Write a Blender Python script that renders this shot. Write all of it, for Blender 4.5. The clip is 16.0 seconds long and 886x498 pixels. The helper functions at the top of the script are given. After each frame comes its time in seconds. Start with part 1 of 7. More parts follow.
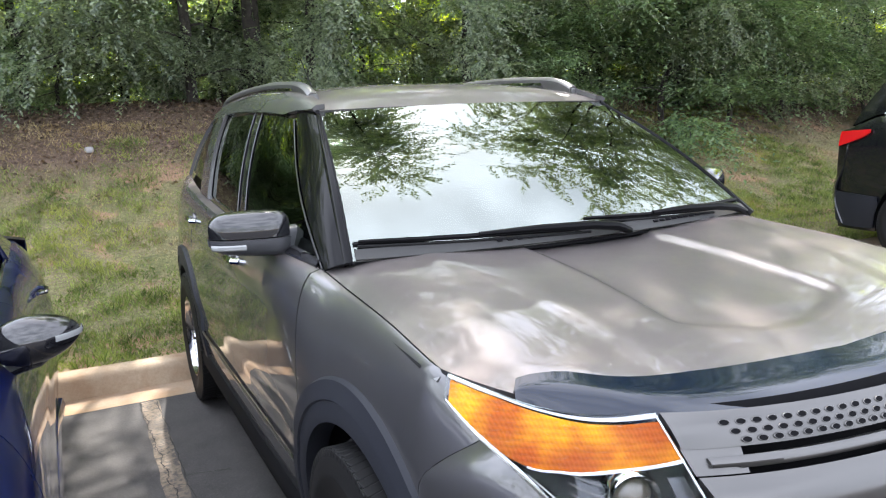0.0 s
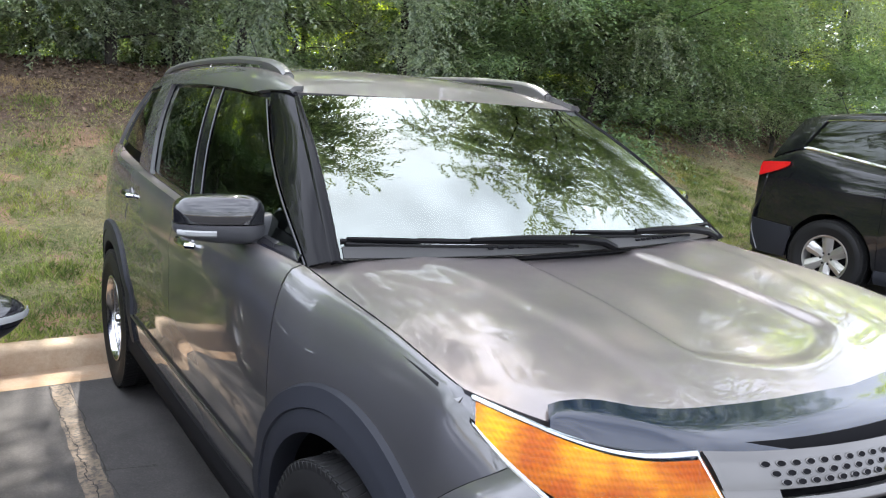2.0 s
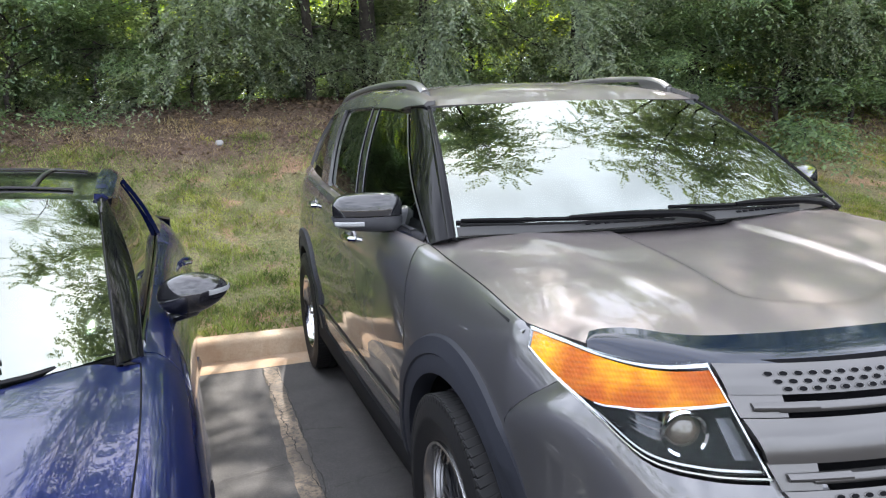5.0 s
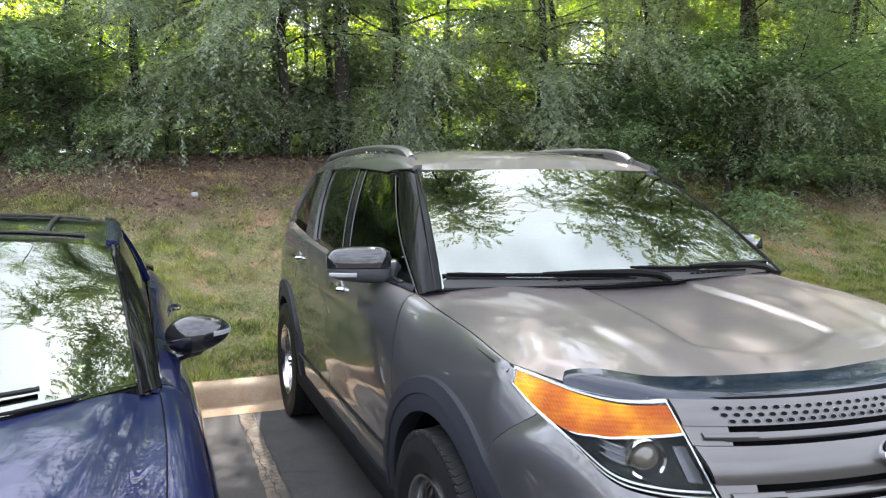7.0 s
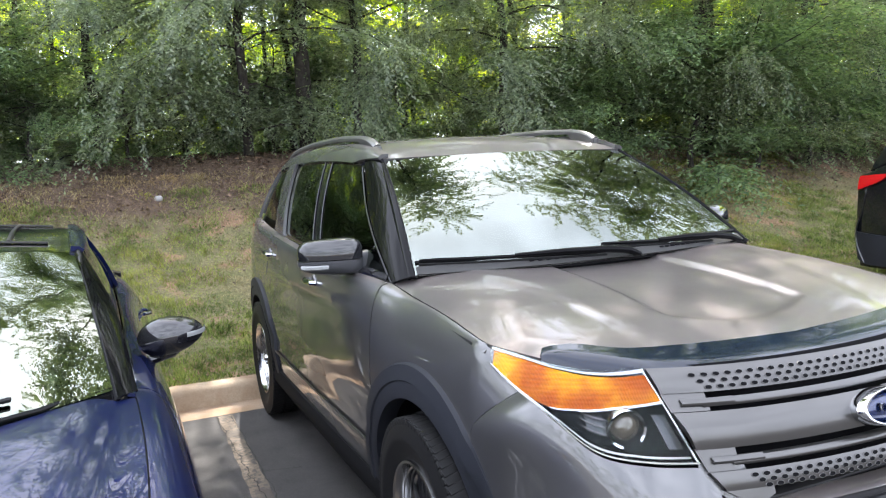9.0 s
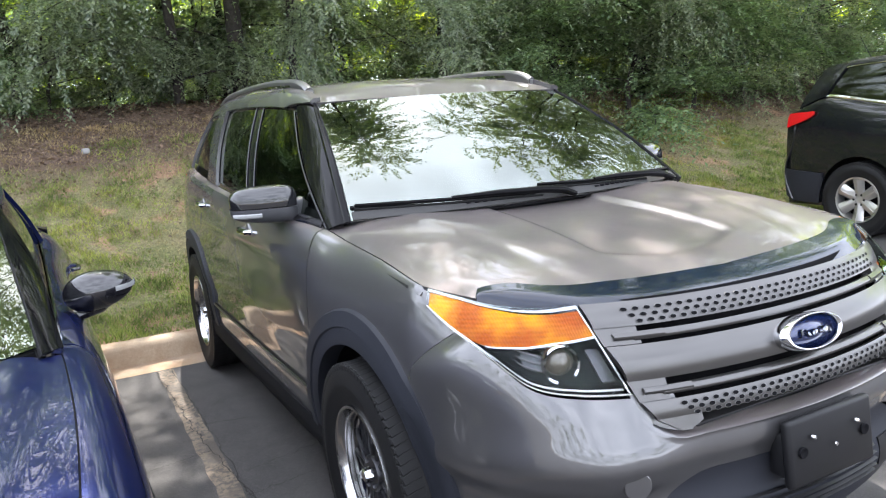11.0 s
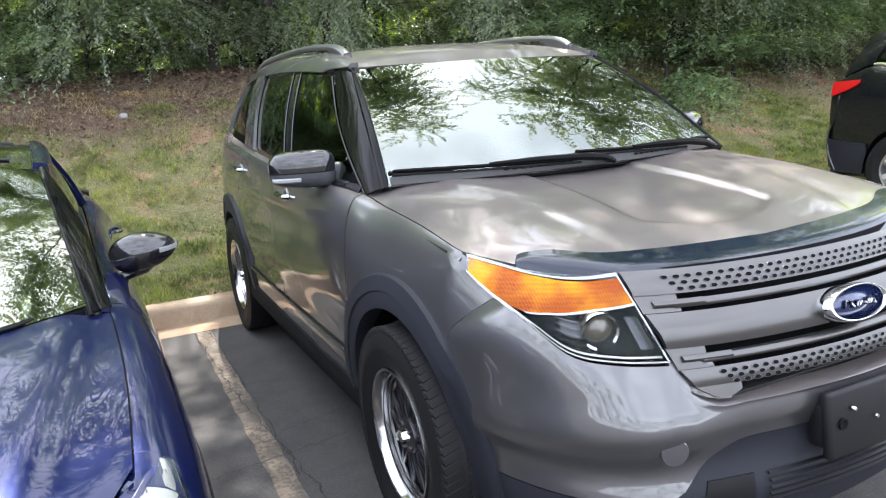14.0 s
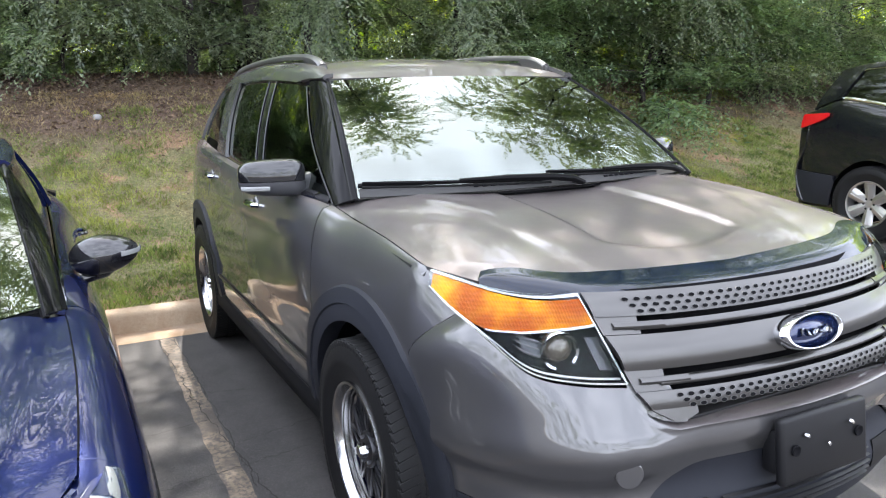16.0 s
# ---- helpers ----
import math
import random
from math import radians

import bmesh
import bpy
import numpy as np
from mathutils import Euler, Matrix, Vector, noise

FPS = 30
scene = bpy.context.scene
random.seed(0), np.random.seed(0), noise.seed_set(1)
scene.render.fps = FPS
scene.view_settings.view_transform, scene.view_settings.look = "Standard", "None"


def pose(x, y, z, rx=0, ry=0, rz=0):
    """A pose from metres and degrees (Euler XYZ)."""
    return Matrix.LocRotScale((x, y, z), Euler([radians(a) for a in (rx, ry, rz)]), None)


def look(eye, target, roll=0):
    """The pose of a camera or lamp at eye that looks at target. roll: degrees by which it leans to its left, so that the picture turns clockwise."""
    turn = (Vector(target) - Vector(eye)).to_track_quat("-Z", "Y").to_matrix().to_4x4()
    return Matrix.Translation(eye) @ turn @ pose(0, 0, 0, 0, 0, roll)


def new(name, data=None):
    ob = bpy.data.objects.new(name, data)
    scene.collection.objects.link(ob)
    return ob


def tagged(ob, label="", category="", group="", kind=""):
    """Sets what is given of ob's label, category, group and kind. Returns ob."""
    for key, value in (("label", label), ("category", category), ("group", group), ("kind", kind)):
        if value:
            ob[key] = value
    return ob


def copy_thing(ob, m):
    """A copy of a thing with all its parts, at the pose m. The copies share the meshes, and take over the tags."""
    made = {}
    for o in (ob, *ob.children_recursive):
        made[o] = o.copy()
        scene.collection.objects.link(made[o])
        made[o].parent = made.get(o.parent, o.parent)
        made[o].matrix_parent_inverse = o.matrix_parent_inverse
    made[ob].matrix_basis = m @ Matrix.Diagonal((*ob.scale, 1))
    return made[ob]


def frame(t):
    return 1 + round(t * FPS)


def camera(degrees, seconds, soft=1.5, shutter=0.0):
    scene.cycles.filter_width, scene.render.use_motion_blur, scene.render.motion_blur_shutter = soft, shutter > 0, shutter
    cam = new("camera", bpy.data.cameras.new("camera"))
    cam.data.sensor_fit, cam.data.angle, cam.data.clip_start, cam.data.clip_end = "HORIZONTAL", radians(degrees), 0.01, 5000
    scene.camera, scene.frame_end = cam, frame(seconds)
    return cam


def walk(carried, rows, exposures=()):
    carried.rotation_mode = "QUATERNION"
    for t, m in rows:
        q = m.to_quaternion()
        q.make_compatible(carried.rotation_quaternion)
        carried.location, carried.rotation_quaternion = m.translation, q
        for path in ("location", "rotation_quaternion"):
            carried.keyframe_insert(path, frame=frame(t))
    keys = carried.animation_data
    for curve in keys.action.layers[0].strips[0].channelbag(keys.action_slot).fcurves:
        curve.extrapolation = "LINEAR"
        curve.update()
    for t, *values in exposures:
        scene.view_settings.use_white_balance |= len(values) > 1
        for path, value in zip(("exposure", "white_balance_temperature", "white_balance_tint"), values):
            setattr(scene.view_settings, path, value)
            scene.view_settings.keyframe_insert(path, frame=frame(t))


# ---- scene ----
EXPOSURE = 1.45
cam = camera(61.48, 16.0, soft=1.2)
ROWS = [  # seconds, eye x y z, yaw, pitch, roll
    (0, -1.510, -0.733, 1.574, -26.40, -9.63, 2.59),
    (0.5, -1.623, -0.565, 1.580, -25.90, -9.40, 1.19),
    (1, -1.689, -0.488, 1.574, -28.19, -9.89, -1.37),
    (1.5, -1.700, -0.489, 1.581, -31.81, -10.10, -3.17),
    (2, -1.673, -0.506, 1.586, -32.76, -10.12, -3.15),
    (2.5, -1.656, -0.507, 1.579, -29.74, -10.55, -2.11),
    (3, -1.672, -0.471, 1.551, -25.70, -10.70, -0.77),
    (3.5, -1.661, -0.554, 1.567, -21.49, -10.03, 0.68),
    (4, -1.547, -0.768, 1.560, -18.61, -9.28, 2.32),
    (4.2, -1.527, -0.820, 1.553, -18.16, -9.55, 2.65),
    (6.3, -1.784, -1.240, 1.553, -19.63, -7.11, 0.12),
    (6.5, -1.781, -1.241, 1.559, -20.02, -6.32, -0.06),
    (7, -1.792, -1.253, 1.569, -21.04, -4.89, 0.04),
    (7.5, -1.810, -1.273, 1.563, -21.85, -4.31, 0.74),
    (8, -1.810, -1.269, 1.561, -22.40, -4.43, 1.76),
    (8.5, -1.803, -1.260, 1.557, -22.78, -4.92, 2.64),
    (11, -1.758, -1.245, 1.532, -28.00, -9.97, 4.11),
    (11.5, -1.746, -1.254, 1.531, -29.09, -11.01, 4.30),
    (12, -1.745, -1.256, 1.531, -29.58, -11.65, 4.33),
    (12.5, -1.747, -1.254, 1.531, -29.41, -11.91, 4.23),
    (13, -1.763, -1.246, 1.529, -28.49, -12.06, 4.03),
    (13.5, -1.774, -1.243, 1.530, -27.11, -12.22, 3.88),
    (14, -1.787, -1.242, 1.527, -25.59, -12.23, 3.82),
    (14.5, -1.785, -1.252, 1.529, -24.76, -12.17, 3.68),
    (15, -1.782, -1.261, 1.531, -24.83, -11.94, 3.29),
    (15.5, -1.772, -1.258, 1.529, -25.74, -11.66, 2.50),
    (16, -1.759, -1.252, 1.524, -27.04, -11.13, 1.35),
]
walk(cam, [(t, pose(x, y, z, 90 + p, r, w)) for t, x, y, z, w, p, r in ROWS], [(0.0, EXPOSURE - 0.05), (4.2, EXPOSURE - 0.05), (7.0, EXPOSURE - 0.1), (11.0, EXPOSURE), (16.0, EXPOSURE)])

# ---- world, sun ----
SUN_AZ, SUN_EL = 22.0, 57.0  # degrees: from +y towards +x, and above the ground
world = bpy.data.worlds.new("sky")
scene.world = world
world.use_nodes = True
wn, wl = world.node_tree.nodes, world.node_tree.links
wn.clear()
w_out = wn.new("ShaderNodeOutputWorld")
w_bg = wn.new("ShaderNodeBackground")
w_sky = wn.new("ShaderNodeTexSky")
w_sky.sky_type, w_sky.sun_disc = "NISHITA", False
w_sky.sun_elevation, w_sky.sun_rotation = radians(SUN_EL), radians(SUN_AZ)
w_sky.dust_density = 3.0
w_tc = wn.new("ShaderNodeTexCoord")
w_map = wn.new("ShaderNodeMapping")
w_map.inputs["Scale"].default_value = (1.0, 1.0, 2.4)
w_noise = wn.new("ShaderNodeTexNoise")
w_noise.inputs["Scale"].default_value, w_noise.inputs["Detail"].default_value = 3.2, 7.0
w_ramp = wn.new("ShaderNodeMapRange")
w_ramp.inputs["From Min"].default_value, w_ramp.inputs["From Max"].default_value = 0.36, 0.62
w_ramp.inputs["To Min"].default_value, w_ramp.inputs["To Max"].default_value = 0.48, 1.0
w_mix = wn.new("ShaderNodeMix")
w_mix.data_type = "RGBA"
w_mix.inputs[7].default_value = (18.2, 19.4, 22.6, 1.0)
wl.new(w_tc.outputs["Generated"], w_map.inputs["Vector"])
wl.new(w_map.outputs["Vector"], w_noise.inputs["Vector"])
wl.new(w_noise.outputs["Fac"], w_ramp.inputs["Value"])
wl.new(w_ramp.outputs["Result"], w_mix.inputs[0])
wl.new(w_sky.outputs["Color"], w_mix.inputs[6])
wl.new(w_mix.outputs[2], w_bg.inputs["Color"])
w_bg.inputs["Strength"].default_value = 0.10
wl.new(w_bg.outputs["Background"], w_out.inputs["Surface"])
sun_data = bpy.data.lights.new("sun", "SUN")
sun_data.energy, sun_data.angle, sun_data.color = 5.0, radians(0.6), (1.0, 0.95, 0.89)
sun = new("sun", sun_data)
SUN_DIR = Vector((math.sin(radians(SUN_AZ)) * math.cos(radians(SUN_EL)), math.cos(radians(SUN_AZ)) * math.cos(radians(SUN_EL)), math.sin(radians(SUN_EL))))
sun.matrix_world = look(SUN_DIR * 60, (0, 0, 0))


# ---- materials ----
def material(name, color, rough=0.5, metal=0.0, coat=0.0, spec=0.5):
    m = bpy.data.materials.new(name)
    m.use_nodes = True
    b = m.node_tree.nodes["Principled BSDF"]
    b.inputs["Base Color"].default_value = (*color, 1)
    b.inputs["Roughness"].default_value = rough
    b.inputs["Metallic"].default_value = metal
    b.inputs["Coat Weight"].default_value = coat
    b.inputs["Coat Roughness"].default_value = 0.03
    b.inputs["Specular IOR Level"].default_value = spec
    return m


def node(m, kind, **inputs):
    n = m.node_tree.nodes.new(kind)
    for key, value in inputs.items():
        n.inputs[key.replace("_", " ")].default_value = value
    return n


def link(m, a, b):
    m.node_tree.links.new(a, b)


def noise_of(m, scale, detail=4.0, coords="Object", rough=0.55):
    tc = node(m, "ShaderNodeTexCoord")
    n = node(m, "ShaderNodeTexNoise", Scale=scale, Detail=detail, Roughness=rough)
    link(m, tc.outputs[coords], n.inputs["Vector"])
    return n.outputs["Fac"]


def ramp_of(m, fac, stops):
    r = m.node_tree.nodes.new("ShaderNodeValToRGB")
    while len(r.color_ramp.elements) < len(stops):
        r.color_ramp.elements.new(0.5)
    for e, (p, c) in zip(r.color_ramp.elements, stops):
        e.position, e.color = p, (*c, 1)
    link(m, fac, r.inputs["Fac"])
    return r.outputs["Color"]


def mixed(m, fac, a, b, blend="MIX"):
    x = m.node_tree.nodes.new("ShaderNodeMix")
    x.data_type, x.blend_type = "RGBA", blend
    for sock, v in ((x.inputs[0], fac), (x.inputs[6], a), (x.inputs[7], b)):
        if isinstance(v, (int, float)):
            sock.default_value = v
        elif isinstance(v, tuple):
            sock.default_value = (*v, 1)
        else:
            link(m, v, sock)
    return x.outputs[2]


def bump(m, height, strength, distance):
    b = node(m, "ShaderNodeBump", Strength=strength, Distance=distance)
    link(m, height, b.inputs["Height"])
    link(m, b.outputs["Normal"], m.node_tree.nodes["Principled BSDF"].inputs["Normal"])


def base(m, color=None, rough=None):
    b = m.node_tree.nodes["Principled BSDF"]
    if color is not None:
        link(m, color, b.inputs["Base Color"])
    if rough is not None:
        link(m, rough, b.inputs["Roughness"])


def ranged(m, fac, lo, hi):
    r = node(m, "ShaderNodeMapRange", To_Min=lo, To_Max=hi)
    link(m, fac, r.inputs["Value"])
    return r.outputs["Result"]


def car_paint(name, color, metal, rough, coat_ior=1.7, up_pale=0.0):
    """Flaked paint under clear coat; can turn paler and less glossy where it faces up."""
    m = material(name, color, rough, metal, 1.0)
    flake = noise_of(m, 900.0, 1.0)
    dust = noise_of(m, 2.3, 6.0)
    c = mixed(m, ranged(m, flake, 0.0, 0.5), color, tuple(min(1, v * 1.5 + 0.01) for v in color))
    base(m, c, ranged(m, dust, rough * 0.8, rough * 1.25))
    b = m.node_tree.nodes["Principled BSDF"]
    link(m, ranged(m, noise_of(m, 5.0, 8.0), 0.0, 0.014), b.inputs["Coat Roughness"])
    b.inputs["Coat IOR"].default_value = coat_ior
    if up_pale:  # what faces up turns unevenly towards tan and loses coat
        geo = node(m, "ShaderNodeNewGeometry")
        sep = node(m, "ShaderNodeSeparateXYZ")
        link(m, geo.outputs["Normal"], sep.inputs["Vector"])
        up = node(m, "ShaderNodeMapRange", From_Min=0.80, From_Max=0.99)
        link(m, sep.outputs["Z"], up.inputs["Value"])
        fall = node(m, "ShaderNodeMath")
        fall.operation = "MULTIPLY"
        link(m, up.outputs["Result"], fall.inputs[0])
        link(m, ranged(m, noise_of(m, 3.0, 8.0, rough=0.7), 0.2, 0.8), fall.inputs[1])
        link(m, mixed(m, ranged(m, fall.outputs["Value"], 0.0, up_pale), c, (0.275, 0.226, 0.214)), b.inputs["Base Color"])
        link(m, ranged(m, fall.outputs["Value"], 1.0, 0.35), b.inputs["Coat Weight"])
    b.inputs["Specular IOR Level"].default_value = 0.06
    return m


def plastic(name, color, rough, grain=0.0):
    m = material(name, color, rough)
    n = noise_of(m, 3.0, 6.0)
    base(m, mixed(m, ranged(m, n, 0.0, 0.8), tuple(v * 0.8 for v in color), tuple(v * 1.3 + 0.004 for v in color)), ranged(m, n, rough * 0.85, min(1, rough * 1.2)))
    if grain:
        bump(m, noise_of(m, 700.0, 2.0), grain, 0.001)
    return m


def glass(name, tint, alpha_dark):
    """A pane: tinted see-through with a mirror-like surface."""
    m = bpy.data.materials.new(name)
    m.use_nodes = True
    nt = m.node_tree
    nt.nodes.clear()
    out = nt.nodes.new("ShaderNodeOutputMaterial")
    mix = nt.nodes.new("ShaderNodeMixShader")
    tr = nt.nodes.new("ShaderNodeBsdfTransparent")
    tr.inputs["Color"].default_value = (*tint, 1)
    gl = nt.nodes.new("ShaderNodeBsdfGlossy")
    gl.inputs["Roughness"].default_value = 0.012
    gl.inputs["Color"].default_value = (0.87, 0.935, 0.875, 1)
    fr = nt.nodes.new("ShaderNodeFresnel")
    fr.inputs["IOR"].default_value = alpha_dark
    nt.links.new(fr.outputs["Fac"], mix.inputs["Fac"])
    nt.links.new(tr.outputs["BSDF"], mix.inputs[1])
    nt.links.new(gl.outputs["BSDF"], mix.inputs[2])
    nt.links.new(mix.outputs["Shader"], out.inputs["Surface"])
    return m


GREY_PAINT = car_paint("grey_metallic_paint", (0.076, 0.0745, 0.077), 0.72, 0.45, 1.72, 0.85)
BLUE_PAINT = car_paint("blue_metallic_paint", (0.0010, 0.0050, 0.042), 0.45, 0.34, 1.44)
BLACK_PAINT = car_paint("black_paint", (0.003, 0.0035, 0.005), 0.0, 0.3, 1.5)
CLADDING = plastic("dark_cladding_plastic", (0.017, 0.0185, 0.024), 0.50, 0.15)
CLADDING.node_tree.nodes["Principled BSDF"].inputs["Specular IOR Level"].default_value = 0.16
MIRROR_GREY = plastic("satin_grey_plastic", (0.040, 0.041, 0.045), 0.38)
PILLAR_BLACK = material("pillar_black_trim", (0.003, 0.003, 0.004), 0.04, 0.0, 0.0, 0.09)
COWL_GREY = plastic("weathered_cowl_plastic", (0.026, 0.0255, 0.025), 0.8)
COWL_BLACK = material("matte_cowl_plastic", (0.009, 0.009, 0.010), 0.75, 0.0, 0.0, 0.10)
WIPER_BLACK = material("wiper_black_plastic", (0.003, 0.003, 0.0035), 0.35, 0.0, 0.0, 0.07)
LAMP_BLACK = material("lamp_black_inside", (0.003, 0.003, 0.004), 0.25, 0.0, 0.0, 0.03)
BLACK_PLASTIC = plastic("black_plastic", (0.005, 0.005, 0.006), 0.45)
BLACK_PLASTIC.node_tree.nodes["Principled BSDF"].inputs["Specular IOR Level"].default_value = 0.25
GLOSS_BLACK = material("gloss_black_trim", (0.008, 0.008, 0.010), 0.08, 0.0, 0.6)
SMOKE = material("smoked_acrylic", (0.004, 0.008, 0.018), 0.05, 0.0, 0.0, 0.5)
RUBBER = plastic("tyre_rubber", (0.0085, 0.0085, 0.009), 0.55, 0.25)
RUBBER.node_tree.nodes["Principled BSDF"].inputs["Specular IOR Level"].default_value = 0.18
CHROME = material("chrome", (0.62, 0.63, 0.65), 0.06, 1.0)
ALLOY = material("machined_alloy", (0.42, 0.42, 0.425), 0.16, 1.0)
ALLOY_DULL = material("painted_alloy", (0.40, 0.39, 0.37), 0.35, 0.8)
GUNMETAL = material("gunmetal_alloy", (0.055, 0.055, 0.06), 0.28, 0.8)
GRILLE_GREY = material("grille_grey", (0.088, 0.085, 0.083), 0.30, 0.8, 0.30)
DARK_VOID = material("dark_liner", (0.005, 0.005, 0.006), 0.8, 0.0, 0.0, 0.08)
SILVER = material("silver_rail", (0.15, 0.148, 0.146), 0.32, 0.75)
WINDSHIELD = glass("windscreen_glass", (0.62, 0.72, 0.66), 2.65)
TINTED = glass("tinted_glass", (0.10, 0.115, 0.11), 1.5)
PRIVACY = glass("privacy_glass", (0.045, 0.05, 0.05), 1.55)
LENS = glass("lamp_lens", (0.95, 0.96, 0.97), 1.16)
PROJ_GLASS = material("projector_glass", (0.075, 0.062, 0.045), 0.03, 0.3, 1.0, 0.5)
LAMP_CREAM = material("lamp_satin_metal", (0.32, 0.30, 0.26), 0.3, 0.85)
LAMP_BRIGHT = material("lamp_bright_trim", (0.44, 0.44, 0.45), 0.16, 0.9)
AMBER = material("amber_reflector", (0.80, 0.215, 0.010), 0.5, 0.0, 0.0, 0.08)
RED_LENS = material("red_lens", (0.55, 0.008, 0.012), 0.12, 0.0, 1.0)
WHITE_LENS = material("frosted_lens", (0.20, 0.205, 0.205), 0.25, 0.0, 0.5)
BADGE_BLUE = material("badge_blue", (0.010, 0.020, 0.075), 0.15, 0.3, 1.0)
CABIN = plastic("cabin_trim", (0.045, 0.043, 0.040), 0.6)
SEAT_CLOTH = plastic("seat_cloth", (0.20, 0.19, 0.17), 0.85, 0.2)
_t = node(AMBER, "ShaderNodeTexCoord")
_w = node(AMBER, "ShaderNodeTexWave", Scale=46.0, Distortion=3.0)
_w2 = node(AMBER, "ShaderNodeTexWave", Scale=30.0, Distortion=2.0)
_w2.bands_direction = "Z"
link(AMBER, _t.outputs["Object"], _w.inputs["Vector"])
link(AMBER, _t.outputs["Object"], _w2.inputs["Vector"])
_facet = mixed(AMBER, 0.5, _w.outputs["Color"], _w2.outputs["Color"])
_cell = node(AMBER, "ShaderNodeTexVoronoi", Scale=26.0)
link(AMBER, _t.outputs["Object"], _cell.inputs["Vector"])
_tone = mixed(AMBER, ranged(AMBER, noise_of(AMBER, 9.0, 3.0), -1.2, 2.2), (0.44, 0.085, 0.002), (0.95, 0.44, 0.006))
_tone = mixed(AMBER, ranged(AMBER, _cell.outputs["Distance"], -0.15, 0.75), _tone, (0.36, 0.060, 0.002))
base(AMBER, mixed(AMBER, 0.48, _tone, mixed(AMBER, 1.0, _tone, _facet, "MULTIPLY")))
bump(AMBER, _facet, 0.25, 0.002)


# ---- mesh helpers ----
def mesh_object(name, verts, faces, mat, parent=None, label="", smooth=True, sharp=38):
    me = bpy.data.meshes.new(name)
    me.from_pydata([tuple(v) for v in verts], [], faces)
    me.materials.append(mat)
    if smooth:
        me.polygons.foreach_set("use_smooth", [True] * len(me.polygons))
        me.set_sharp_from_angle(angle=radians(sharp))
    me.update()
    ob = new(name, me)
    ob.parent = parent
    if label:
        ob["label"] = label
    return ob


def part(name, bm, mat, parent, label="", smooth=True, sharp=38):
    """Links a bmesh as one mesh object under a thing or a part."""
    bmesh.ops.recalc_face_normals(bm, faces=bm.faces)
    me = bpy.data.meshes.new(name)
    bm.to_mesh(me)
    bm.free()
    me.materials.append(mat)
    if smooth:
        me.polygons.foreach_set("use_smooth", [True] * len(me.polygons))
        me.set_sharp_from_angle(angle=radians(sharp))
    ob = new(name, me)
    ob.parent = parent
    if label:
        ob["label"] = label
    return ob


def thing(name, m, label, category, group="", kind=""):
    ob = new(name)
    ob.empty_display_size = 0.2
    ob.matrix_world = m
    return tagged(ob, label, category, group, kind)


def shell(name, grid, mat, parent, thick=0.012, label="", flip=False, sharp=38):
    """A panel with thickness from a grid of points (rows x columns x 3); its back lies opposite the normal."""
    g = np.array(grid, float)
    n, k = g.shape[:2]
    du = np.gradient(g, axis=0)
    dv = np.gradient(g, axis=1)
    nor = np.cross(du, dv)
    ln = np.linalg.norm(nor, axis=2, keepdims=True)
    bad = ln[..., 0] < 1e-12
    nor = nor / np.maximum(ln, 1e-12)
    if bad.any():
        nor[bad] = nor[~bad].mean(axis=0) if (~bad).any() else (0, 0, 1)
    if flip:
        nor = -nor
    back = g - nor * thick
    verts = np.concatenate([g.reshape(-1, 3), back.reshape(-1, 3)])
    idx = np.arange(n * k).reshape(n, k)
    faces = []
    for i in range(n - 1):
        for j in range(k - 1):
            q = [idx[i, j], idx[i + 1, j], idx[i + 1, j + 1], idx[i, j + 1]]
            r = [v + n * k for v in q]
            if flip:
                faces += [q[::-1], r]
            else:
                faces += [q, r[::-1]]
    rim = list(idx[0, :]) + list(idx[1:, -1]) + list(idx[-1, ::-1][1:]) + list(idx[::-1, 0][1:-1])
    for a, b in zip(rim, rim[1:] + rim[:1]):
        f = [a, b, b + n * k, a + n * k]
        faces.append(f[::-1] if flip else f)
    faces = [[int(v) for v in f] for f in faces]
    return mesh_object(name, verts, faces, mat, parent, label, sharp=sharp)


def lerp(a, b, u):
    return a + (b - a) * u


def poly(points, u):
    """A smooth curve (Catmull-Rom) through points, at u from 0 to 1; values may be tuples."""
    p = [np.array(v, float) for v in points]
    s = min(max(u, 0.0), 1.0) * (len(p) - 1)
    i = min(int(s), len(p) - 2)
    f = s - i
    a, b, c, d = p[max(i - 1, 0)], p[i], p[i + 1], p[min(i + 2, len(p) - 1)]
    return 0.5 * ((2 * b) + (c - a) * f + (2 * a - 5 * b + 4 * c - d) * f * f + (3 * b - a - 3 * c + d) * f ** 3)


def curve_at(keys, v):
    """Smooth value from (place, value) pairs."""
    xs = [k[0] for k in keys]
    if v <= xs[0]:
        return keys[0][1]
    for (x0, y0), (x1, y1) in zip(keys, keys[1:]):
        if v <= x1:
            f = (v - x0) / (x1 - x0)
            i = xs.index(x0)
            m0 = (y1 - keys[i - 1][1]) / (x1 - keys[i - 1][0]) if i > 0 else (y1 - y0) / (x1 - x0)
            m1 = (keys[i + 2][1] - y0) / (keys[i + 2][0] - x0) if i + 2 < len(keys) else (y1 - y0) / (x1 - x0)
            h = x1 - x0
            return (2 * f ** 3 - 3 * f * f + 1) * y0 + (f ** 3 - 2 * f * f + f) * h * m0 + (3 * f * f - 2 * f ** 3) * y1 + (f ** 3 - f * f) * h * m1
    return keys[-1][1]


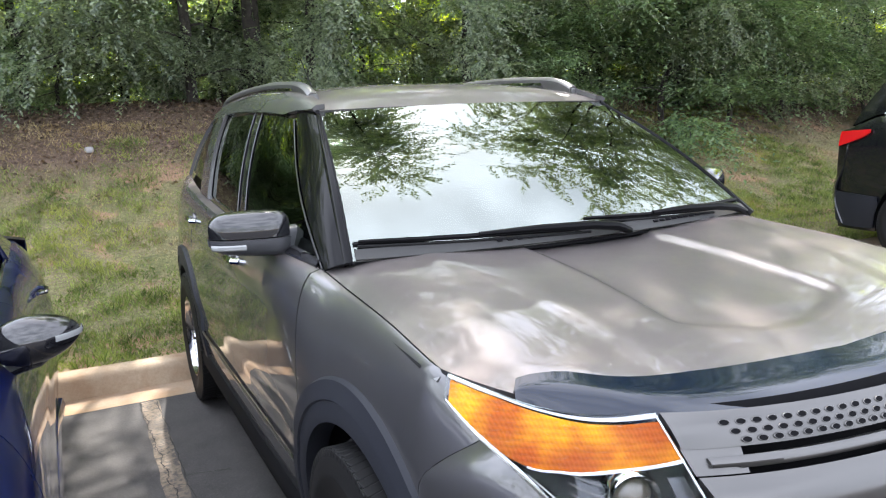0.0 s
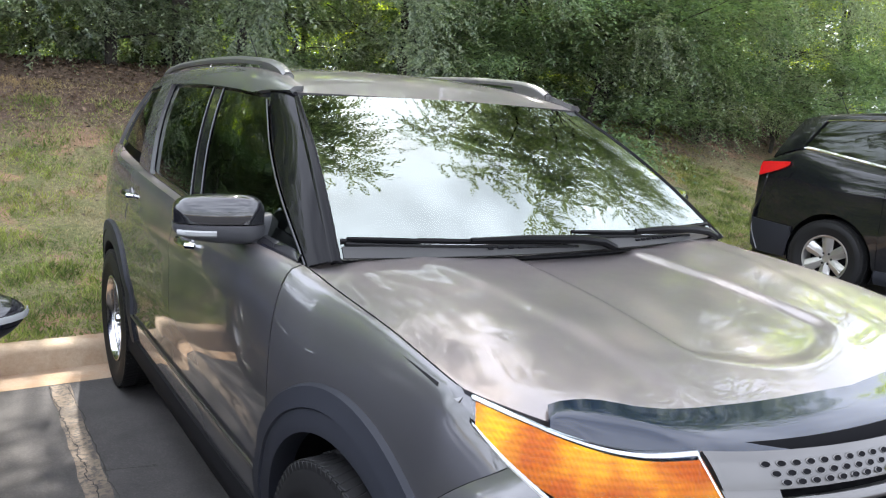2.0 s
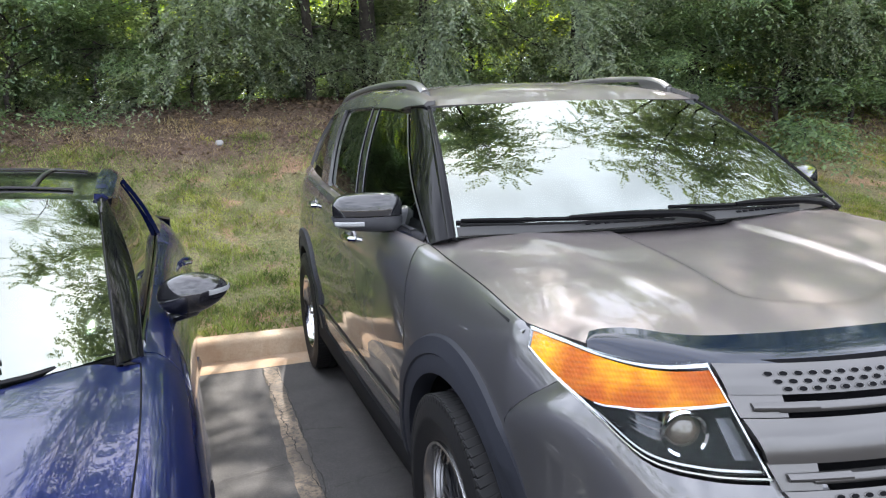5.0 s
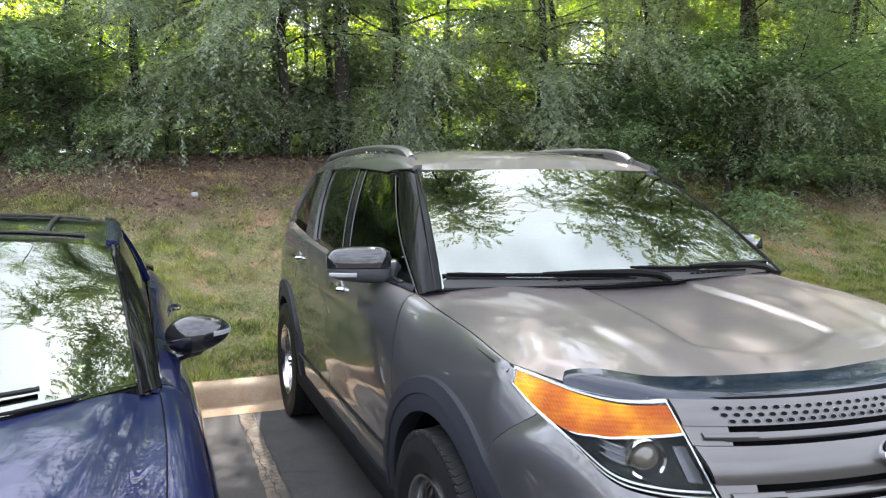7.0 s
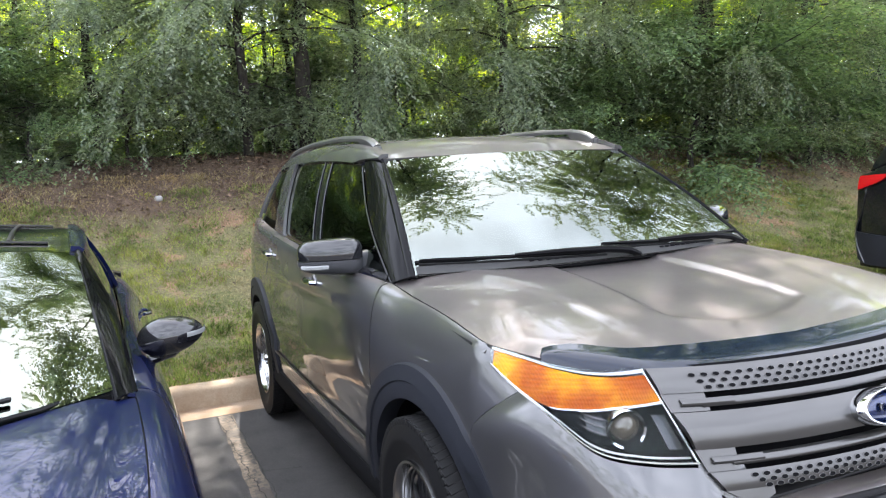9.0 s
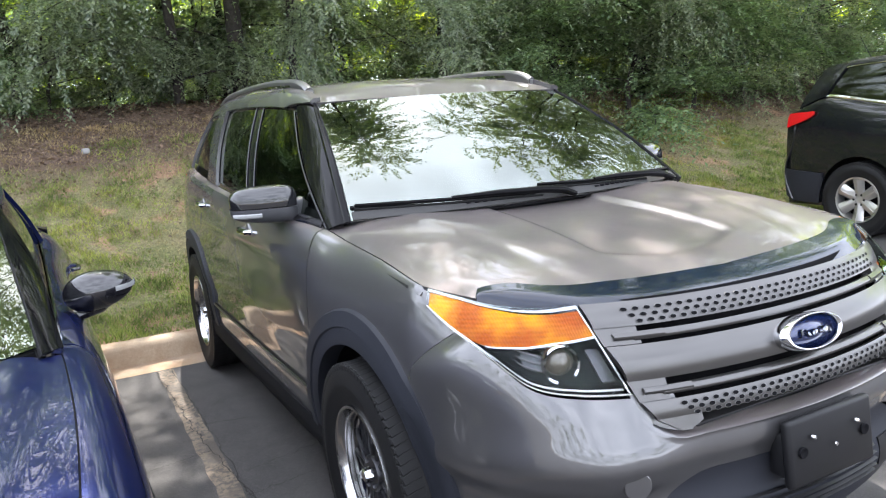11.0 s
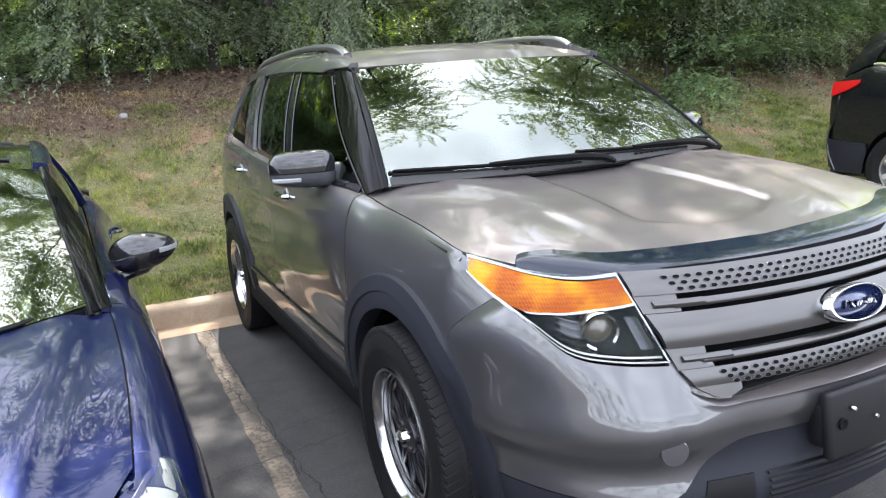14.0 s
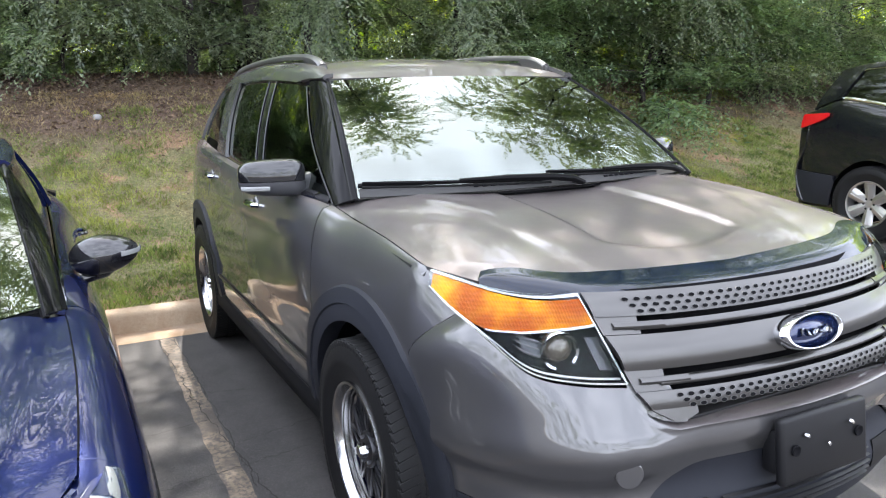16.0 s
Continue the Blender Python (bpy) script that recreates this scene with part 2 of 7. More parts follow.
def tube(points, radius, sides=8, ends=True):
    """A bmesh tube along points; radius may be a number or a list."""
    bm = bmesh.new()
    pts = [Vector(p) for p in points]
    rings = []
    for i, p in enumerate(pts):
        d = (pts[min(i + 1, len(pts) - 1)] - pts[max(i - 1, 0)]).normalized()
        a = d.orthogonal().normalized() if i == 0 else (rings[-1][1] - d * rings[-1][1].dot(d)).normalized()
        b = d.cross(a)
        r = radius[i] if isinstance(radius, (list, tuple)) else radius
        rings.append(([bm.verts.new(p + (a * math.cos(t) + b * math.sin(t)) * r) for t in (2 * math.pi * k / sides for k in range(sides))], a))
    for (r0, _), (r1, _) in zip(rings, rings[1:]):
        for k in range(sides):
            bm.faces.new((r0[k], r0[(k + 1) % sides], r1[(k + 1) % sides], r1[k]))
    if ends:
        bm.faces.new(rings[0][0][::-1])
        bm.faces.new(rings[-1][0])
    return bm


def box(size, centre=(0, 0, 0), bevel=0.0, segments=2, turn=None):
    bm = bmesh.new()
    bmesh.ops.create_cube(bm, size=1.0)
    bmesh.ops.scale(bm, vec=size, verts=bm.verts)
    if bevel:
        bmesh.ops.bevel(bm, geom=list(bm.edges), offset=bevel, segments=segments, affect="EDGES", profile=0.5)
    if turn is not None:
        bmesh.ops.transform(bm, matrix=turn, verts=bm.verts)
    bmesh.ops.translate(bm, vec=centre, verts=bm.verts)
    return bm


def lathe(profile, steps=48, axis="X"):
    """A closed ring or a disc: (radius, along) pairs turned about an axis through 0."""
    bm = bmesh.new()
    rings = []
    for k in range(steps):
        t = 2 * math.pi * k / steps
        c, s = math.cos(t), math.sin(t)
        rings.append([bm.verts.new((a, r * c, r * s)) for r, a in profile])
    for k in range(steps):
        r0, r1 = rings[k], rings[(k + 1) % steps]
        for i in range(len(profile) - 1):
            bm.faces.new((r0[i], r1[i], r1[i + 1], r0[i + 1]))
    return bm


def merge(bm, other):
    me = bpy.data.meshes.new("t")
    other.to_mesh(me)
    other.free()
    bm.from_mesh(me)
    bpy.data.meshes.remove(me)
    return bm


# ---- ground, lot, kerb ----
KERB_Y = 4.20


def rise(x, y):
    """Height of the natural ground."""
    if y < KERB_Y + 0.1:
        return -0.06
    lean = 0.10 * math.sin(x * 0.35 + 1.0)
    d = y - KERB_Y + (0.045 * max(0.0, x - 1.0) * min(1.0, (y - KERB_Y) / 3))
    z = curve_at([(0.1, 0.125), (0.6, 0.14), (1.6, 0.28), (2.5, 0.50), (3.8, 0.98), (4.6, 1.32), (5.4, 1.66), (6.5, 1.95), (9.0, 2.10), (14.0, 2.15), (60.0, 2.2)], d)
    return z + lean * min(1.0, max(0.0, (d - 1.0) / 3)) * 0.5 + (0.02 * noise.noise((x * 1.3, y * 1.3, 0)) if d > 0.6 else 0)


def ground_material():
    m = material("grass_and_soil", (0.1, 0.1, 0.04), 0.95)
    tc = node(m, "ShaderNodeTexCoord")
    sep = node(m, "ShaderNodeSeparateXYZ")
    link(m, tc.outputs["Object"], sep.inputs["Vector"])
    fine = noise_of(m, 26.0, 8.0, rough=0.75)
    mid = noise_of(m, 1.7, 6.0)
    grass = ramp_of(m, fine, [(0.28, (0.038, 0.046, 0.016)), (0.5, (0.150, 0.150, 0.055)), (0.72, (0.30, 0.255, 0.125))])
    dry = ramp_of(m, fine, [(0.30, (0.115, 0.082, 0.048)), (0.6, (0.38, 0.295, 0.180)), (0.8, (0.50, 0.40, 0.26))])
    clay = ramp_of(m, fine, [(0.3, (0.24, 0.135, 0.080)), (0.7, (0.45, 0.285, 0.180))])
    litter = ramp_of(m, noise_of(m, 38.0, 6.0, rough=0.8), [(0.28, (0.030, 0.019, 0.013)), (0.5, (0.105, 0.066, 0.046)), (0.72, (0.23, 0.155, 0.110))])
    a = mixed(m, ranged(m, mid, -0.9, 1.6), grass, dry)
    patch = node(m, "ShaderNodeMapRange", From_Min=0.535, From_Max=0.60)
    link(m, noise_of(m, 1.35, 6.0, rough=0.62), patch.inputs["Value"])
    a = mixed(m, patch.outputs["Result"], a, clay)
    wob = node(m, "ShaderNodeMath")
    wob.operation = "MULTIPLY_ADD"
    link(m, noise_of(m, 0.9, 6.0), wob.inputs[0])
    wob.inputs[1].default_value = 2.6
    link(m, sep.outputs["Y"], wob.inputs[2])
    edge = node(m, "ShaderNodeMapRange", From_Min=9.0, From_Max=10.2)
    link(m, wob.outputs["Value"], edge.inputs["Value"])
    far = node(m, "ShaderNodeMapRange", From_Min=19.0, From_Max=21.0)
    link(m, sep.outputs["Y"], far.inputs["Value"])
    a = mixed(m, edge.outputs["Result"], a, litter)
    # the clearing's ground gets its sunlight as a bright yellow-green colour
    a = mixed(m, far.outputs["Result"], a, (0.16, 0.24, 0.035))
    base(m, a)
    bump(m, fine, 0.9, 0.05)
    return m


GROUND = ground_material()
xs = sorted(set([-400, -150, -60, -35] + [round(-24 + 0.4 * i, 2) for i in range(121)] + [35, 60, 150, 400]))
ys = sorted(set([-400, -150, -60, -30, 0, 3.5, KERB_Y + 0.05, KERB_Y + 0.12] + [round(KERB_Y + 0.2 + 0.25 * i, 2) for i in range(60)] + [20, 22, 26, 32, 45, 80, 160, 400]))
gv = [(x, y, rise(x, y)) for y in ys for x in xs]
nx = len(xs)
gf = [(j * nx + i, j * nx + i + 1, (j + 1) * nx + i + 1, (j + 1) * nx + i) for j in range(len(ys) - 1) for i in range(nx - 1)]
tagged(mesh_object("ground", gv, gf, GROUND, sharp=80), "grassy slope with bare clay and leaf litter", "ground", kind="structure")


def asphalt_material():
    m = material("worn_asphalt", (0.06, 0.06, 0.06), 0.85)
    stone = noise_of(m, 160.0, 3.0, rough=0.8)
    big = noise_of(m, 0.8, 6.0)
    c = ramp_of(m, stone, [(0.25, (0.020, 0.0195, 0.020)), (0.55, (0.049, 0.047, 0.047)), (0.8, (0.12, 0.112, 0.106))])
    c = mixed(m, ranged(m, big, 0.0, 0.42), c, (0.098, 0.087, 0.079))
    stain = node(m, "ShaderNodeMapRange", From_Min=0.55, From_Max=0.95)
    link(m, noise_of(m, 0.7, 7.0, rough=0.7), stain.inputs["Value"])
    c = mixed(m, stain.outputs["Result"], c, (0.045, 0.043, 0.042))
    grit = node(m, "ShaderNodeTexVoronoi", Scale=75.0)
    link(m, node(m, "ShaderNodeTexCoord").outputs["Object"], grit.inputs["Vector"])
    chip = node(m, "ShaderNodeMapRange", From_Min=0.0, From_Max=0.42, To_Min=0.75, To_Max=0.0)
    link(m, grit.outputs["Distance"], chip.inputs["Value"])
    c = mixed(m, chip.outputs["Result"], c, mixed(m, 1.0, c, (1.9, 1.85, 1.8), "MULTIPLY"))
    blot = node(m, "ShaderNodeMapRange", From_Min=0.42, From_Max=0.66, To_Max=0.6)
    link(m, noise_of(m, 5.0, 8.0, rough=0.7), blot.inputs["Value"])
    c = mixed(m, blot.outputs["Result"], c, mixed(m, 1.0, c, (0.58, 0.58, 0.60), "MULTIPLY"))
    base(m, c, ranged(m, big, 0.72, 0.92))
    bump(m, stone, 0.5, 0.006)
    return m


def concrete_material(name, lo, hi, stain_c):
    m = material(name, hi, 0.9)
    fine = noise_of(m, 60.0, 8.0, rough=0.7)
    c = mixed(m, ranged(m, fine, -0.3, 1.3), lo, hi)
    st = node(m, "ShaderNodeMapRange", From_Min=0.42, From_Max=0.68)
    link(m, noise_of(m, 3.5, 6.0), st.inputs["Value"])
    c = mixed(m, st.outputs["Result"], c, stain_c)
    base(m, c)
    bump(m, fine, 0.5, 0.008)
    return m


ASPHALT = asphalt_material()
CONCRETE = concrete_material("kerb_concrete", (0.30, 0.225, 0.150), (0.46, 0.365, 0.265), (0.27, 0.175, 0.105))
GUTTER = concrete_material("gutter_concrete", (0.27, 0.19, 0.125), (0.41, 0.31, 0.22), (0.33, 0.20, 0.11))
PAINT_LINE = concrete_material("worn_line_paint", (0.15, 0.115, 0.082), (0.27, 0.215, 0.16), (0.085, 0.072, 0.060))
_thin = node(PAINT_LINE, "ShaderNodeMapRange", From_Min=0.46, From_Max=0.58)
link(PAINT_LINE, noise_of(PAINT_LINE, 34.0, 6.0, rough=0.75), _thin.inputs["Value"])
_coat = PAINT_LINE.node_tree.nodes["Principled BSDF"].inputs["Base Color"].links[0].from_socket
base(PAINT_LINE, mixed(PAINT_LINE, _thin.outputs["Result"], _coat, (0.085, 0.074, 0.064)))
CRACK = material("crack_filler", (0.03, 0.027, 0.025), 0.9)
GUT_Y = 3.93
lot = mesh_object("parking_lot", [(-60, -60, 0), (60, -60, 0), (60, GUT_Y, 0), (-60, GUT_Y, 0), (-60, -60, -0.05), (60, -60, -0.05), (60, GUT_Y, -0.05), (-60, GUT_Y, -0.05)], [(0, 1, 2, 3), (7, 6, 5, 4), (0, 4, 5, 1), (1, 5, 6, 2), (2, 6, 7, 3), (3, 7, 4, 0)], ASPHALT, smooth=False)
tagged(lot, "worn grey asphalt parking lot", "parking lot", kind="structure")

kerb = thing("kerb", pose(0, 0, 0), "stained concrete kerb with gutter along the grass", "kerb", kind="structure")
prof = [(GUT_Y + 0.003, 0.0), (KERB_Y - 0.02, -0.012), (KERB_Y, -0.002), (KERB_Y + 0.025, 0.10), (KERB_Y + 0.04, 0.125), (KERB_Y + 0.065, 0.138), (KERB_Y + 0.16, 0.142), (KERB_Y + 0.175, 0.13), (KERB_Y + 0.175, -0.05)]
seg_mesh = None
for k in range(-8, 9):
    x0, x1 = k * 3.0 - 0.35 + 0.004, k * 3.0 + 2.65 - 0.004
    grid = [[(lerp(0.0, x1 - x0, i / 12), y, z + 0.002 * math.sin(i * 2.1 + z * 40)) for y, z in prof[2:]] for i in range(13)]
    if seg_mesh is None:
        ob = shell("kerb_stone", grid, CONCRETE, kerb, 0.03, sharp=60)
        seg_mesh = ob.data
        g2 = shell("gutter_slab", [[(lerp(0.0, x1 - x0, i / 12), y, z) for y, z in prof[:3]] for i in range(13)], GUTTER, kerb, 0.03)
        gut_mesh = g2.data
    else:
        ob, g2 = new("kerb_stone", seg_mesh), new("gutter_slab", gut_mesh)
        ob.parent = g2.parent = kerb
    ob.location = g2.location = (x0, 0, 0)


def floor_strip(name, pts, widths, mat, z, label):
    bm = bmesh.new()
    n = len(pts)
    L, Rr = [], []
    for i, (p, w) in enumerate(zip(pts, widths)):
        d = Vector((*pts[min(i + 1, n - 1)], 0)) - Vector((*pts[max(i - 1, 0)], 0))
        s = Vector((d.y, -d.x, 0)).normalized() * w / 2
        L.append(bm.verts.new(Vector((*p, z)) - s))
        Rr.append(bm.verts.new(Vector((*p, z)) + s))
    for i in range(n - 1):
        bm.faces.new((L[i], L[i + 1], Rr[i + 1], Rr[i]))
    return tagged(part(name, bm, mat, None, smooth=False), label, "marking", kind="structure")


rnd = random.Random(4)
for lx in (-4.0, -1.262, 1.45, 4.15, 6.9 + 1.4):
    n = 60
    pts = [(lx + 0.004 * math.sin(k * 1.7), lerp(3.90, -1.1, k / n)) for k in range(n + 1)]
    floor_strip("bay_line", pts, [0.100 + rnd.uniform(-0.005, 0.005) for _ in pts], PAINT_LINE, 0.004, "worn tan parking bay line on asphalt")
for (x0, y0, x1, y1) in ((-1.32, 3.9, -1.27, 2.6), (-1.27, 2.6, -1.13, 1.2), (-1.20, 2.75, -1.0, 2.70), (-1.9, 2.25, -1.25, 2.38), (-1.55, 1.75, -0.9, 1.86), (-1.13, 1.2, -1.10, -0.6), (-1.22, 3.85, -1.19, 1.6), (-1.15, 2.05, -0.55, 2.20), (-1.75, 1.30, -1.22, 1.22), (-0.75, 1.0, -0.35, 1.45)):
    pts, wd = [], []
    steps = 60
    for k in range(steps + 1):
        u = k / steps
        pts.append((lerp(x0, x1, u) + 0.022 * noise.noise((x0 * 9 + k * 0.21, 0, 0)) + 0.012 * noise.noise((x0 * 5 + k * 0.83, 2, 0)), lerp(y0, y1, u) + 0.022 * noise.noise((0, y0 * 9 + k * 0.21, 0)) + 0.012 * noise.noise((4, y0 * 5 + k * 0.83, 0))))
        wd.append(0.002 + 0.010 * abs(noise.noise((k * 0.6, x0, y0))))
    floor_strip("crack", pts, wd, CRACK, 0.0075, "thin crack in the asphalt")


# ---- cars ----
class Shape:
    """The forms of one car: nose at y = 0, tail towards +y, ground at z = 0."""

    pillar_foot = 0.7
    pillar_mat = None
    belt_x = None
    corner_lean = 2.0
    corner_power = 6
    rail_low = 0.905
    hood_power = 4.0
    pillar_split = [(0.0, 0.36), (1.0, 0.36)]

    def top(self, y):  # the shoulder's edge: hood seam in front, window sill behind
        return curve_at(self.x_top, y), curve_at(self.z_top, y)

    def side(self, y, z):
        xt, zt = self.top(y)
        xs, z1 = curve_at(self.x_side, y) + 0.008, self.z_round
        if z >= z1:
            f = min(1.0, (z - z1) / max(zt - z1, 1e-3))
            pw = curve_at(self.round_power, y)
            x = xt + (xs - xt) * max(0.0, 1 - f ** pw) ** (1 / pw)
        else:
            x = xs - self.tuck * ((z1 - z) / 0.5) ** 2
        for zc, depth, width in self.creases:
            x -= depth * math.exp(-((z - zc) / width) ** 2) * min(1.0, max(0.0, (y - self.crease_from) / 0.3)) * min(1.0, max(0.0, (self.crease_to - y) / 0.3))
        return x

    def low(self, y):
        z = self.rocker
        for ya, zc, r in self.arches:
            if abs(y - ya) < r:
                z = max(z, zc + math.sqrt(r * r - (y - ya) ** 2))
        return z

    def nose(self, x, z):
        ax = abs(x)
        y = self.plan(ax) + curve_at(self.lean, z) * (1 + self.corner_lean * (ax / 0.8) ** 4)
        xe = self.side(self.y_side, z)
        ye = self.plan(xe) + curve_at(self.lean, z) * (1 + self.corner_lean * (xe / 0.8) ** 4)
        return y + (self.y_side - ye) * min(1.0, ax / xe) ** self.corner_power

    def around(self, y, z):
        """Half width at y, also ahead of the fender, where the nose turns inwards."""
        if y >= self.y_side:
            return self.side(y, z)
        lo, hi = 0.0, self.side(self.y_side, z)
        for _ in range(30):
            mid = (lo + hi) / 2
            lo, hi = (mid, hi) if self.nose(mid, z) < y else (lo, mid)
        return lo

    def hood(self, x, y):
        xt, zt = self.top(y)
        zc = curve_at(self.hood_z, y)
        f = min(1.0, abs(x) / xt)
        z = zc + (zt - zc) * f ** lerp(4.0, self.hood_power, min(1.0, max(0.0, (y - 0.8) / 0.45)))
        return z + self.hood_relief(abs(x), y)

    def upper(self, y, w):  # the glasshouse: w from the sill (0) to the roof's edge (1)
        xb, zb = self.top(y)
        xb = curve_at(self.belt_x, y) if self.belt_x else xb
        xr, zr = curve_at(self.roof_x, y), curve_at(self.roof_z, y)
        return lerp(xb, xr, w) + 0.022 * math.sin(math.pi * w), lerp(zb, zr, w)

    def roof(self, x, y):
        xr, zr = curve_at(self.roof_x, y), curve_at(self.roof_z, y)
        f = min(1.0, abs(x) / xr)
        return zr + curve_at(self.crown, y) * (1 - f ** 2.4)



def spread(a, b, n, extra=()):
    return sorted(set([lerp(a, b, i / n) for i in range(n + 1)] + [e for e in extra if a < e < b]))


def side_panel(sh, name, y0, y1, s, mat, car, z_up=None, z_dn=None, rows=18, label="", front=None, thick=0.014):
    """A body side panel between two seams; s is -1 (car's right) or 1."""
    extra = []
    for ya, zc, r in sh.arches:
        extra += [ya + r * math.cos(math.pi * k / 40) for k in range(41)]
    ys = spread(y0, y1, max(8, int((y1 - y0) / 0.05)), extra)
    grid = []
    for y in ys:
        lo = sh.low(y) if z_dn is None else max(sh.low(y), z_dn)
        hi = sh.top(y)[1] if z_up is None else z_up(y)
        if front:
            for _ in range(3):
                hi = sh.top(y + front(hi) * (1 - (y - y0) / (y1 - y0)))[1]
        col = []
        for i in range(rows + 1):
            f = i / rows
            z = lerp(lo, hi, 1 - (1 - f) ** 1.5)
            yy = y + (front(z) * (1 - (y - y0) / (y1 - y0)) if front else 0.0)
            col.append((s * sh.around(yy, z), yy, z))
        grid.append(col)
    return shell(name, grid, mat, car, thick, label, flip=(s < 0))


def upper_patch(sh, name, bottom, top, s, mat, car, out=0.0, w0=0.0, w1=1.0, rows=10, cols=14, thick=0.006, label=""):
    """A patch of the glasshouse; bottom and top are (front y, rear y) at w0 and w1."""
    grid = []
    for i in range(cols + 1):
        u = i / cols
        col = []
        for j in range(rows + 1):
            w = lerp(w0, w1, j / rows)
            y = lerp(lerp(bottom[0], bottom[1], u), lerp(top[0], top[1], u), j / rows)
            x, z = sh.upper(y, w)
            col.append((s * (x + out), y, z + out * 0.4))
        grid.append(col)
    return shell(name, grid, mat, car, thick, label, flip=(s > 0))


def strip(points, width, mat, name, car, out, label=""):
    """A flat moulding along points, bulged out along a given way."""
    o = Vector(out)
    grid = []
    n = len(points)
    for i, p in enumerate(points):
        p = Vector(p)
        d = (Vector(points[min(i + 1, n - 1)]) - Vector(points[max(i - 1, 0)])).normalized()
        w = d.cross(o).normalized() * width / 2
        grid.append([p - w, p - w * 0.6 + o * width * 0.3, p + w * 0.6 + o * width * 0.3, p + w])
    return shell(name, [[tuple(v) for v in row] for row in grid], mat, car, 0.004, label)


def wheel(name, car, m, radius, width, rim_r, style):
    """A wheel with tyre and rim; its outer face looks towards -x of m."""
    w = part("wheel", lathe([(0.05, width * 0.5), (rim_r * 0.8, width * 0.45), (rim_r * 0.8, -width * 0.15), (0.05, -width * 0.1)], 32), DARK_VOID, car)
    w.matrix_local = m
    h = width / 2
    bulge = radius - rim_r
    prof = [(rim_r * 0.97, h * 0.75), (rim_r + bulge * 0.15, h * 0.98), (rim_r + bulge * 0.5, h * 1.06), (rim_r + bulge * 0.85, h * 0.98), (radius * 0.985, h * 0.82), (radius * 0.99, 0.0), (radius * 0.985, -h * 0.82), (rim_r + bulge * 0.85, -h * 0.98), (rim_r + bulge * 0.55, -h * 1.06), (rim_r + bulge * 0.46, -h * 1.055), (rim_r + bulge * 0.42, -h * 1.03), (rim_r + bulge * 0.2, -h * 0.98), (rim_r * 0.98, -h * 0.86), (rim_r * 0.97, -h * 0.7)]
    part("tyre", lathe(prof, 64), RUBBER, w)
    bm = bmesh.new()
    lug = 84
    for k in range(lug):  # tread blocks
        t = 2 * math.pi * k / lug
        for row, (a, wdt, tw) in enumerate(((-h * 0.72, h * 0.50, 0.25), (-h * 0.20, h * 0.36, -0.35), (h * 0.22, h * 0.36, 0.35), (h * 0.72, h * 0.50, -0.25))):
            b = box((wdt, 2 * math.pi * radius / lug * 0.90, 0.008), (a, 0, radius * 0.992 + 0.001 - (0.006 if row in (0, 3) else 0)), 0.002, 1, turn=Matrix.Rotation(tw, 4, "Z"))
            bmesh.ops.transform(b, matrix=Matrix.Rotation(t + (0.5 if row % 2 else 0) * 2 * math.pi / lug, 4, "X"), verts=b.verts)
            merge(bm, b)
        b = box((0.008, 2 * math.pi * radius / lug * 0.84, 0.022), (-h * 0.96, 0, radius * 0.950), 0.002, 1)
        bmesh.ops.transform(b, matrix=Matrix.Rotation(t, 4, "X"), verts=b.verts)
        merge(bm, b)
    tagged(part("tread", bm, RUBBER, w), kind="stuff")
    if style == "mesh":
        lip = [(rim_r * 1.03, -h * 0.90), (rim_r * 1.02, -h * 0.97), (rim_r * 0.985, -h * 0.975), (rim_r * 0.965, -h * 0.94), (rim_r * 0.955, -h * 0.86), (rim_r * 0.940, -h * 0.83), (rim_r * 0.930, -h * 0.72), (rim_r * 0.905, -h * 0.70), (rim_r * 0.895, -h * 0.60), (rim_r * 0.875, -h * 0.585), (rim_r * 0.865, -h * 0.50), (rim_r * 0.83, -h * 0.46)]
        part("rim", lathe(lip, 96), ALLOY, w, "polished stepped alloy lip")
        part("barrel", lathe([(rim_r * 0.83, -h * 0.46), (rim_r * 0.81, -h * 0.44), (rim_r * 0.80, -h * 0.1), (rim_r * 0.80, h * 0.5)], 64), GUNMETAL, w)
        fx = -h * 0.47
        n = 14
        for k in range(n):
            t = 2 * math.pi * k / n
            bm = bmesh.new()
            for da in (-0.20, 0.20):
                p0 = Vector((fx - 0.012, 0.050 * math.sin(t), 0.050 * math.cos(t)))
                p1 = Vector((fx - 0.014, rim_r * 0.40 * math.sin(t + da * 0.30), rim_r * 0.40 * math.cos(t + da * 0.30)))
                p2 = Vector((fx - 0.008, rim_r * 0.64 * math.sin(t + da * 0.75), rim_r * 0.64 * math.cos(t + da * 0.75)))
                p3 = Vector((fx, rim_r * 0.845 * math.sin(t + da), rim_r * 0.845 * math.cos(t + da)))
                merge(bm, tube([p0, p1, p2, p3], [0.008, 0.0075, 0.0065, 0.008], 6))
            part("spoke", bm, GUNMETAL, w)
        part("hub", lathe([(0.0, fx - 0.03), (0.060, fx - 0.028), (0.070, fx), (0.065, fx + 0.05)], 32), GUNMETAL, w)
        part("hub_cap", lathe([(0.0, fx - 0.058), (0.018, fx - 0.057), (0.024, fx - 0.050), (0.026, fx - 0.022), (0.030, fx - 0.018)], 6), ALLOY, w, "polished hub cap")
        for k in range(5):
            t = 2 * math.pi * k / 5 + 0.3
            nut = lathe([(0.0, -0.014), (0.006, -0.014), (0.008, -0.01), (0.008, 0.01)], 6)
            bmesh.ops.translate(nut, vec=(fx - 0.028, 0.046 * math.sin(t), 0.046 * math.cos(t)), verts=nut.verts)
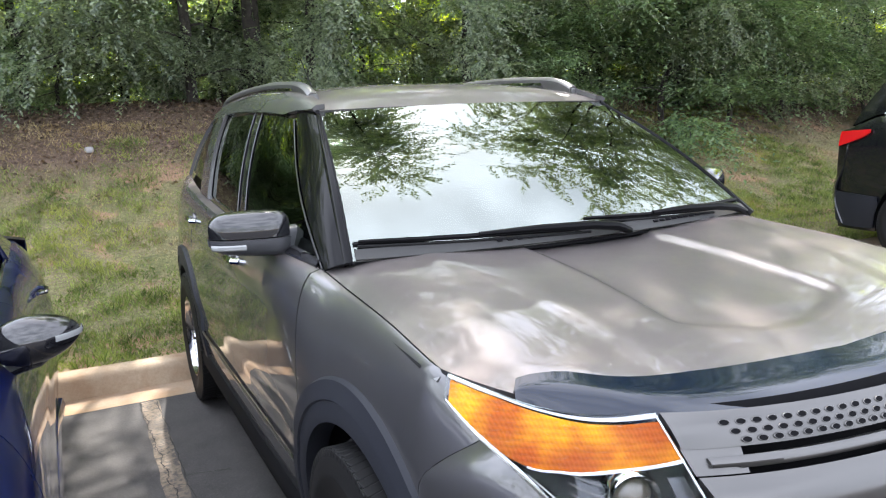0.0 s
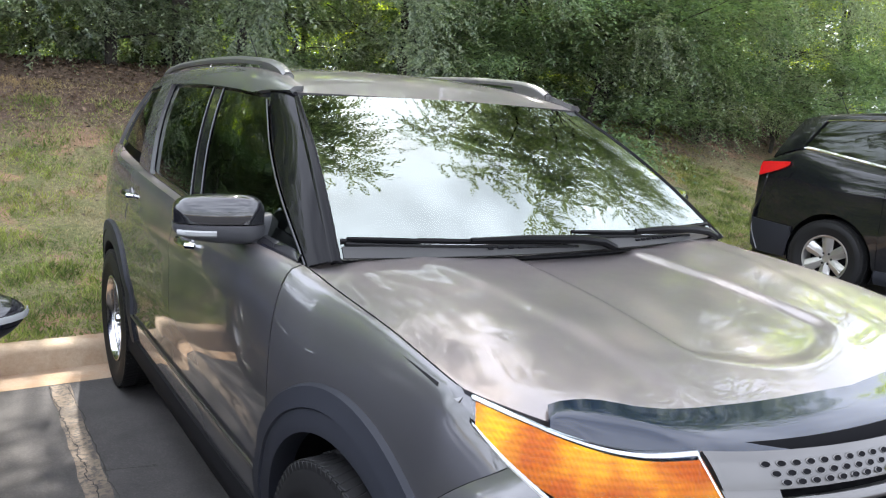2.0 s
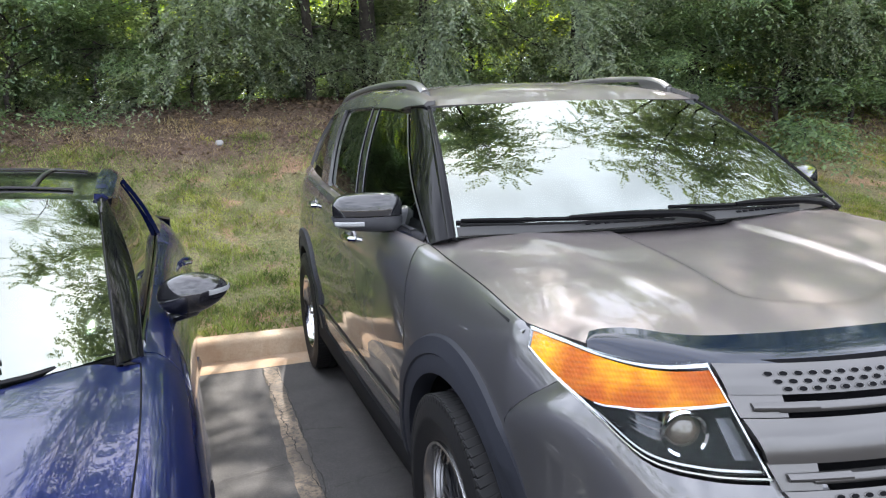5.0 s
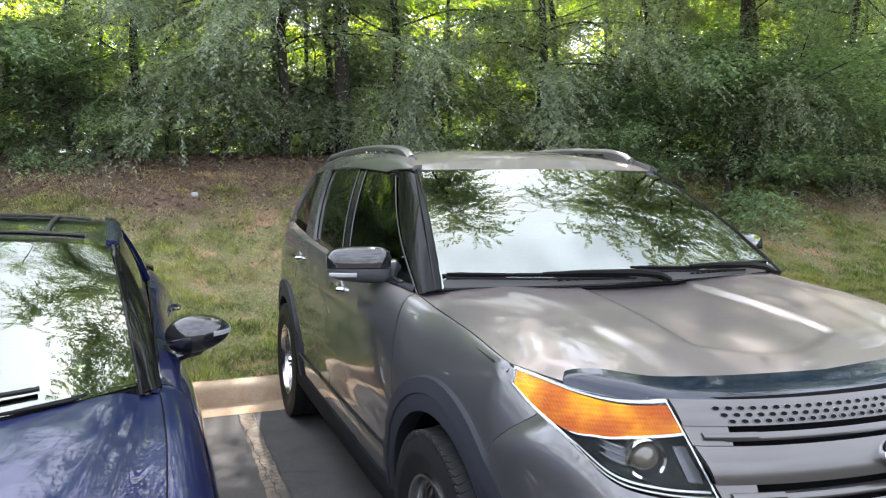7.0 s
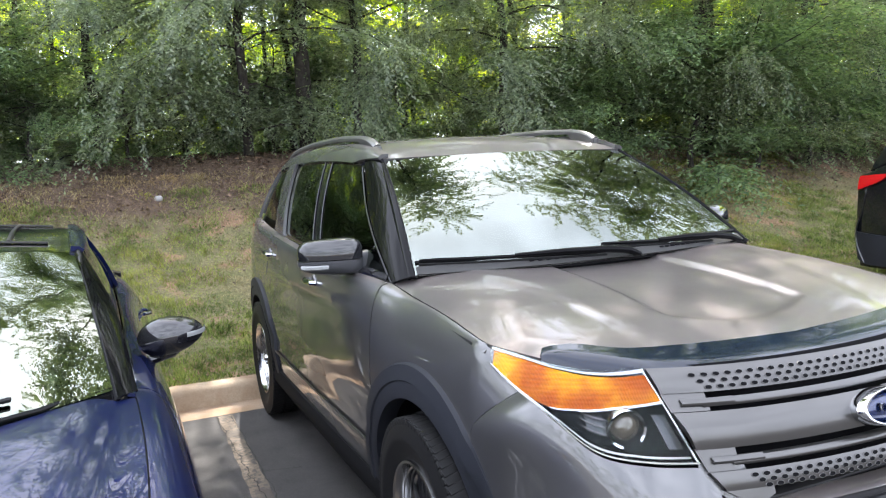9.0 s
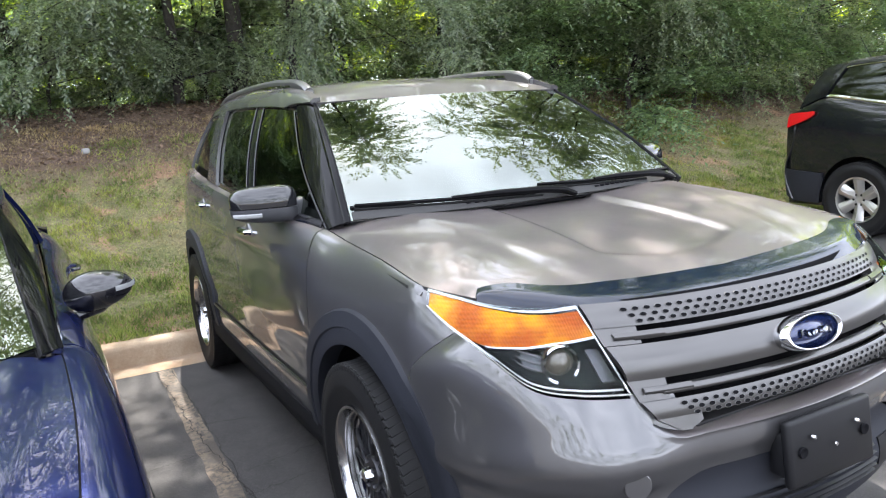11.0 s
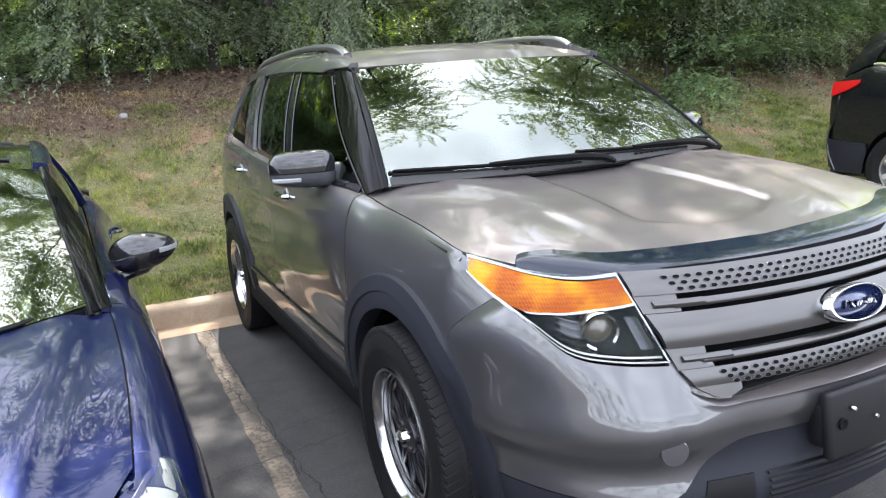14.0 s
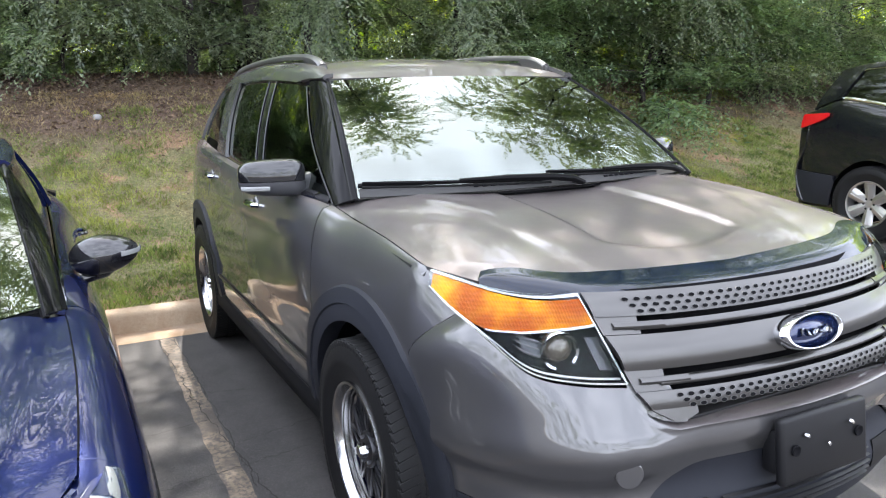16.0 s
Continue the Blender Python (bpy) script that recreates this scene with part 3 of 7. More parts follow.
            part("wheel_nut", nut, GUNMETAL, w)
    else:
        n, mat = (6, ALLOY_DULL) if style == "six" else (5, ALLOY_DULL)
        part("rim", lathe([(rim_r * 1.02, -h * 0.90), (rim_r * 1.0, -h * 0.96), (rim_r * 0.95, -h * 0.93), (rim_r * 0.90, -h * 0.55), (rim_r * 0.88, h * 0.4)], 64), mat, w)
        fx = -h * 0.72
        for k in range(n):
            t = 2 * math.pi * k / n
            g = []
            for i in range(6):
                r = lerp(0.04, rim_r * 0.93, i / 5)
                half = lerp(0.026, 0.043, (i / 5) ** 1.6)
                row = []
                for c, dx in ((-1, 0.016), (-0.72, 0.003), (-0.30, 0.0), (-0.22, 0.006), (0.22, 0.006), (0.30, 0.0), (0.72, 0.003), (1, 0.016)):
                    row.append((fx + dx - 0.03 * (i / 5) + 0.03, half * c * math.cos(t) + r * math.sin(t), -half * c * math.sin(t) + r * math.cos(t)))
                g.append(row)
            shell("spoke", g, mat, w, 0.03, flip=True)
        part("hub", lathe([(0.0, fx + 0.015), (0.05, fx + 0.015), (0.065, fx + 0.025), (0.075, fx + 0.05), (0.07, h * 0.2)], 32), mat, w)
        for k in range(n):
            t = 2 * math.pi * (k + 0.5) / n
            nut = lathe([(0.0, -0.022), (0.011, -0.022), (0.014, -0.016), (0.014, 0.012)], 8)
            bmesh.ops.translate(nut, vec=(fx + 0.022, 0.057 * math.sin(t), 0.057 * math.cos(t)), verts=nut.verts)
            part("wheel_nut", nut, BLACK_PLASTIC, w)
    return w


def arch_trim(sh, i, s, mat, car, width, proud, y_stop=None):
    """The moulding round a wheel opening."""
    ya, zc, r = sh.arches[i]
    grid = []
    a0 = math.asin(max(-0.9, (sh.rocker - 0.02 - zc) / (r + width)))
    for k in range(49):
        t = lerp(a0, math.pi - a0, k / 48)
        row = []
        for rr, out in ((r - 0.006, -0.06), (r - 0.008, proud * 0.6), (r + 0.008, proud * 0.9), (r + width * 0.42, proud * 0.75), (r + width * 0.46, proud * 1.2), (r + width - 0.012, proud * 0.95), (r + width, -0.012)):
            y, z = ya - rr * math.cos(t), zc + rr * math.sin(t)
            row.append((s * (sh.around(y, z) + out), y - (out * 0.8 if y < sh.y_side else 0), z))
        grid.append(row)
    return shell("wheel_arch_trim", grid, mat, car, 0.006, flip=(s < 0), sharp=50)


def build_body(sh, car, paint, seams, windows, glass_front, glass_rear, side_trim=True):
    """The panels that every car has. seams: y of fender front, front door, middle, rear door, tail."""
    y0, d1, d2, d3, y_end = seams
    gap = 0.003
    for s in (-1, 1):
        side_panel(sh, "fender", y0 + gap, d1 - gap, s, paint, car, front=sh.fender_front)
        side_panel(sh, "front_door", d1 + gap, d2 - gap, s, paint, car, z_dn=sh.sill)
        side_panel(sh, "rear_door", d2 + gap, d3 - gap, s, paint, car, z_dn=sh.sill)
        side_panel(sh, "quarter_panel", d3 + gap, y_end, s, paint, car)
        # rocker
        ys = spread(d1 - 0.02, d3, 24)
        grid = []
        for y in ys:
            lo = sh.rocker - 0.06
            x0 = sh.side(y, sh.sill)
            grid.append([(s * (x0 - 0.10), y, lo - 0.01), (s * (x0 - 0.02), y, lo), (s * (x0 + 0.008), y, lo + 0.04), (s * (x0 + 0.012), y, lerp(lo, sh.sill, 0.7)), (s * (x0 + 0.004), y, sh.sill - 0.004), (s * (x0 - 0.03), y, sh.sill - 0.002)])
        shell("rocker_panel", grid, sh.rocker_mat, car, 0.008, flip=(s > 0))
        for i in (0, 1):
            if sh.arch_width:
                arch_trim(sh, i, s, sh.arch_mat, car, sh.arch_width, 0.014)
        # dark tubs behind the wheel openings
        for ya, zc, r in sh.arches:
            grid = []
            for k in range(25):
                t = lerp(-0.5, math.pi + 0.5, k / 24)
                y, z = ya - (r + 0.02) * math.cos(t), max(0.2, zc + (r + 0.02) * math.sin(t))
                xo = sh.side(max(y, sh.y_side), z) - 0.03
                grid.append([(s * xo, y, z), (s * 0.55, y, z)])
            shell("wheel_tub", grid, DARK_VOID, car, 0.01, flip=(s < 0))
    # flanges below the seams beside the hood
    for s in (-1, 1):
        grid = []
        for y in spread(sh.hood_front[-1][1], sh.hood_rear[-1][1] + 0.02, 24):
            x, z = sh.top(y)
            grid.append([(s * (x - 0.035), y, z - 0.010), (s * x, y, z - 0.009), (s * (x + 0.015), y, z - 0.022)])
        shell("hood_gutter", grid[2:], COWL_BLACK, car, 0.004, flip=(s < 0))
        shell("hood_gutter", [[(a - s * 0.008, b, c - 0.004) for a, b, c in row] for row in grid[:3]], paint, car, 0.004, flip=(s < 0))
    # hood
    n, k = 128, 64
    grid = []
    for i in range(n + 1):
        u = -1 + 2 * i / n
        row = []
        for j in range(k + 1):
            v = j / k
            f = abs(u)
            yf, yr = curve_at(sh.hood_front, f), curve_at(sh.hood_rear, f)
            y = lerp(yf, yr, v)
            x = u * (sh.top(y)[0] - 0.0045)
            z = sh.hood(x, y)
            z -= sh.hood_roll * max(0.0, 1 - v / 0.16) ** 2 * (1 - f ** 6)
            row.append((x, y, z))
        grid.append(row)
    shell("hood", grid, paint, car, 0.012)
    # windscreen
    (bx, by, bz), bc, (tx, ty, tz), tcn = sh.screen
    grid = []
    for i in range(29):
        u = -1 + 2 * i / 28
        b = Vector((u * bx, lerp(bc[0], by, abs(u) ** 2.2), lerp(bc[1], bz, u * u)))
        t = Vector((u * tx, lerp(tcn[0], ty, abs(u) ** 2.2), lerp(tcn[1], tz, u * u)))
        row = []
        for j in range(15):
            v = j / 14
            p = b.lerp(t, v)
            bow = 0.028 * math.sin(math.pi * v)
            row.append((p.x, p.y - bow * 0.55, p.z + bow * 0.85))
        grid.append(row)
    ws = shell("windscreen", grid, glass_front, car, 0.005)
    ws.visible_shadow = False
    sh.screen_grid = np.array(grid)
    # screen border, black band on top and at the base
    for rows, name in (((13, 14), "screen_band"), ((0, 1), "screen_band")):
        g = [[tuple(np.array(r[a]) - np.array((0, -0.006, 0.012))) for a in rows] for r in grid]
        shell(name, g, BLACK_PLASTIC, car, 0.003)
    # roof
    yf, yr = sh.roof_span
    grid = []
    for i in range(33):
        u = -1 + 2 * i / 32
        row = []
        for j in range(41):
            v = j / 40
            ya = lerp(tcn[0], ty, abs(u) ** 2.2) + 0.008
            y = lerp(ya, yr, v)
            x = u * curve_at(sh.roof_x, y)
            row.append((x, y, sh.roof(x, y)))
        grid.append(row)
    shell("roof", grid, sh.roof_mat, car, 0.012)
    # glasshouse
    for s in (-1, 1):
        a = sh.pillar  # (screen edge, paint edge, window edge) at sill and at roof
        # pillar beside the screen: painted strip, then black trim up to the window
        e = sh.screen_grid[0 if s < 0 else -1]
        paint_g, trim_g, rubber_g = [], [], []
        for j in range(-1, 15):
            w = max(0, j) / 14
            p = Vector(e[max(0, j)])
            if j < 0:  # the foot runs down into the corner behind the hood
                p += (Vector(e[0]) - Vector(e[1])) * sh.pillar_foot
            y = lerp(a[2][0], a[2][1], w)
            x, z = sh.upper(y, w)
            q = Vector((s * (x + 0.003), y, z))
            outw = Vector((s * 0.62, -0.55, 0.55)).normalized()

            def across(t):
                return p.lerp(q, t) + outw * (0.007 * math.sin(math.pi * t) + 0.003)
            f = curve_at(sh.pillar_split, w)
            rubber_g.append([tuple(p - outw * 0.012), tuple(p + outw * 0.004), tuple(across(0.05) + outw * 0.001), tuple(across(0.07) - outw * 0.010)])
            paint_g.append([tuple(across(0.06) - outw * 0.010)] + [tuple(across(lerp(0.07, f, k / 4))) for k in range(5)] + [tuple(across(f + 0.02) - outw * 0.012)])
            trim_g.append([tuple(across(f + 0.015) - outw * 0.012)] + [tuple(across(lerp(f + 0.02, 1.0, k / 5)) - outw * 0.003) for k in range(6)])
        shell("screen_pillar", paint_g, sh.pillar_mat or paint, car, 0.008, flip=(s < 0))
        shell("screen_moulding", rubber_g, COWL_BLACK, car, 0.004, flip=(s < 0))
        shell("pillar_trim", trim_g, PILLAR_BLACK, car, 0.008, flip=(s < 0))
        for (b, t, w0, w1, mat, nm) in windows:
            p = upper_patch(sh, nm, b, t, s, mat, car, {"body_pillar": 0.006, "window_header": -0.004}.get(nm, 0.0), w0, w1, thick=0.005 if nm != "body_pillar" else 0.02)
            if nm.endswith("window"):
                p.visible_shadow = False
        # corner between hood, pillar and door
        yr, y2 = curve_at(sh.hood_rear, 1.0) + 0.003, a[2][0] + 0.01
        corner = []
        p0 = Vector(sh.screen_grid[0 if s < 0 else -1][0])
        for k in range(9):
            u = k / 8
            y = lerp(yr, y2, u)
            xo, zo = sh.top(y)
            ie = Vector((s * (sh.top(yr)[0] - 0.06), yr, sh.hood(sh.top(yr)[0] - 0.06, yr))).lerp(Vector((s * (sh.upper(y2, 0.02)[0] - 0.004), y2, sh.upper(y2, 0.02)[1])), u)
            if k in (2, 3, 4):
                ie.y = max(ie.y, lerp(ie.y, p0.y, 0.3))
            corner.append([(s * (xo - 0.004), y, zo + 0.001), tuple(Vector((s * xo, y, zo)).lerp(ie, 0.5) + Vector((0, 0, 0.004))), tuple(ie)])
        shell("cowl_corner", corner, paint, car, 0.01, flip=(s > 0))
        # rail above the windows
        yb = sh.upper_end
        grid = []
        for y in spread(a[0][1] + 0.01, yb, 40):
            f = min(1.0, (y - a[0][1] - 0.01) / 0.28)
            wl = lerp(0.985, sh.rail_low, f)
            x, z = sh.upper(y, wl)
            x1, z1 = sh.upper(y, wl * 0.42 + 0.58)
            x2, z2 = sh.upper(y, 1.0)
            grid.append([(s * (x + 0.003), y, z), (s * (x1 + 0.002 + 0.010 * f), y, z1), (s * x2, y, z2 + 0.002), (s * (x2 - 0.03), y, sh.roof(x2 - 0.03, y) + 0.001)])
        shell("roof_side", grid, paint, car, 0.02, flip=(s > 0))
    # tail: one curved face from the bumper to the roof's rear edge
    grid, tglass = [], []
    for i in range(25):
        u = -1 + 2 * i / 24
        row, rg = [], []
        for j in range(25):
            z = lerp(sh.rocker + 0.05, sh.tail[-1][0], j / 24)
            y = curve_at(sh.tail, z)
            xe = sh.tail_x(z)
            x = u * xe
            yy = y - sh.tail_round * abs(u) ** 5
            row.append((x, yy, z))
        grid.append(row)
    shell("tailgate", grid, paint, car, 0.014, flip=True)
    zg0, zg1 = sh.tail_glass
    grid = [[(u * sh.tail_x(z) * 0.86, curve_at(sh.tail, z) - sh.tail_round * abs(u * 0.86) ** 5 + 0.006, z) for z in spread(zg0, zg1, 8)] for u in spread(-1, 1, 16)]
    shell("rear_window", grid, glass_rear, car, 0.005, flip=True)
    # floor pan and dark core that close the car from below and inside
    part("underbody", box((1.5, y_end - 0.9, 0.06), (0, y_end / 2 + 0.15, sh.rocker + 0.0), 0.02), DARK_VOID, car)
    part("engine_bay", box((1.25, d1 - 0.42, 0.30), (0, (d1 + 0.45) / 2, sh.rocker + 0.38), 0.05), DARK_VOID, car)
    return car


def seat(car, x, y, z, mat, wheelseat):
    bm = box((0.50, 0.50, 0.16), (x, y, z), 0.06, 3)
    s = part("seat", bm, mat, car, "pale cloth seat")
    part("backrest", box((0.50, 0.13, 0.62), (x, y + 0.30, z + 0.36), 0.055, 3, turn=Matrix.Rotation(-0.22, 4, "X")), mat, s)
    part("headrest", box((0.27, 0.09, 0.17), (x, y + 0.40, z + 0.77), 0.04, 3), mat, s)
    for dx in (-0.06, 0.06):
        part("headrest_post", tube([(x + dx, y + 0.39, z + 0.62), (x + dx, y + 0.40, z + 0.72)], 0.006, 6), CHROME, s)
    return s


def cabin(sh, car, dash_y, dash_z, seat_y, seat_z):
    grid = []
    for i in range(21):
        u = -1 + 2 * i / 20
        x = u * 0.76
        grid.append([(x, dash_y - 0.32 + 0.12 * u * u, dash_z + 0.03), (x, dash_y - 0.1, dash_z + 0.06 - 0.03 * u * u), (x, dash_y + 0.12, dash_z + 0.055 - 0.02 * u * u), (x, dash_y + 0.24, dash_z - 0.02), (x, dash_y + 0.20, dash_z - 0.35)])
    shell("dashboard", grid, CABIN, car, 0.02)
    for x in (-0.38, 0.38):
        seat(car, x, seat_y, seat_z, SEAT_CLOTH, x > 0)
    seat(car, -0.38, seat_y + 1.0, seat_z, SEAT_CLOTH, False)
    seat(car, 0.38, seat_y + 1.0, seat_z, SEAT_CLOTH, False)
    ring = []
    cx, cy, cz = 0.38, dash_y + 0.42, dash_z + 0.0
    for k in range(33):
        t = 2 * math.pi * k / 32
        ring.append((cx + 0.185 * math.cos(t), cy + 0.185 * math.sin(t) * 0.42, cz + 0.185 * math.sin(t) * 0.9))
    sw = part("steering_wheel", tube(ring, 0.015, 8, False), BLACK_PLASTIC, car)
    part("steering_hub", box((0.15, 0.06, 0.12), (cx, cy - 0.02, cz), 0.03, 2), BLACK_PLASTIC, sw)
    for t in (0.2, math.pi - 0.2, -math.pi / 2):
        part("steering_spoke", tube([(cx, cy - 0.01, cz), (cx + 0.18 * math.cos(t), cy + 0.075 * math.sin(t), cz + 0.16 * math.sin(t))], 0.012, 6), BLACK_PLASTIC, sw)
    part("cabin_floor", box((1.5, 2.6, 0.04), (0, seat_y + 0.4, seat_z - 0.2), 0.01), CABIN, car)



# ---- the grey sport utility car ----
def grey_relief(ax, y):
    """Two ridges on the hood that close in towards the nose, and a shallow middle tray."""
    f = min(1.0, max(0.0, (y - 0.30) / 0.95))
    ridge = lerp(0.44, 0.61, f)
    z = 0.0080 * (1 - min(1.0, max(0.0, (0.55 - y) / 0.25))) / (1 + math.exp((ax - ridge) / 0.014))
    tray = lerp(0.30, 0.24, f)
    z -= 0.016 / (1 + math.exp((ax - tray) / 0.006)) / (1 + math.exp(-(y - 0.46 - 0.10 * (ax / 0.28) ** 2) / 0.012))
    g = min(1.0, max(0.0, (ax - 0.30) / 0.565))  # the shoulder swells before it drops to the seam
    z += 0.024 * 6.75 * g * g * (1 - g) * min(1.0, max(0.0, (y - 0.40) / 0.35)) * lerp(1.0, 0.75, min(1.0, max(0.0, (y - 0.9) / 0.4)))
    return z


def seam_shift(z):
    """How far the fender's front edge leaves the plain seam, to follow the lamp."""
    return curve_at([(0.80, 0.0), (0.84, -0.012), (0.90, -0.075), (0.96, -0.150), (0.992, -0.165), (1.036, -0.100), (1.069, -0.035), (1.09, -0.03)], z)


class GreyForm(Shape):
    x_top = [(0.27, 0.840), (0.47, 0.866), (0.61, 0.878), (0.89, 0.875), (1.22, 0.870), (1.41, 0.884), (1.75, 0.912), (3.0, 0.905), (3.6, 0.888), (4.2, 0.838), (4.7, 0.775), (4.9, 0.735)]
    z_top = [(0.27, 1.035), (0.47, 1.056), (0.61, 1.070), (0.89, 1.105), (1.22, 1.130), (1.41, 1.160), (1.7, 1.172), (2.2, 1.185), (2.9, 1.222), (3.6, 1.262), (4.7, 1.30)]
    x_side = [(0.5, 0.905), (0.63, 0.925), (0.95, 0.957), (1.4, 0.975), (2.2, 0.985), (3.6, 0.985), (4.0, 0.978), (4.3, 0.940), (4.6, 0.885), (4.86, 0.820), (4.95, 0.78)]
    round_power = [(0.6, 1.65), (1.2, 1.8), (1.6, 3.0), (5.0, 3.0)]
    z_round = 0.74
    tuck = 0.055
    rocker = 0.34
    sill = 0.40
    creases = [(0.62, 0.016, 0.055), (1.02, -0.006, 0.03)]
    crease_from = 1.35
    crease_to = 3.6
    arches = [(0.99, 0.415, 0.410), (3.81, 0.415, 0.410)]
    arch_width = 0.118
    arch_mat = CLADDING
    rocker_mat = COWL_BLACK
    y_side = 0.63
    fender_front = staticmethod(lambda z: seam_shift(z))
    plan = staticmethod(lambda x: 0.08 * (x / 0.56) ** 2 + 0.30 * (x / 0.93) ** 8)
    corner_lean = 0.7
    corner_power = 10
    pillar_mat = PILLAR_BLACK
    lean = [(0.30, 0.06), (0.40, 0.012), (0.45, 0.004), (0.50, 0.020), (0.55, 0.030), (0.60, 0.018), (0.645, 0.000), (0.68, 0.000), (0.74, 0.014), (0.80, 0.032), (0.90, 0.07), (1.0, 0.12), (1.04, 0.145), (1.08, 0.2)]
    hood_z = [(0.15, 0.985), (0.27, 1.010), (0.53, 1.078), (0.9, 1.135), (1.34, 1.170), (1.6, 1.176)]
    hood_front = [(0.0, 0.188), (0.4, 0.214), (0.6, 0.248), (0.69, 0.286), (0.76, 0.336), (0.83, 0.380), (0.90, 0.436), (0.957, 0.504), (1.0, 0.606)]
    hood_rear = [(0.0, 1.245), (0.5, 1.285), (0.85, 1.385), (1.0, 1.388)]
    hood_roll = 0.03
    hood_relief = staticmethod(grey_relief)
    screen = ((0.812, 1.315, 1.186), (1.235, 1.180), (0.660, 2.020, 1.630), (1.950, 1.646))
    pillar_split = [(0.0, 0.20), (0.3, 0.18), (0.6, 0.16), (1.0, 0.10)]
    rail_low = 0.865
    pillar_foot = 0.2
    belt_x = [(1.0, 0.862), (1.39, 0.872), (2.3, 0.900), (3.0, 0.898), (3.6, 0.880), (4.2, 0.832), (4.7, 0.770), (4.9, 0.73)]
    hood_power = 9.0
    roof_x = [(1.0, 0.70), (2.0, 0.665), (2.6, 0.665), (3.6, 0.65), (4.2, 0.62), (4.8, 0.56)]
    roof_z = [(1.0, 1.60), (1.95, 1.622), (2.05, 1.645), (2.2, 1.682), (2.5, 1.712), (3.2, 1.732), (4.2, 1.704), (4.8, 1.64)]
    crown = [(1.95, 0.022), (2.15, 0.034), (2.6, 0.048), (4.8, 0.042)]
    roof_span = (2.0, 4.82)
    roof_mat = GREY_PAINT
    upper_end = 4.75
    pillar = ((1.14, 2.02), (1.27, 2.10), (1.37, 2.26))
    tail = [(0.3, 4.90), (0.55, 5.0), (0.8, 5.0), (1.05, 4.98), (1.3, 4.92), (1.62, 4.82)]
    tail_round = 0.14
    tail_x = staticmethod(lambda z: 0.835 if z < 1.1 else lerp(0.835, 0.58, (z - 1.1) / 0.52))
    tail_glass = (1.16, 1.54)


GREY = GreyForm()
grey_car = thing("sport_utility_car", pose(0, 0, 0), "grey metallic sport utility car parked nose out on asphalt", "car")
W_GREY = [
    ((1.39, 2.35), (2.18, 2.70), 0.0, 0.86, TINTED, "front_window"),
    ((2.10, 3.70), (2.24, 3.86), 0.835, 0.985, GLOSS_BLACK, "window_header"),
    ((2.35, 2.49), (2.70, 2.85), 0.0, 0.86, GLOSS_BLACK, "middle_pillar"),
    ((2.49, 3.18), (2.85, 3.60), 0.0, 0.86, PRIVACY, "rear_door_window"),
    ((3.18, 3.46), (3.60, 3.86), 0.0, 0.86, GREY_PAINT, "body_pillar"),
    ((3.46, 4.60), (3.86, 4.48), 0.10, 0.84, PRIVACY, "quarter_window"),
    ((4.60, 4.85), (4.48, 4.74), 0.0, 0.93, GREY_PAINT, "body_pillar"),
]
build_body(GREY, grey_car, GREY_PAINT, (0.63, 1.40, 2.50, 3.52, 4.86), W_GREY, WINDSHIELD, PRIVACY)
cabin(GREY, grey_car, 1.78, 1.05, 2.35, 0.72)
for wy in (0.95, 3.81):
    wheel("wheel", grey_car, pose(-0.865, wy, 0.385), 0.385, 0.265, 0.232, "mesh")
    wheel("wheel", grey_car, pose(0.865, wy, 0.385, 0, 0, 180), 0.385, 0.265, 0.232, "mesh")


def nose_patch(sh, name, lower, upper, mat, car, out=0.0, n=24, m=8, thick=0.01, label="", bow=0.0, mirror=False):
    """A patch of the nose between two curves given as (x, z) points."""
    made = None
    for s in ((1, -1) if mirror else (1,)):
        grid = []
        for i in range(n + 1):
            u = i / n
            a, b = poly(lower, u), poly(upper, u)
            row = []
            for j in range(m + 1):
                v = j / m
                x, z = a + (b - a) * v
                row.append((s * x, sh.nose(x, z) - out - bow * math.sin(math.pi * v), z))
            grid.append(row)
        made = shell(name, grid, mat, car, thick, label, flip=(s < 0))
    return made


# bumper: painted upper part, dark lower part
BUMP_TOP = [(0.0, 0.712), (0.41, 0.714), (0.46, 0.722), (0.52, 0.758), (0.556, 0.806)]
HL_TOP = [(0.605, 0.270, 1.034), (0.676, 0.307, 1.027), (0.735, 0.348, 1.030), (0.790, 0.409, 1.040), (0.835, 0.484, 1.056), (0.873, 0.587, 1.068)]
HL_LOW = [(0.546, 0.126, 0.813), (0.676, 0.162, 0.830), (0.773, 0.233, 0.853), (0.834, 0.329, 0.920), (0.885, 0.442, 0.984), (0.907, 0.531, 1.034)]
LAMP_END = 0.80  # where the seam of the fender meets the lamp


def lamp_foot(w):
    p = poly(HL_LOW, LAMP_END * w)
    return np.array((p[0] + 0.004 * w, p[1] - 0.009, p[2] - 0.004))


BUMP_MID = [(0.0, 0.590), (0.26, 0.593), (0.37, 0.590), (0.44, 0.562), (0.49, 0.522), (0.54, 0.472), (0.60, 0.450), (0.78, 0.450), (0.93, 0.452)]


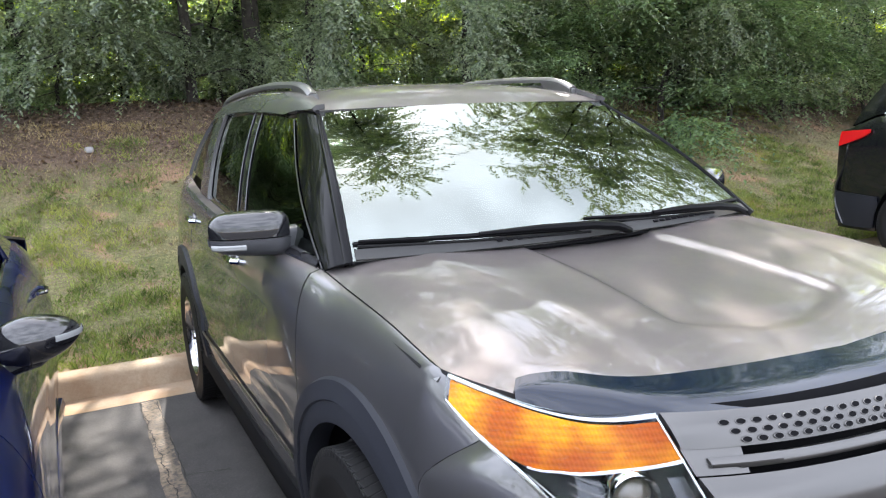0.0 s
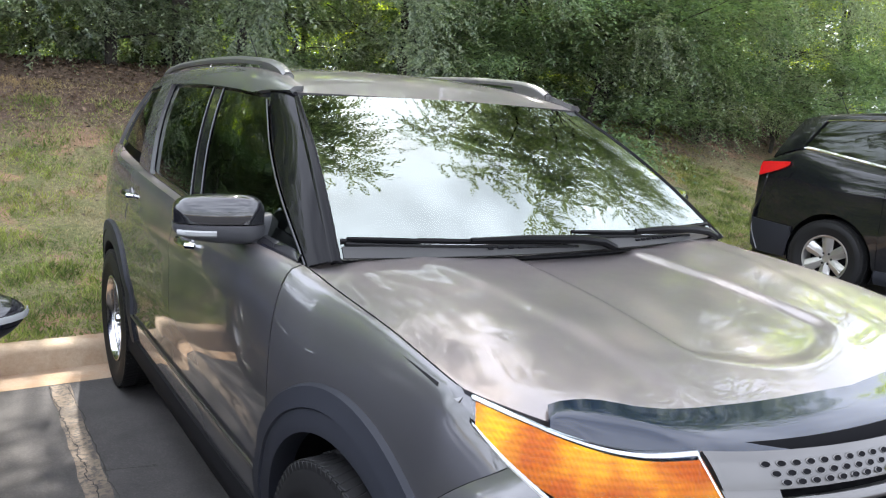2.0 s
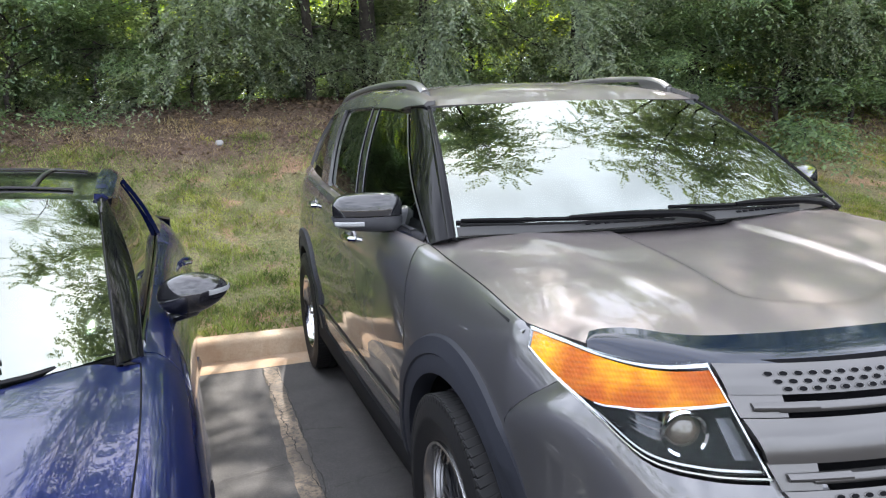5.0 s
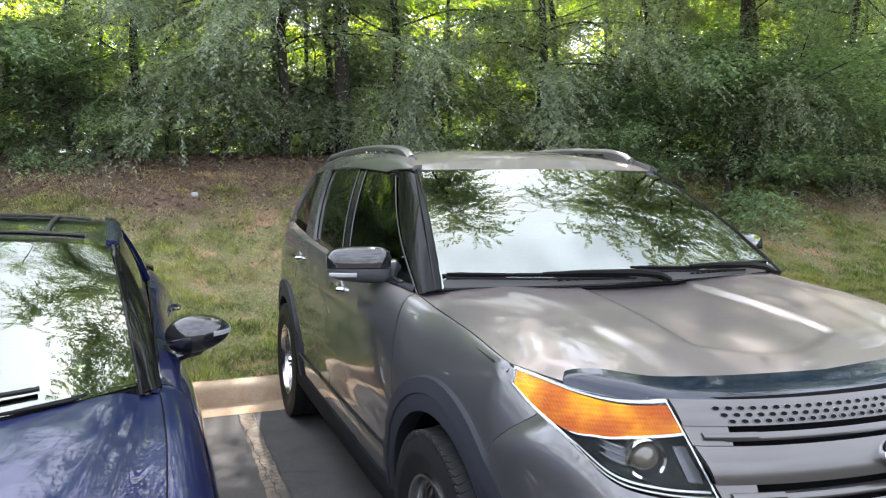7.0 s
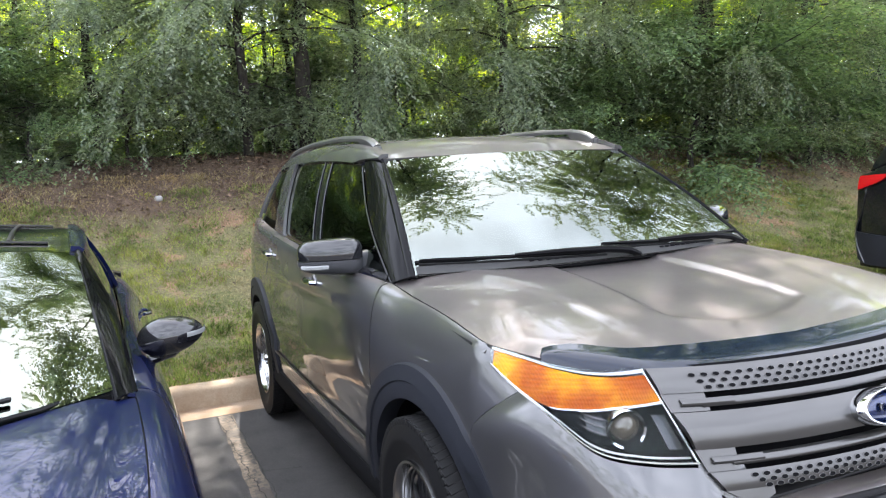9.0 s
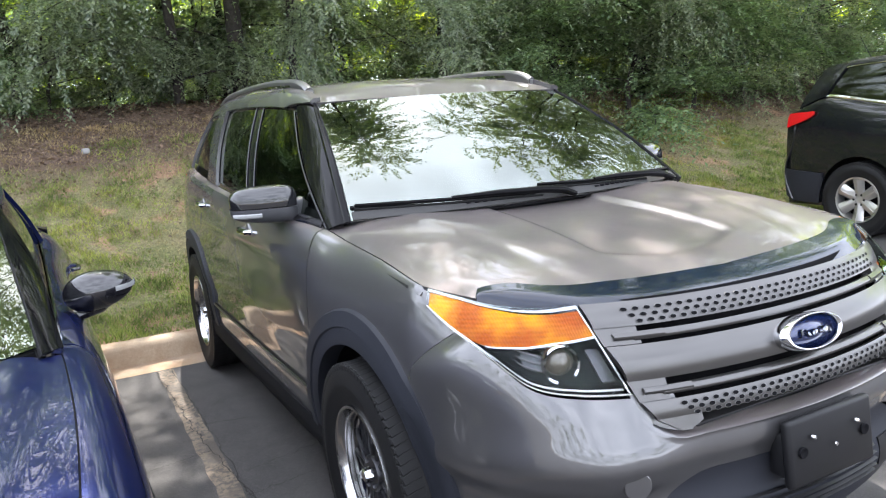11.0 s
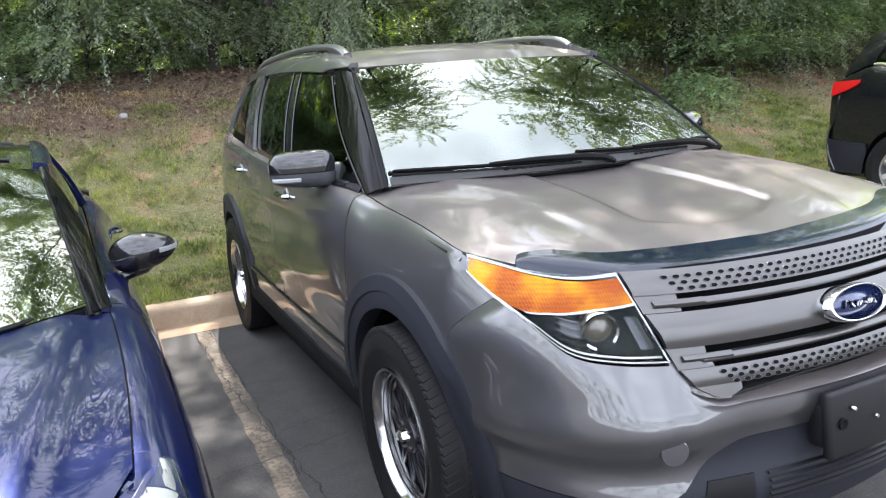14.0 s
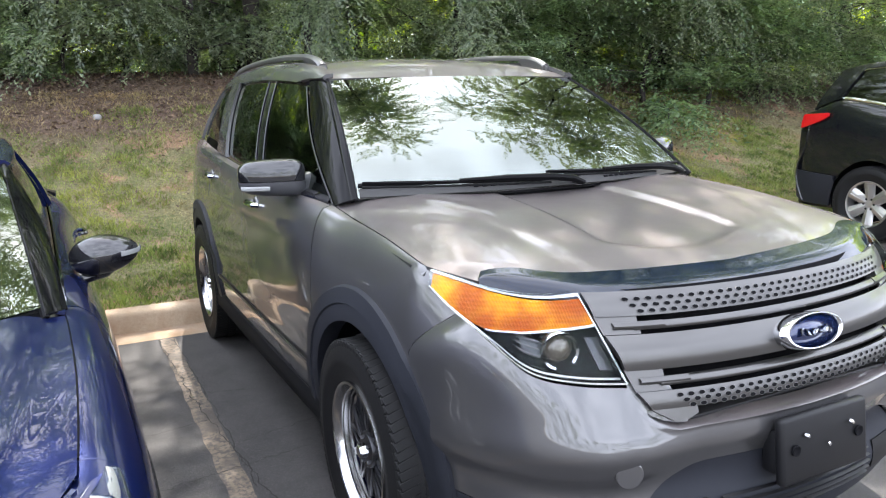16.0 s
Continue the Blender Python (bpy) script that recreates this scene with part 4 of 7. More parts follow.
def bumper_strip(z_low, z_high, mat, name, out=0.0, rows=14, lip=0.0, label="", lamps=False):
    """A band of the bumper from seam to seam; with lamps its top follows the lamps' lower edge."""
    def at(u, f, z):
        xe = GREY.around(GREY.y_side + min(0.0, seam_shift(z)) + 0.0005, z)
        x = math.copysign(xe * f, u)
        return np.array((x, GREY.nose(x, z) - out, z))

    grid = []
    f0 = 0.556 / 0.93
    for i in range(97):
        u = -1 + 2 * i / 96
        f = abs(math.sin(u * math.pi / 2))
        xg = 0.93 * f
        pull = np.zeros(3)
        top = z_high(xg)
        if lamps and f > f0:
            foot = lamp_foot((f - f0) / (1 - f0))
            top = foot[2]
            foot[0] = math.copysign(foot[0], u)
            pull = (foot - at(u, f, top)) * (1 - ((f - f0) / (1 - f0)) ** 10)
        row = []
        for j in range(rows + 1):
            v = j / rows
            p = at(u, f, lerp(z_low(xg), top, v))
            b = max(0.0, (v - 0.35) / 0.65)
            p = p + pull * b * b * (3 - 2 * b)
            if lamps:  # the corner stands out to a crease above the dark lower part
                swell = 0.050 * math.exp(-((p[2] - 0.600) / (0.130 if p[2] > 0.600 else 0.055)) ** 2) * min(1.0, max(0.0, (f - 0.42) / 0.25)) * (1 - f ** 14)
                p[0] += math.copysign(swell * f, u)
                p[1] -= swell * math.sqrt(max(0.0, 1 - f * f))
            if lip and v > 0.86 and xg < 0.50:
                p[1] += lip * ((v - 0.86) / 0.14) ** 2 - 0.010 * math.sin((v - 0.86) / 0.14 * math.pi)
            row.append(tuple(p))
        grid.append(row)
    return shell(name, grid, mat, grey_car, 0.014, label)


bumper_strip(lambda x: curve_at(BUMP_MID, x), lambda x: curve_at(BUMP_TOP, x), GREY_PAINT, "front_bumper", 0.0, 30, 0.05, lamps=True)
bumper_strip(lambda x: 0.30 + 0.05 * x, lambda x: curve_at(BUMP_MID, x) - 0.006, CLADDING, "lower_bumper", -0.006, 12, label="dark plastic lower bumper")
for q in range(5):  # lower air slats
    z = 0.405 + q * 0.019
    grid = [[(x, GREY.nose(x, z) - 0.002 + dy, z + dz) for dy, dz in ((0.0, -0.004), (-0.006, 0.0), (0.0, 0.004))] for x in spread(-0.30, 0.30, 24)]
    shell("air_slat", grid, BLACK_PLASTIC, grey_car, 0.008)
for s in (-1, 1):
    nose_patch(GREY, "fog_panel", [(s * 0.34, 0.40), (s * 0.50, 0.40)][::s], [(s * 0.34, 0.487), (s * 0.47, 0.487)][::s], BLACK_PLASTIC, grey_car, 0.0, 8, 4, 0.01, bow=-0.004)
part("bumper_shelf", box((0.78, 0.10, 0.012), (0, 0.115, 0.712), 0.004), BLACK_PLASTIC, grey_car)
for s in (-1, 1):
    nose_patch(GREY, "bumper_flange", [(s * 0.40, 0.700), (s * 0.56, 0.700)][::s], [(s * 0.44, 0.812), (s * 0.545, 0.812)][::s], GREY_PAINT, grey_car, -0.016, 10, 8, 0.004)

# grille
nose_patch(GREY, "grille_backing", [(-0.50, 0.70), (0.50, 0.70)], [(-0.56, 1.02), (0.56, 1.02)], DARK_VOID, grey_car, -0.07, 32, 6, 0.01)


def grille_bar(z0, z1, x0, x1, out, bow, name="grille_bar"):
    return nose_patch(GREY, name, [(-x0, z0), (0, z0), (x0, z0)], [(-x1, z1), (0, z1), (x1, z1)], GRILLE_GREY, grey_car, out, 48, 6, 0.03, bow=bow)


EDGE = [(0.70, 0.425), (0.722, 0.452), (0.76, 0.514), (0.82, 0.543), (0.88, 0.562), (0.95, 0.582), (1.03, 0.599)]


def full_bar(z0, z1, out, bow, name):
    return grille_bar(z0, z1, curve_at(EDGE, z0), curve_at(EDGE, z1), out, bow, name)


grille = full_bar(0.974, 1.032, 0.004, 0.004, "upper_grille_bar")
grille_bar(0.941, 0.960, 0.50, 0.51, 0.004, 0.006)
full_bar(0.848, 0.931, 0.006, 0.012, "main_grille_bar")
grille_bar(0.808, 0.826, 0.47, 0.48, 0.004, 0.006)
low_bar = full_bar(0.752, 0.796, 0.004, 0.004, "lower_grille_bar")
for s in (-1, 1):  # side pieces that frame the slots
    for lo, hi, x_in in ((0.9305, 0.9745, 0.485), (0.7955, 0.8485, 0.455)):
        low_p = [(s * x_in, lo), (s * curve_at(EDGE, lo), lo)]
        high_p = [(s * x_in, hi), (s * curve_at(EDGE, hi), hi)]
        if s < 0:
            low_p, high_p = low_p[::-1], high_p[::-1]
        nose_patch(GREY, "grille_cheek", low_p, high_p, GRILLE_GREY, grey_car, -0.002, 8, 4, 0.03)
        zm = (lo + hi) / 2
        fin_lo, fin_hi = [(s * (x_in - 0.06), zm - 0.009), (s * (x_in + 0.068), zm - 0.008)], [(s * (x_in - 0.06), zm + 0.009), (s * (x_in + 0.068), zm + 0.008)]
        if s < 0:
            fin_lo, fin_hi = fin_lo[::-1], fin_hi[::-1]
        nose_patch(GREY, "slot_fin", fin_lo, fin_hi, GRILLE_GREY, grey_car, 0.006, 8, 4, 0.012, bow=0.007)
    low_p = [(s * 0.385, 0.735), (s * 0.415, 0.722), (s * 0.448, 0.718)]
    high_p = [(s * 0.385, 0.753), (s * 0.44, 0.753), (s * 0.508, 0.753)]
    if s < 0:
        low_p, high_p = low_p[::-1], high_p[::-1]
    nose_patch(GREY, "grille_cheek", low_p, high_p, GRILLE_GREY, grey_car, 0.004, 8, 4, 0.03)


def dots(rows, x_half, out, bar):
    """Oval dimples with a raised rim, joined into one piece."""
    rim, hole = bmesh.new(), bmesh.new()
    for r, z in enumerate(rows):
        n = int(x_half * 2 / 0.030)
        for k in range(n + 1):
            x = -x_half + (k + 0.5 * (r % 2)) * 0.030
            if abs(x) > x_half + 0.004 - 0.012 * r:
                continue
            y = GREY.nose(x, z) - out
            e = 0.002
            tx = Vector((1, (GREY.nose(x + e, z) - GREY.nose(x - e, z)) / (2 * e), 0)).normalized()
            tz = Vector((0, (GREY.nose(x, z + e) - GREY.nose(x, z - e)) / (2 * e), 1)).normalized()
            nn = tx.cross(tz).normalized()
            nn = nn if nn.y < 0 else -nn
            p = Vector((x, y, z))
            rings = []
            for sc, up in ((1.24, 0.0), (1.12, 0.0012), (1.0, 0.0012)):
                rings.append([p + tx * 0.0092 * sc * math.cos(t) + tz * 0.0052 * sc * math.sin(t) + nn * up for t in (2 * math.pi * q / 10 for q in range(10))])
            rv = [[rim.verts.new(v) for v in ring] for ring in rings]
            for a, b in zip(rv, rv[1:]):
                for q in range(10):
                    rim.faces.new((a[q], a[(q + 1) % 10], b[(q + 1) % 10], b[q]))
            hole.faces.new([hole.verts.new(v - nn * 0.0012) for v in rings[2]])
    tagged(part("dimple_rim", rim, GRILLE_GREY, bar), kind="stuff")
    tagged(part("dimple_recess", hole, DARK_VOID, bar, smooth=False), kind="stuff")


dots([1.014, 0.999, 0.985], 0.505, 0.0085, grille)
dots([0.784, 0.771, 0.758], 0.43, 0.0085, low_bar)
# badge
badge = part("badge", lathe([(0.0, -0.012), (0.94, -0.012), (0.97, -0.006), (1.0, 0.0), (1.0, 0.03)], 64), BADGE_BLUE, grey_car, "blue oval badge with bright rim")
BADGE_M = Matrix.Translation((0, GREY.nose(0, 0.893) - 0.034, 0.893)) @ Matrix.Rotation(radians(-16), 4, "X") @ Matrix.Rotation(radians(90), 4, "Z") @ Matrix.Diagonal((1, 0.108, 0.046, 1))
badge.matrix_local = BADGE_M
ring_bm = lathe([(0.93, -0.0135), (0.97, -0.022), (1.06, -0.018), (1.10, 0.0), (1.10, 0.03)], 64)
part("badge_rim", ring_bm, CHROME, badge)
wave = [(-0.0145, lerp(-0.62, 0.62, k / 48), (0.34 - 0.20 * math.sin(math.pi * k / 48)) * math.sin(7 * math.pi * k / 48 + 0.5)) for k in range(49)]
part("badge_stroke", tube(wave, [0.010 + 0.022 * math.sin(math.pi * k / 48) for k in range(49)], 6), CHROME, badge)

# plate bracket, bolts and tow cover
bracket = part("plate_bracket", box((0.345, 0.03, 0.185), (0, -0.028, 0.600), 0.012, 3, turn=Matrix.Rotation(radians(-6), 4, "X")), BLACK_PLASTIC, grey_car, "empty black number plate bracket")
part("bracket_mount", box((0.33, 0.05, 0.12), (0, 0.005, 0.59), 0.01), BLACK_PLASTIC, bracket)
for x, z in ((-0.09, 0.640), (0.09, 0.640), (0.0, 0.598)):
    b = lathe([(0.0, -0.007), (0.004, -0.007), (0.006, -0.004), (0.007, 0.004)] if x else [(0.0, -0.002), (0.005, -0.002), (0.006, 0.002)], 10)
    bmesh.ops.transform(b, matrix=Matrix.Translation((x, -0.0485 + (0.640 - z) * -0.1, z)) @ Matrix.Rotation(radians(90), 4, "Z"), verts=b.verts)
    part("bolt", b, CHROME, bracket)
for x, z in ((-0.127, 0.605), (0.127, 0.605)):
    b = lathe([(0.0, 0.0), (0.008, 0.0), (0.012, -0.003), (0.015, -0.003), (0.016, 0.002)], 14)
    bmesh.ops.transform(b, matrix=Matrix.Translation((x, -0.047, z)) @ Matrix.Rotation(radians(90), 4, "Z"), verts=b.verts)
    part("bracket_hole", b, DARK_VOID, bracket)
for x in (-0.115, 0.115):
    part("bracket_clip", box((0.028, 0.012, 0.016), (x, -0.040, 0.521), 0.003), BLACK_PLASTIC, bracket)
tow = lathe([(0.0, -0.002), (0.034, -0.002), (0.0365, 0.0), (0.0365, 0.01)], 28)
bmesh.ops.transform(tow, matrix=Matrix.Translation((-0.585, GREY.nose(-0.562, 0.60) - 0.037, 0.60)) @ Matrix.Rotation(radians(90 - 17), 4, "Z"), verts=tow.verts)
part("tow_cover", tow, GREY_PAINT, grey_car)

# headlamps
def lamp_grid(v0, v1, inset, s, u0=0.0, u1=1.0, n=28, m=10):
    """A patch of the lamp's face; v0 and v1 may be curves along u."""
    grid = []
    for i in range(n + 1):
        u = lerp(u0, u1, i / n)
        a, b = poly(HL_LOW, u), poly(HL_TOP, u)
        va = curve_at(v0, u) if isinstance(v0, list) else v0
        vb = curve_at(v1, u) if isinstance(v1, list) else v1
        row = []
        for j in range(m + 1):
            v = lerp(va, vb, j / m)
            p = a + (b - a) * v
            out = 0.014 * math.sin(math.pi * min(1, max(0, v))) * (1 - u * 0.8) - inset
            row.append((s * (p[0] + out * 0.5), p[1] - out * 0.8, p[2] + out * 0.25))
        grid.append(row)
    return grid


AMB_LOW = [(0.0, 0.65), (0.30, 0.57), (0.48, 0.43), (0.60, 0.22), (0.70, 0.10), (1.0, 0.10)]
BAND_LOW = [(u, max(0.03, v - 0.026)) for u, v in AMB_LOW]
for s in (-1, 1):
    fl = s < 0
    lamp = shell("headlamp", lamp_grid(0.0, 1.0, 0.055, s), LAMP_BLACK, grey_car, 0.01, "headlamp with amber upper band and projector", flip=fl)
    shell("amber_band", lamp_grid(AMB_LOW, [(0.0, 0.92), (0.7, 0.92), (1.0, 0.80)], 0.009, s, 0.014, 0.965, 40), AMBER, lamp, 0.008, flip=fl)
    shell("chrome_band", lamp_grid(BAND_LOW, AMB_LOW, 0.008, s, 0.0, 0.62, 30), LAMP_BRIGHT, lamp, 0.006, flip=fl)
    shell("chrome_band", lamp_grid([(0.0, 0.948), (0.7, 0.945), (1.0, 0.85)], 0.982, 0.008, s, 0.0, 0.99), LAMP_BRIGHT, lamp, 0.006, flip=fl)
    shell("chrome_band", lamp_grid([(0.0, 0.03), (0.55, 0.03), (1.0, 0.02)], [(0.0, 0.031), (0.55, 0.031), (0.66, 0.085), (1.0, 0.09)], 0.007, s, 0.55, 0.995), LAMP_BRIGHT, lamp, 0.006, flip=fl)
    shell("chrome_band", lamp_grid(0.0, 0.016, 0.008, s, 0.0, 0.99), LAMP_CREAM, lamp, 0.006, flip=fl)
    shell("chrome_band", lamp_grid(0.02, 0.98, 0.008, s, 0.0, 0.014), LAMP_BRIGHT, lamp, 0.006, flip=fl)
    shell("reflector", lamp_grid(0.08, 0.52, 0.045, s, 0.05, 0.52), LAMP_BLACK, lamp, 0.004, flip=fl)
    lens = shell("lens", lamp_grid(-0.01, 1.01, 0.0, s), LENS, lamp, 0.004, flip=fl)
    lens.visible_shadow = False
    pr = lathe([(0.041, 0.006), (0.043, -0.010), (0.049, -0.013), (0.052, -0.006), (0.054, 0.03)], 32)
    c = np.array(lamp_grid(0.35, 0.35, 0.036, s, 0.235, 0.235, 1, 1)[0][0])
    bmesh.ops.transform(pr, matrix=Matrix.Translation(c) @ Matrix.Rotation(radians(90 - s * -18), 4, "Z"), verts=pr.verts)
    proj = part("projector", pr, CHROME, lamp, "chrome ringed projector")
    ball = lathe([(0.0, -0.016), (0.015, -0.014), (0.028, -0.007), (0.040, 0.006), (0.042, 0.02)], 32)
    bmesh.ops.transform(ball, matrix=Matrix.Translation(c) @ Matrix.Rotation(radians(90 - s * -18), 4, "Z"), verts=ball.verts)
    part("projector_glass", ball, PROJ_GLASS, proj)
    shell("reflector_bowl", lamp_grid(0.22, 0.44, 0.042, s, 0.33, 0.43, 10, 8), GUNMETAL, lamp, 0.004, flip=fl)
    shell("inner_reflector", lamp_grid(0.14, 0.50, 0.040, s, 0.040, 0.100, 8, 8), GUNMETAL, lamp, 0.004, flip=fl)
    shell("reflector_step", lamp_grid(0.045, 0.066, 0.026, s, 0.03, 0.62, 24, 2), ALLOY_DULL, lamp, 0.004, flip=fl)
    for q in range(3):
        g = lamp_grid(0.24 + q * 0.09, 0.255 + q * 0.09, 0.026, s, 0.33, 0.46, 8, 2)
        shell("reflector_fin", g, GRILLE_GREY, lamp, 0.004, flip=fl)

# painted flanges below the seam between fender, bumper and lamp
for s in (-1, 1):
    grid = []
    for z in spread(0.46, 0.980, 24):
        ys = GREY.y_side + seam_shift(z)
        grid.append([(s * (GREY.around(ys + d, z) - 0.017), ys + d, z) for d in (-0.02, -0.01, 0.0, 0.025, 0.05)])
    shell("seam_flange", grid, COWL_BLACK, grey_car, 0.004, flip=(s < 0))

for s in (-1, 1):
    grid = []
    for z in spread(0.980, 1.062, 8):
        ys = GREY.y_side + seam_shift(z)
        grid.append([(s * (GREY.around(ys + d, z) - 0.020), ys + d, z) for d in (-0.014, 0.0, 0.03)])
    shell("seam_flange", grid, GREY_PAINT, grey_car, 0.004, flip=(s < 0))

# hood deflector
grid = []
for i in range(61):
    u = -1 + 2 * i / 60
    f = abs(u)
    edge = max(0.0, 1 - f ** 6) ** 0.5
    row = []
    for j in range(9):
        v = j / 8
        yf = curve_at(GREY.hood_front, f * 0.905) - 0.016 + 0.012 * f ** 4
        y = lerp(yf, yf + 0.150 * edge + 0.006, v)
        x = u * 0.800
        z = GREY.hood(x, max(y, yf + 0.03)) - 0.042 * max(0.0, 1 - v / 0.6) ** 2 * (0.62 + 0.38 * edge) + (0.016 * edge + 0.004 - 0.006 * f ** 10) * (1 - 0.4 * v)
        row.append((x, y, z))
    grid.append(row)
shell("hood_deflector", grid, SMOKE, grey_car, 0.006, "smoked acrylic hood deflector")

# wipers and cowl
grid = []
for i in range(33):
    u = -1 + 2 * i / 32
    f = abs(u)
    yr = curve_at(GREY.hood_rear, f) + 0.006
    e = GREY.screen_grid[int(round((u + 1) / 2 * 28))][1]
    x = u * 0.79
    zr = GREY.hood(x * 0.98, yr)
    grid.append([(x, yr - 0.02, zr - 0.035), (x, yr + 0.02, zr - 0.022), (x, e[1] - 0.007, e[2] + 0.005)])
shell("cowl", grid, COWL_BLACK, grey_car, 0.01)


def on_screen(u, v, out):
    g = GREY.screen_grid
    i, j = (u + 1) / 2 * 28, v * 14
    i0, j0 = min(int(i), 27), min(int(j), 13)
    p = g[i0, j0] + (g[i0 + 1, j0] - g[i0, j0]) * (i - i0) + (g[i0, j0 + 1] - g[i0, j0]) * (j - j0)
    return Vector(p) + Vector((0, -0.55, 0.85)) * out


shell("cowl_panel", [[tuple(on_screen(lerp(-0.985, 0.985, k / 32), v, 0.004)) for v in (0.0, 0.025, 0.05)] for k in range(33)], COWL_GREY, grey_car, 0.003)

for (ua, va, ub, vb, uc) in ((-0.97, 0.070, 0.0, 0.03, 0.05), (0.0, 0.080, 0.74, 0.035, 0.80)):
    w = part("wiper", tube([on_screen(lerp(ua, ub, k / 10), lerp(va, vb, k / 10), 0.016) for k in range(11)], [0.006] + [0.008] * 9 + [0.006], 6), WIPER_BLACK, grey_car)
    part("wiper_blade", tube([on_screen(lerp(ua, ub, k / 10), lerp(va, vb, k / 10) - 0.010, 0.006) for k in range(11)], 0.005, 6), RUBBER, w)
    mid = lerp(ua, ub, 0.48)
    part("wiper_arm", tube([on_screen(mid, lerp(va, vb, 0.48) - 0.002, 0.024), on_screen(lerp(mid, ub, 0.5), lerp(va, vb, 0.74), 0.030), on_screen(ub, vb - 0.006, 0.032), on_screen(ub + 0.12, 0.012, 0.026), on_screen(uc + 0.14, -0.004, 0.010)], [0.008, 0.012, 0.015, 0.015, 0.012], 8), WIPER_BLACK, w)
# slots of the air intake under the blades
for (u0, u1) in ((-0.42, -0.06), (0.36, 0.66)):
    for k in range(9):
        u = lerp(u0, u1, k / 8)
        p = on_screen(u, 0.028, 0.0075)
        part("cowl_slot", box((0.020, 0.009, 0.004), p, 0.001, 1, turn=Matrix.Rotation(radians(33), 4, "X")), DARK_VOID, grey_car)

# roof rails
RAIL_TOP = [(2.19, 1.708), (2.23, 1.728), (2.29, 1.746), (2.37, 1.760), (2.48, 1.769), (2.8, 1.786), (3.4, 1.792), (4.0, 1.778), (4.3, 1.750), (4.45, 1.715)]
for s in (-1, 1):
    grid = []
    for k in range(41):
        y = lerp(2.19, 4.45, (k / 40) ** 1.4)
        x = s * (curve_at(GREY.roof_x, y) - 0.035)
        z = curve_at(RAIL_TOP, y)
        wd = 0.015
        grid.append([(x - wd, y, z - 0.021), (x - wd, y, z - 0.009), (x - wd * 0.6, y, z - 0.002), (x, y, z), (x + wd * 0.6, y, z - 0.002), (x + wd, y, z - 0.009), (x + wd, y, z - 0.021)])
    rail = shell("roof_rail", grid, SILVER, grey_car, 0.008, "silver roof rail", flip=False)
    for y0, y1 in ((2.182, 2.45), (4.18, 4.445)):
        bm = bmesh.new()
        loops = []
        for y in spread(y0, y1, 10):
            x = s * (curve_at(GREY.roof_x, y) - 0.035)
            lo, hi = GREY.roof(abs(x), y) - 0.012, curve_at(RAIL_TOP, y) - 0.004
            ease = min(1.0, (y1 - y) / 0.10 if y0 < 3 else (y - y0) / 0.10)
            lo = lerp(hi - 0.014, lo, ease ** 0.6) if ease < 1 else lo
            loops.append([bm.verts.new(q) for q in ((x - 0.0145, y, lo), (x - 0.0135, y, hi), (x + 0.0135, y, hi), (x + 0.0145, y, lo))])
        for p, q in zip(loops, loops[1:]):
            for k in range(4):
                bm.faces.new((p[k], p[(k + 1) % 4], q[(k + 1) % 4], q[k]))
        bm.faces.new(loops[0])
        bm.faces.new(loops[-1][::-1])
        part("rail_foot", bm, SILVER, rail)
part("antenna", tube([(0.10, 4.45, 1.70), (0.085, 4.60, 1.90), (0.07, 4.75, 2.08)], [0.006, 0.004, 0.002], 6), BLACK_PLASTIC, grey_car)


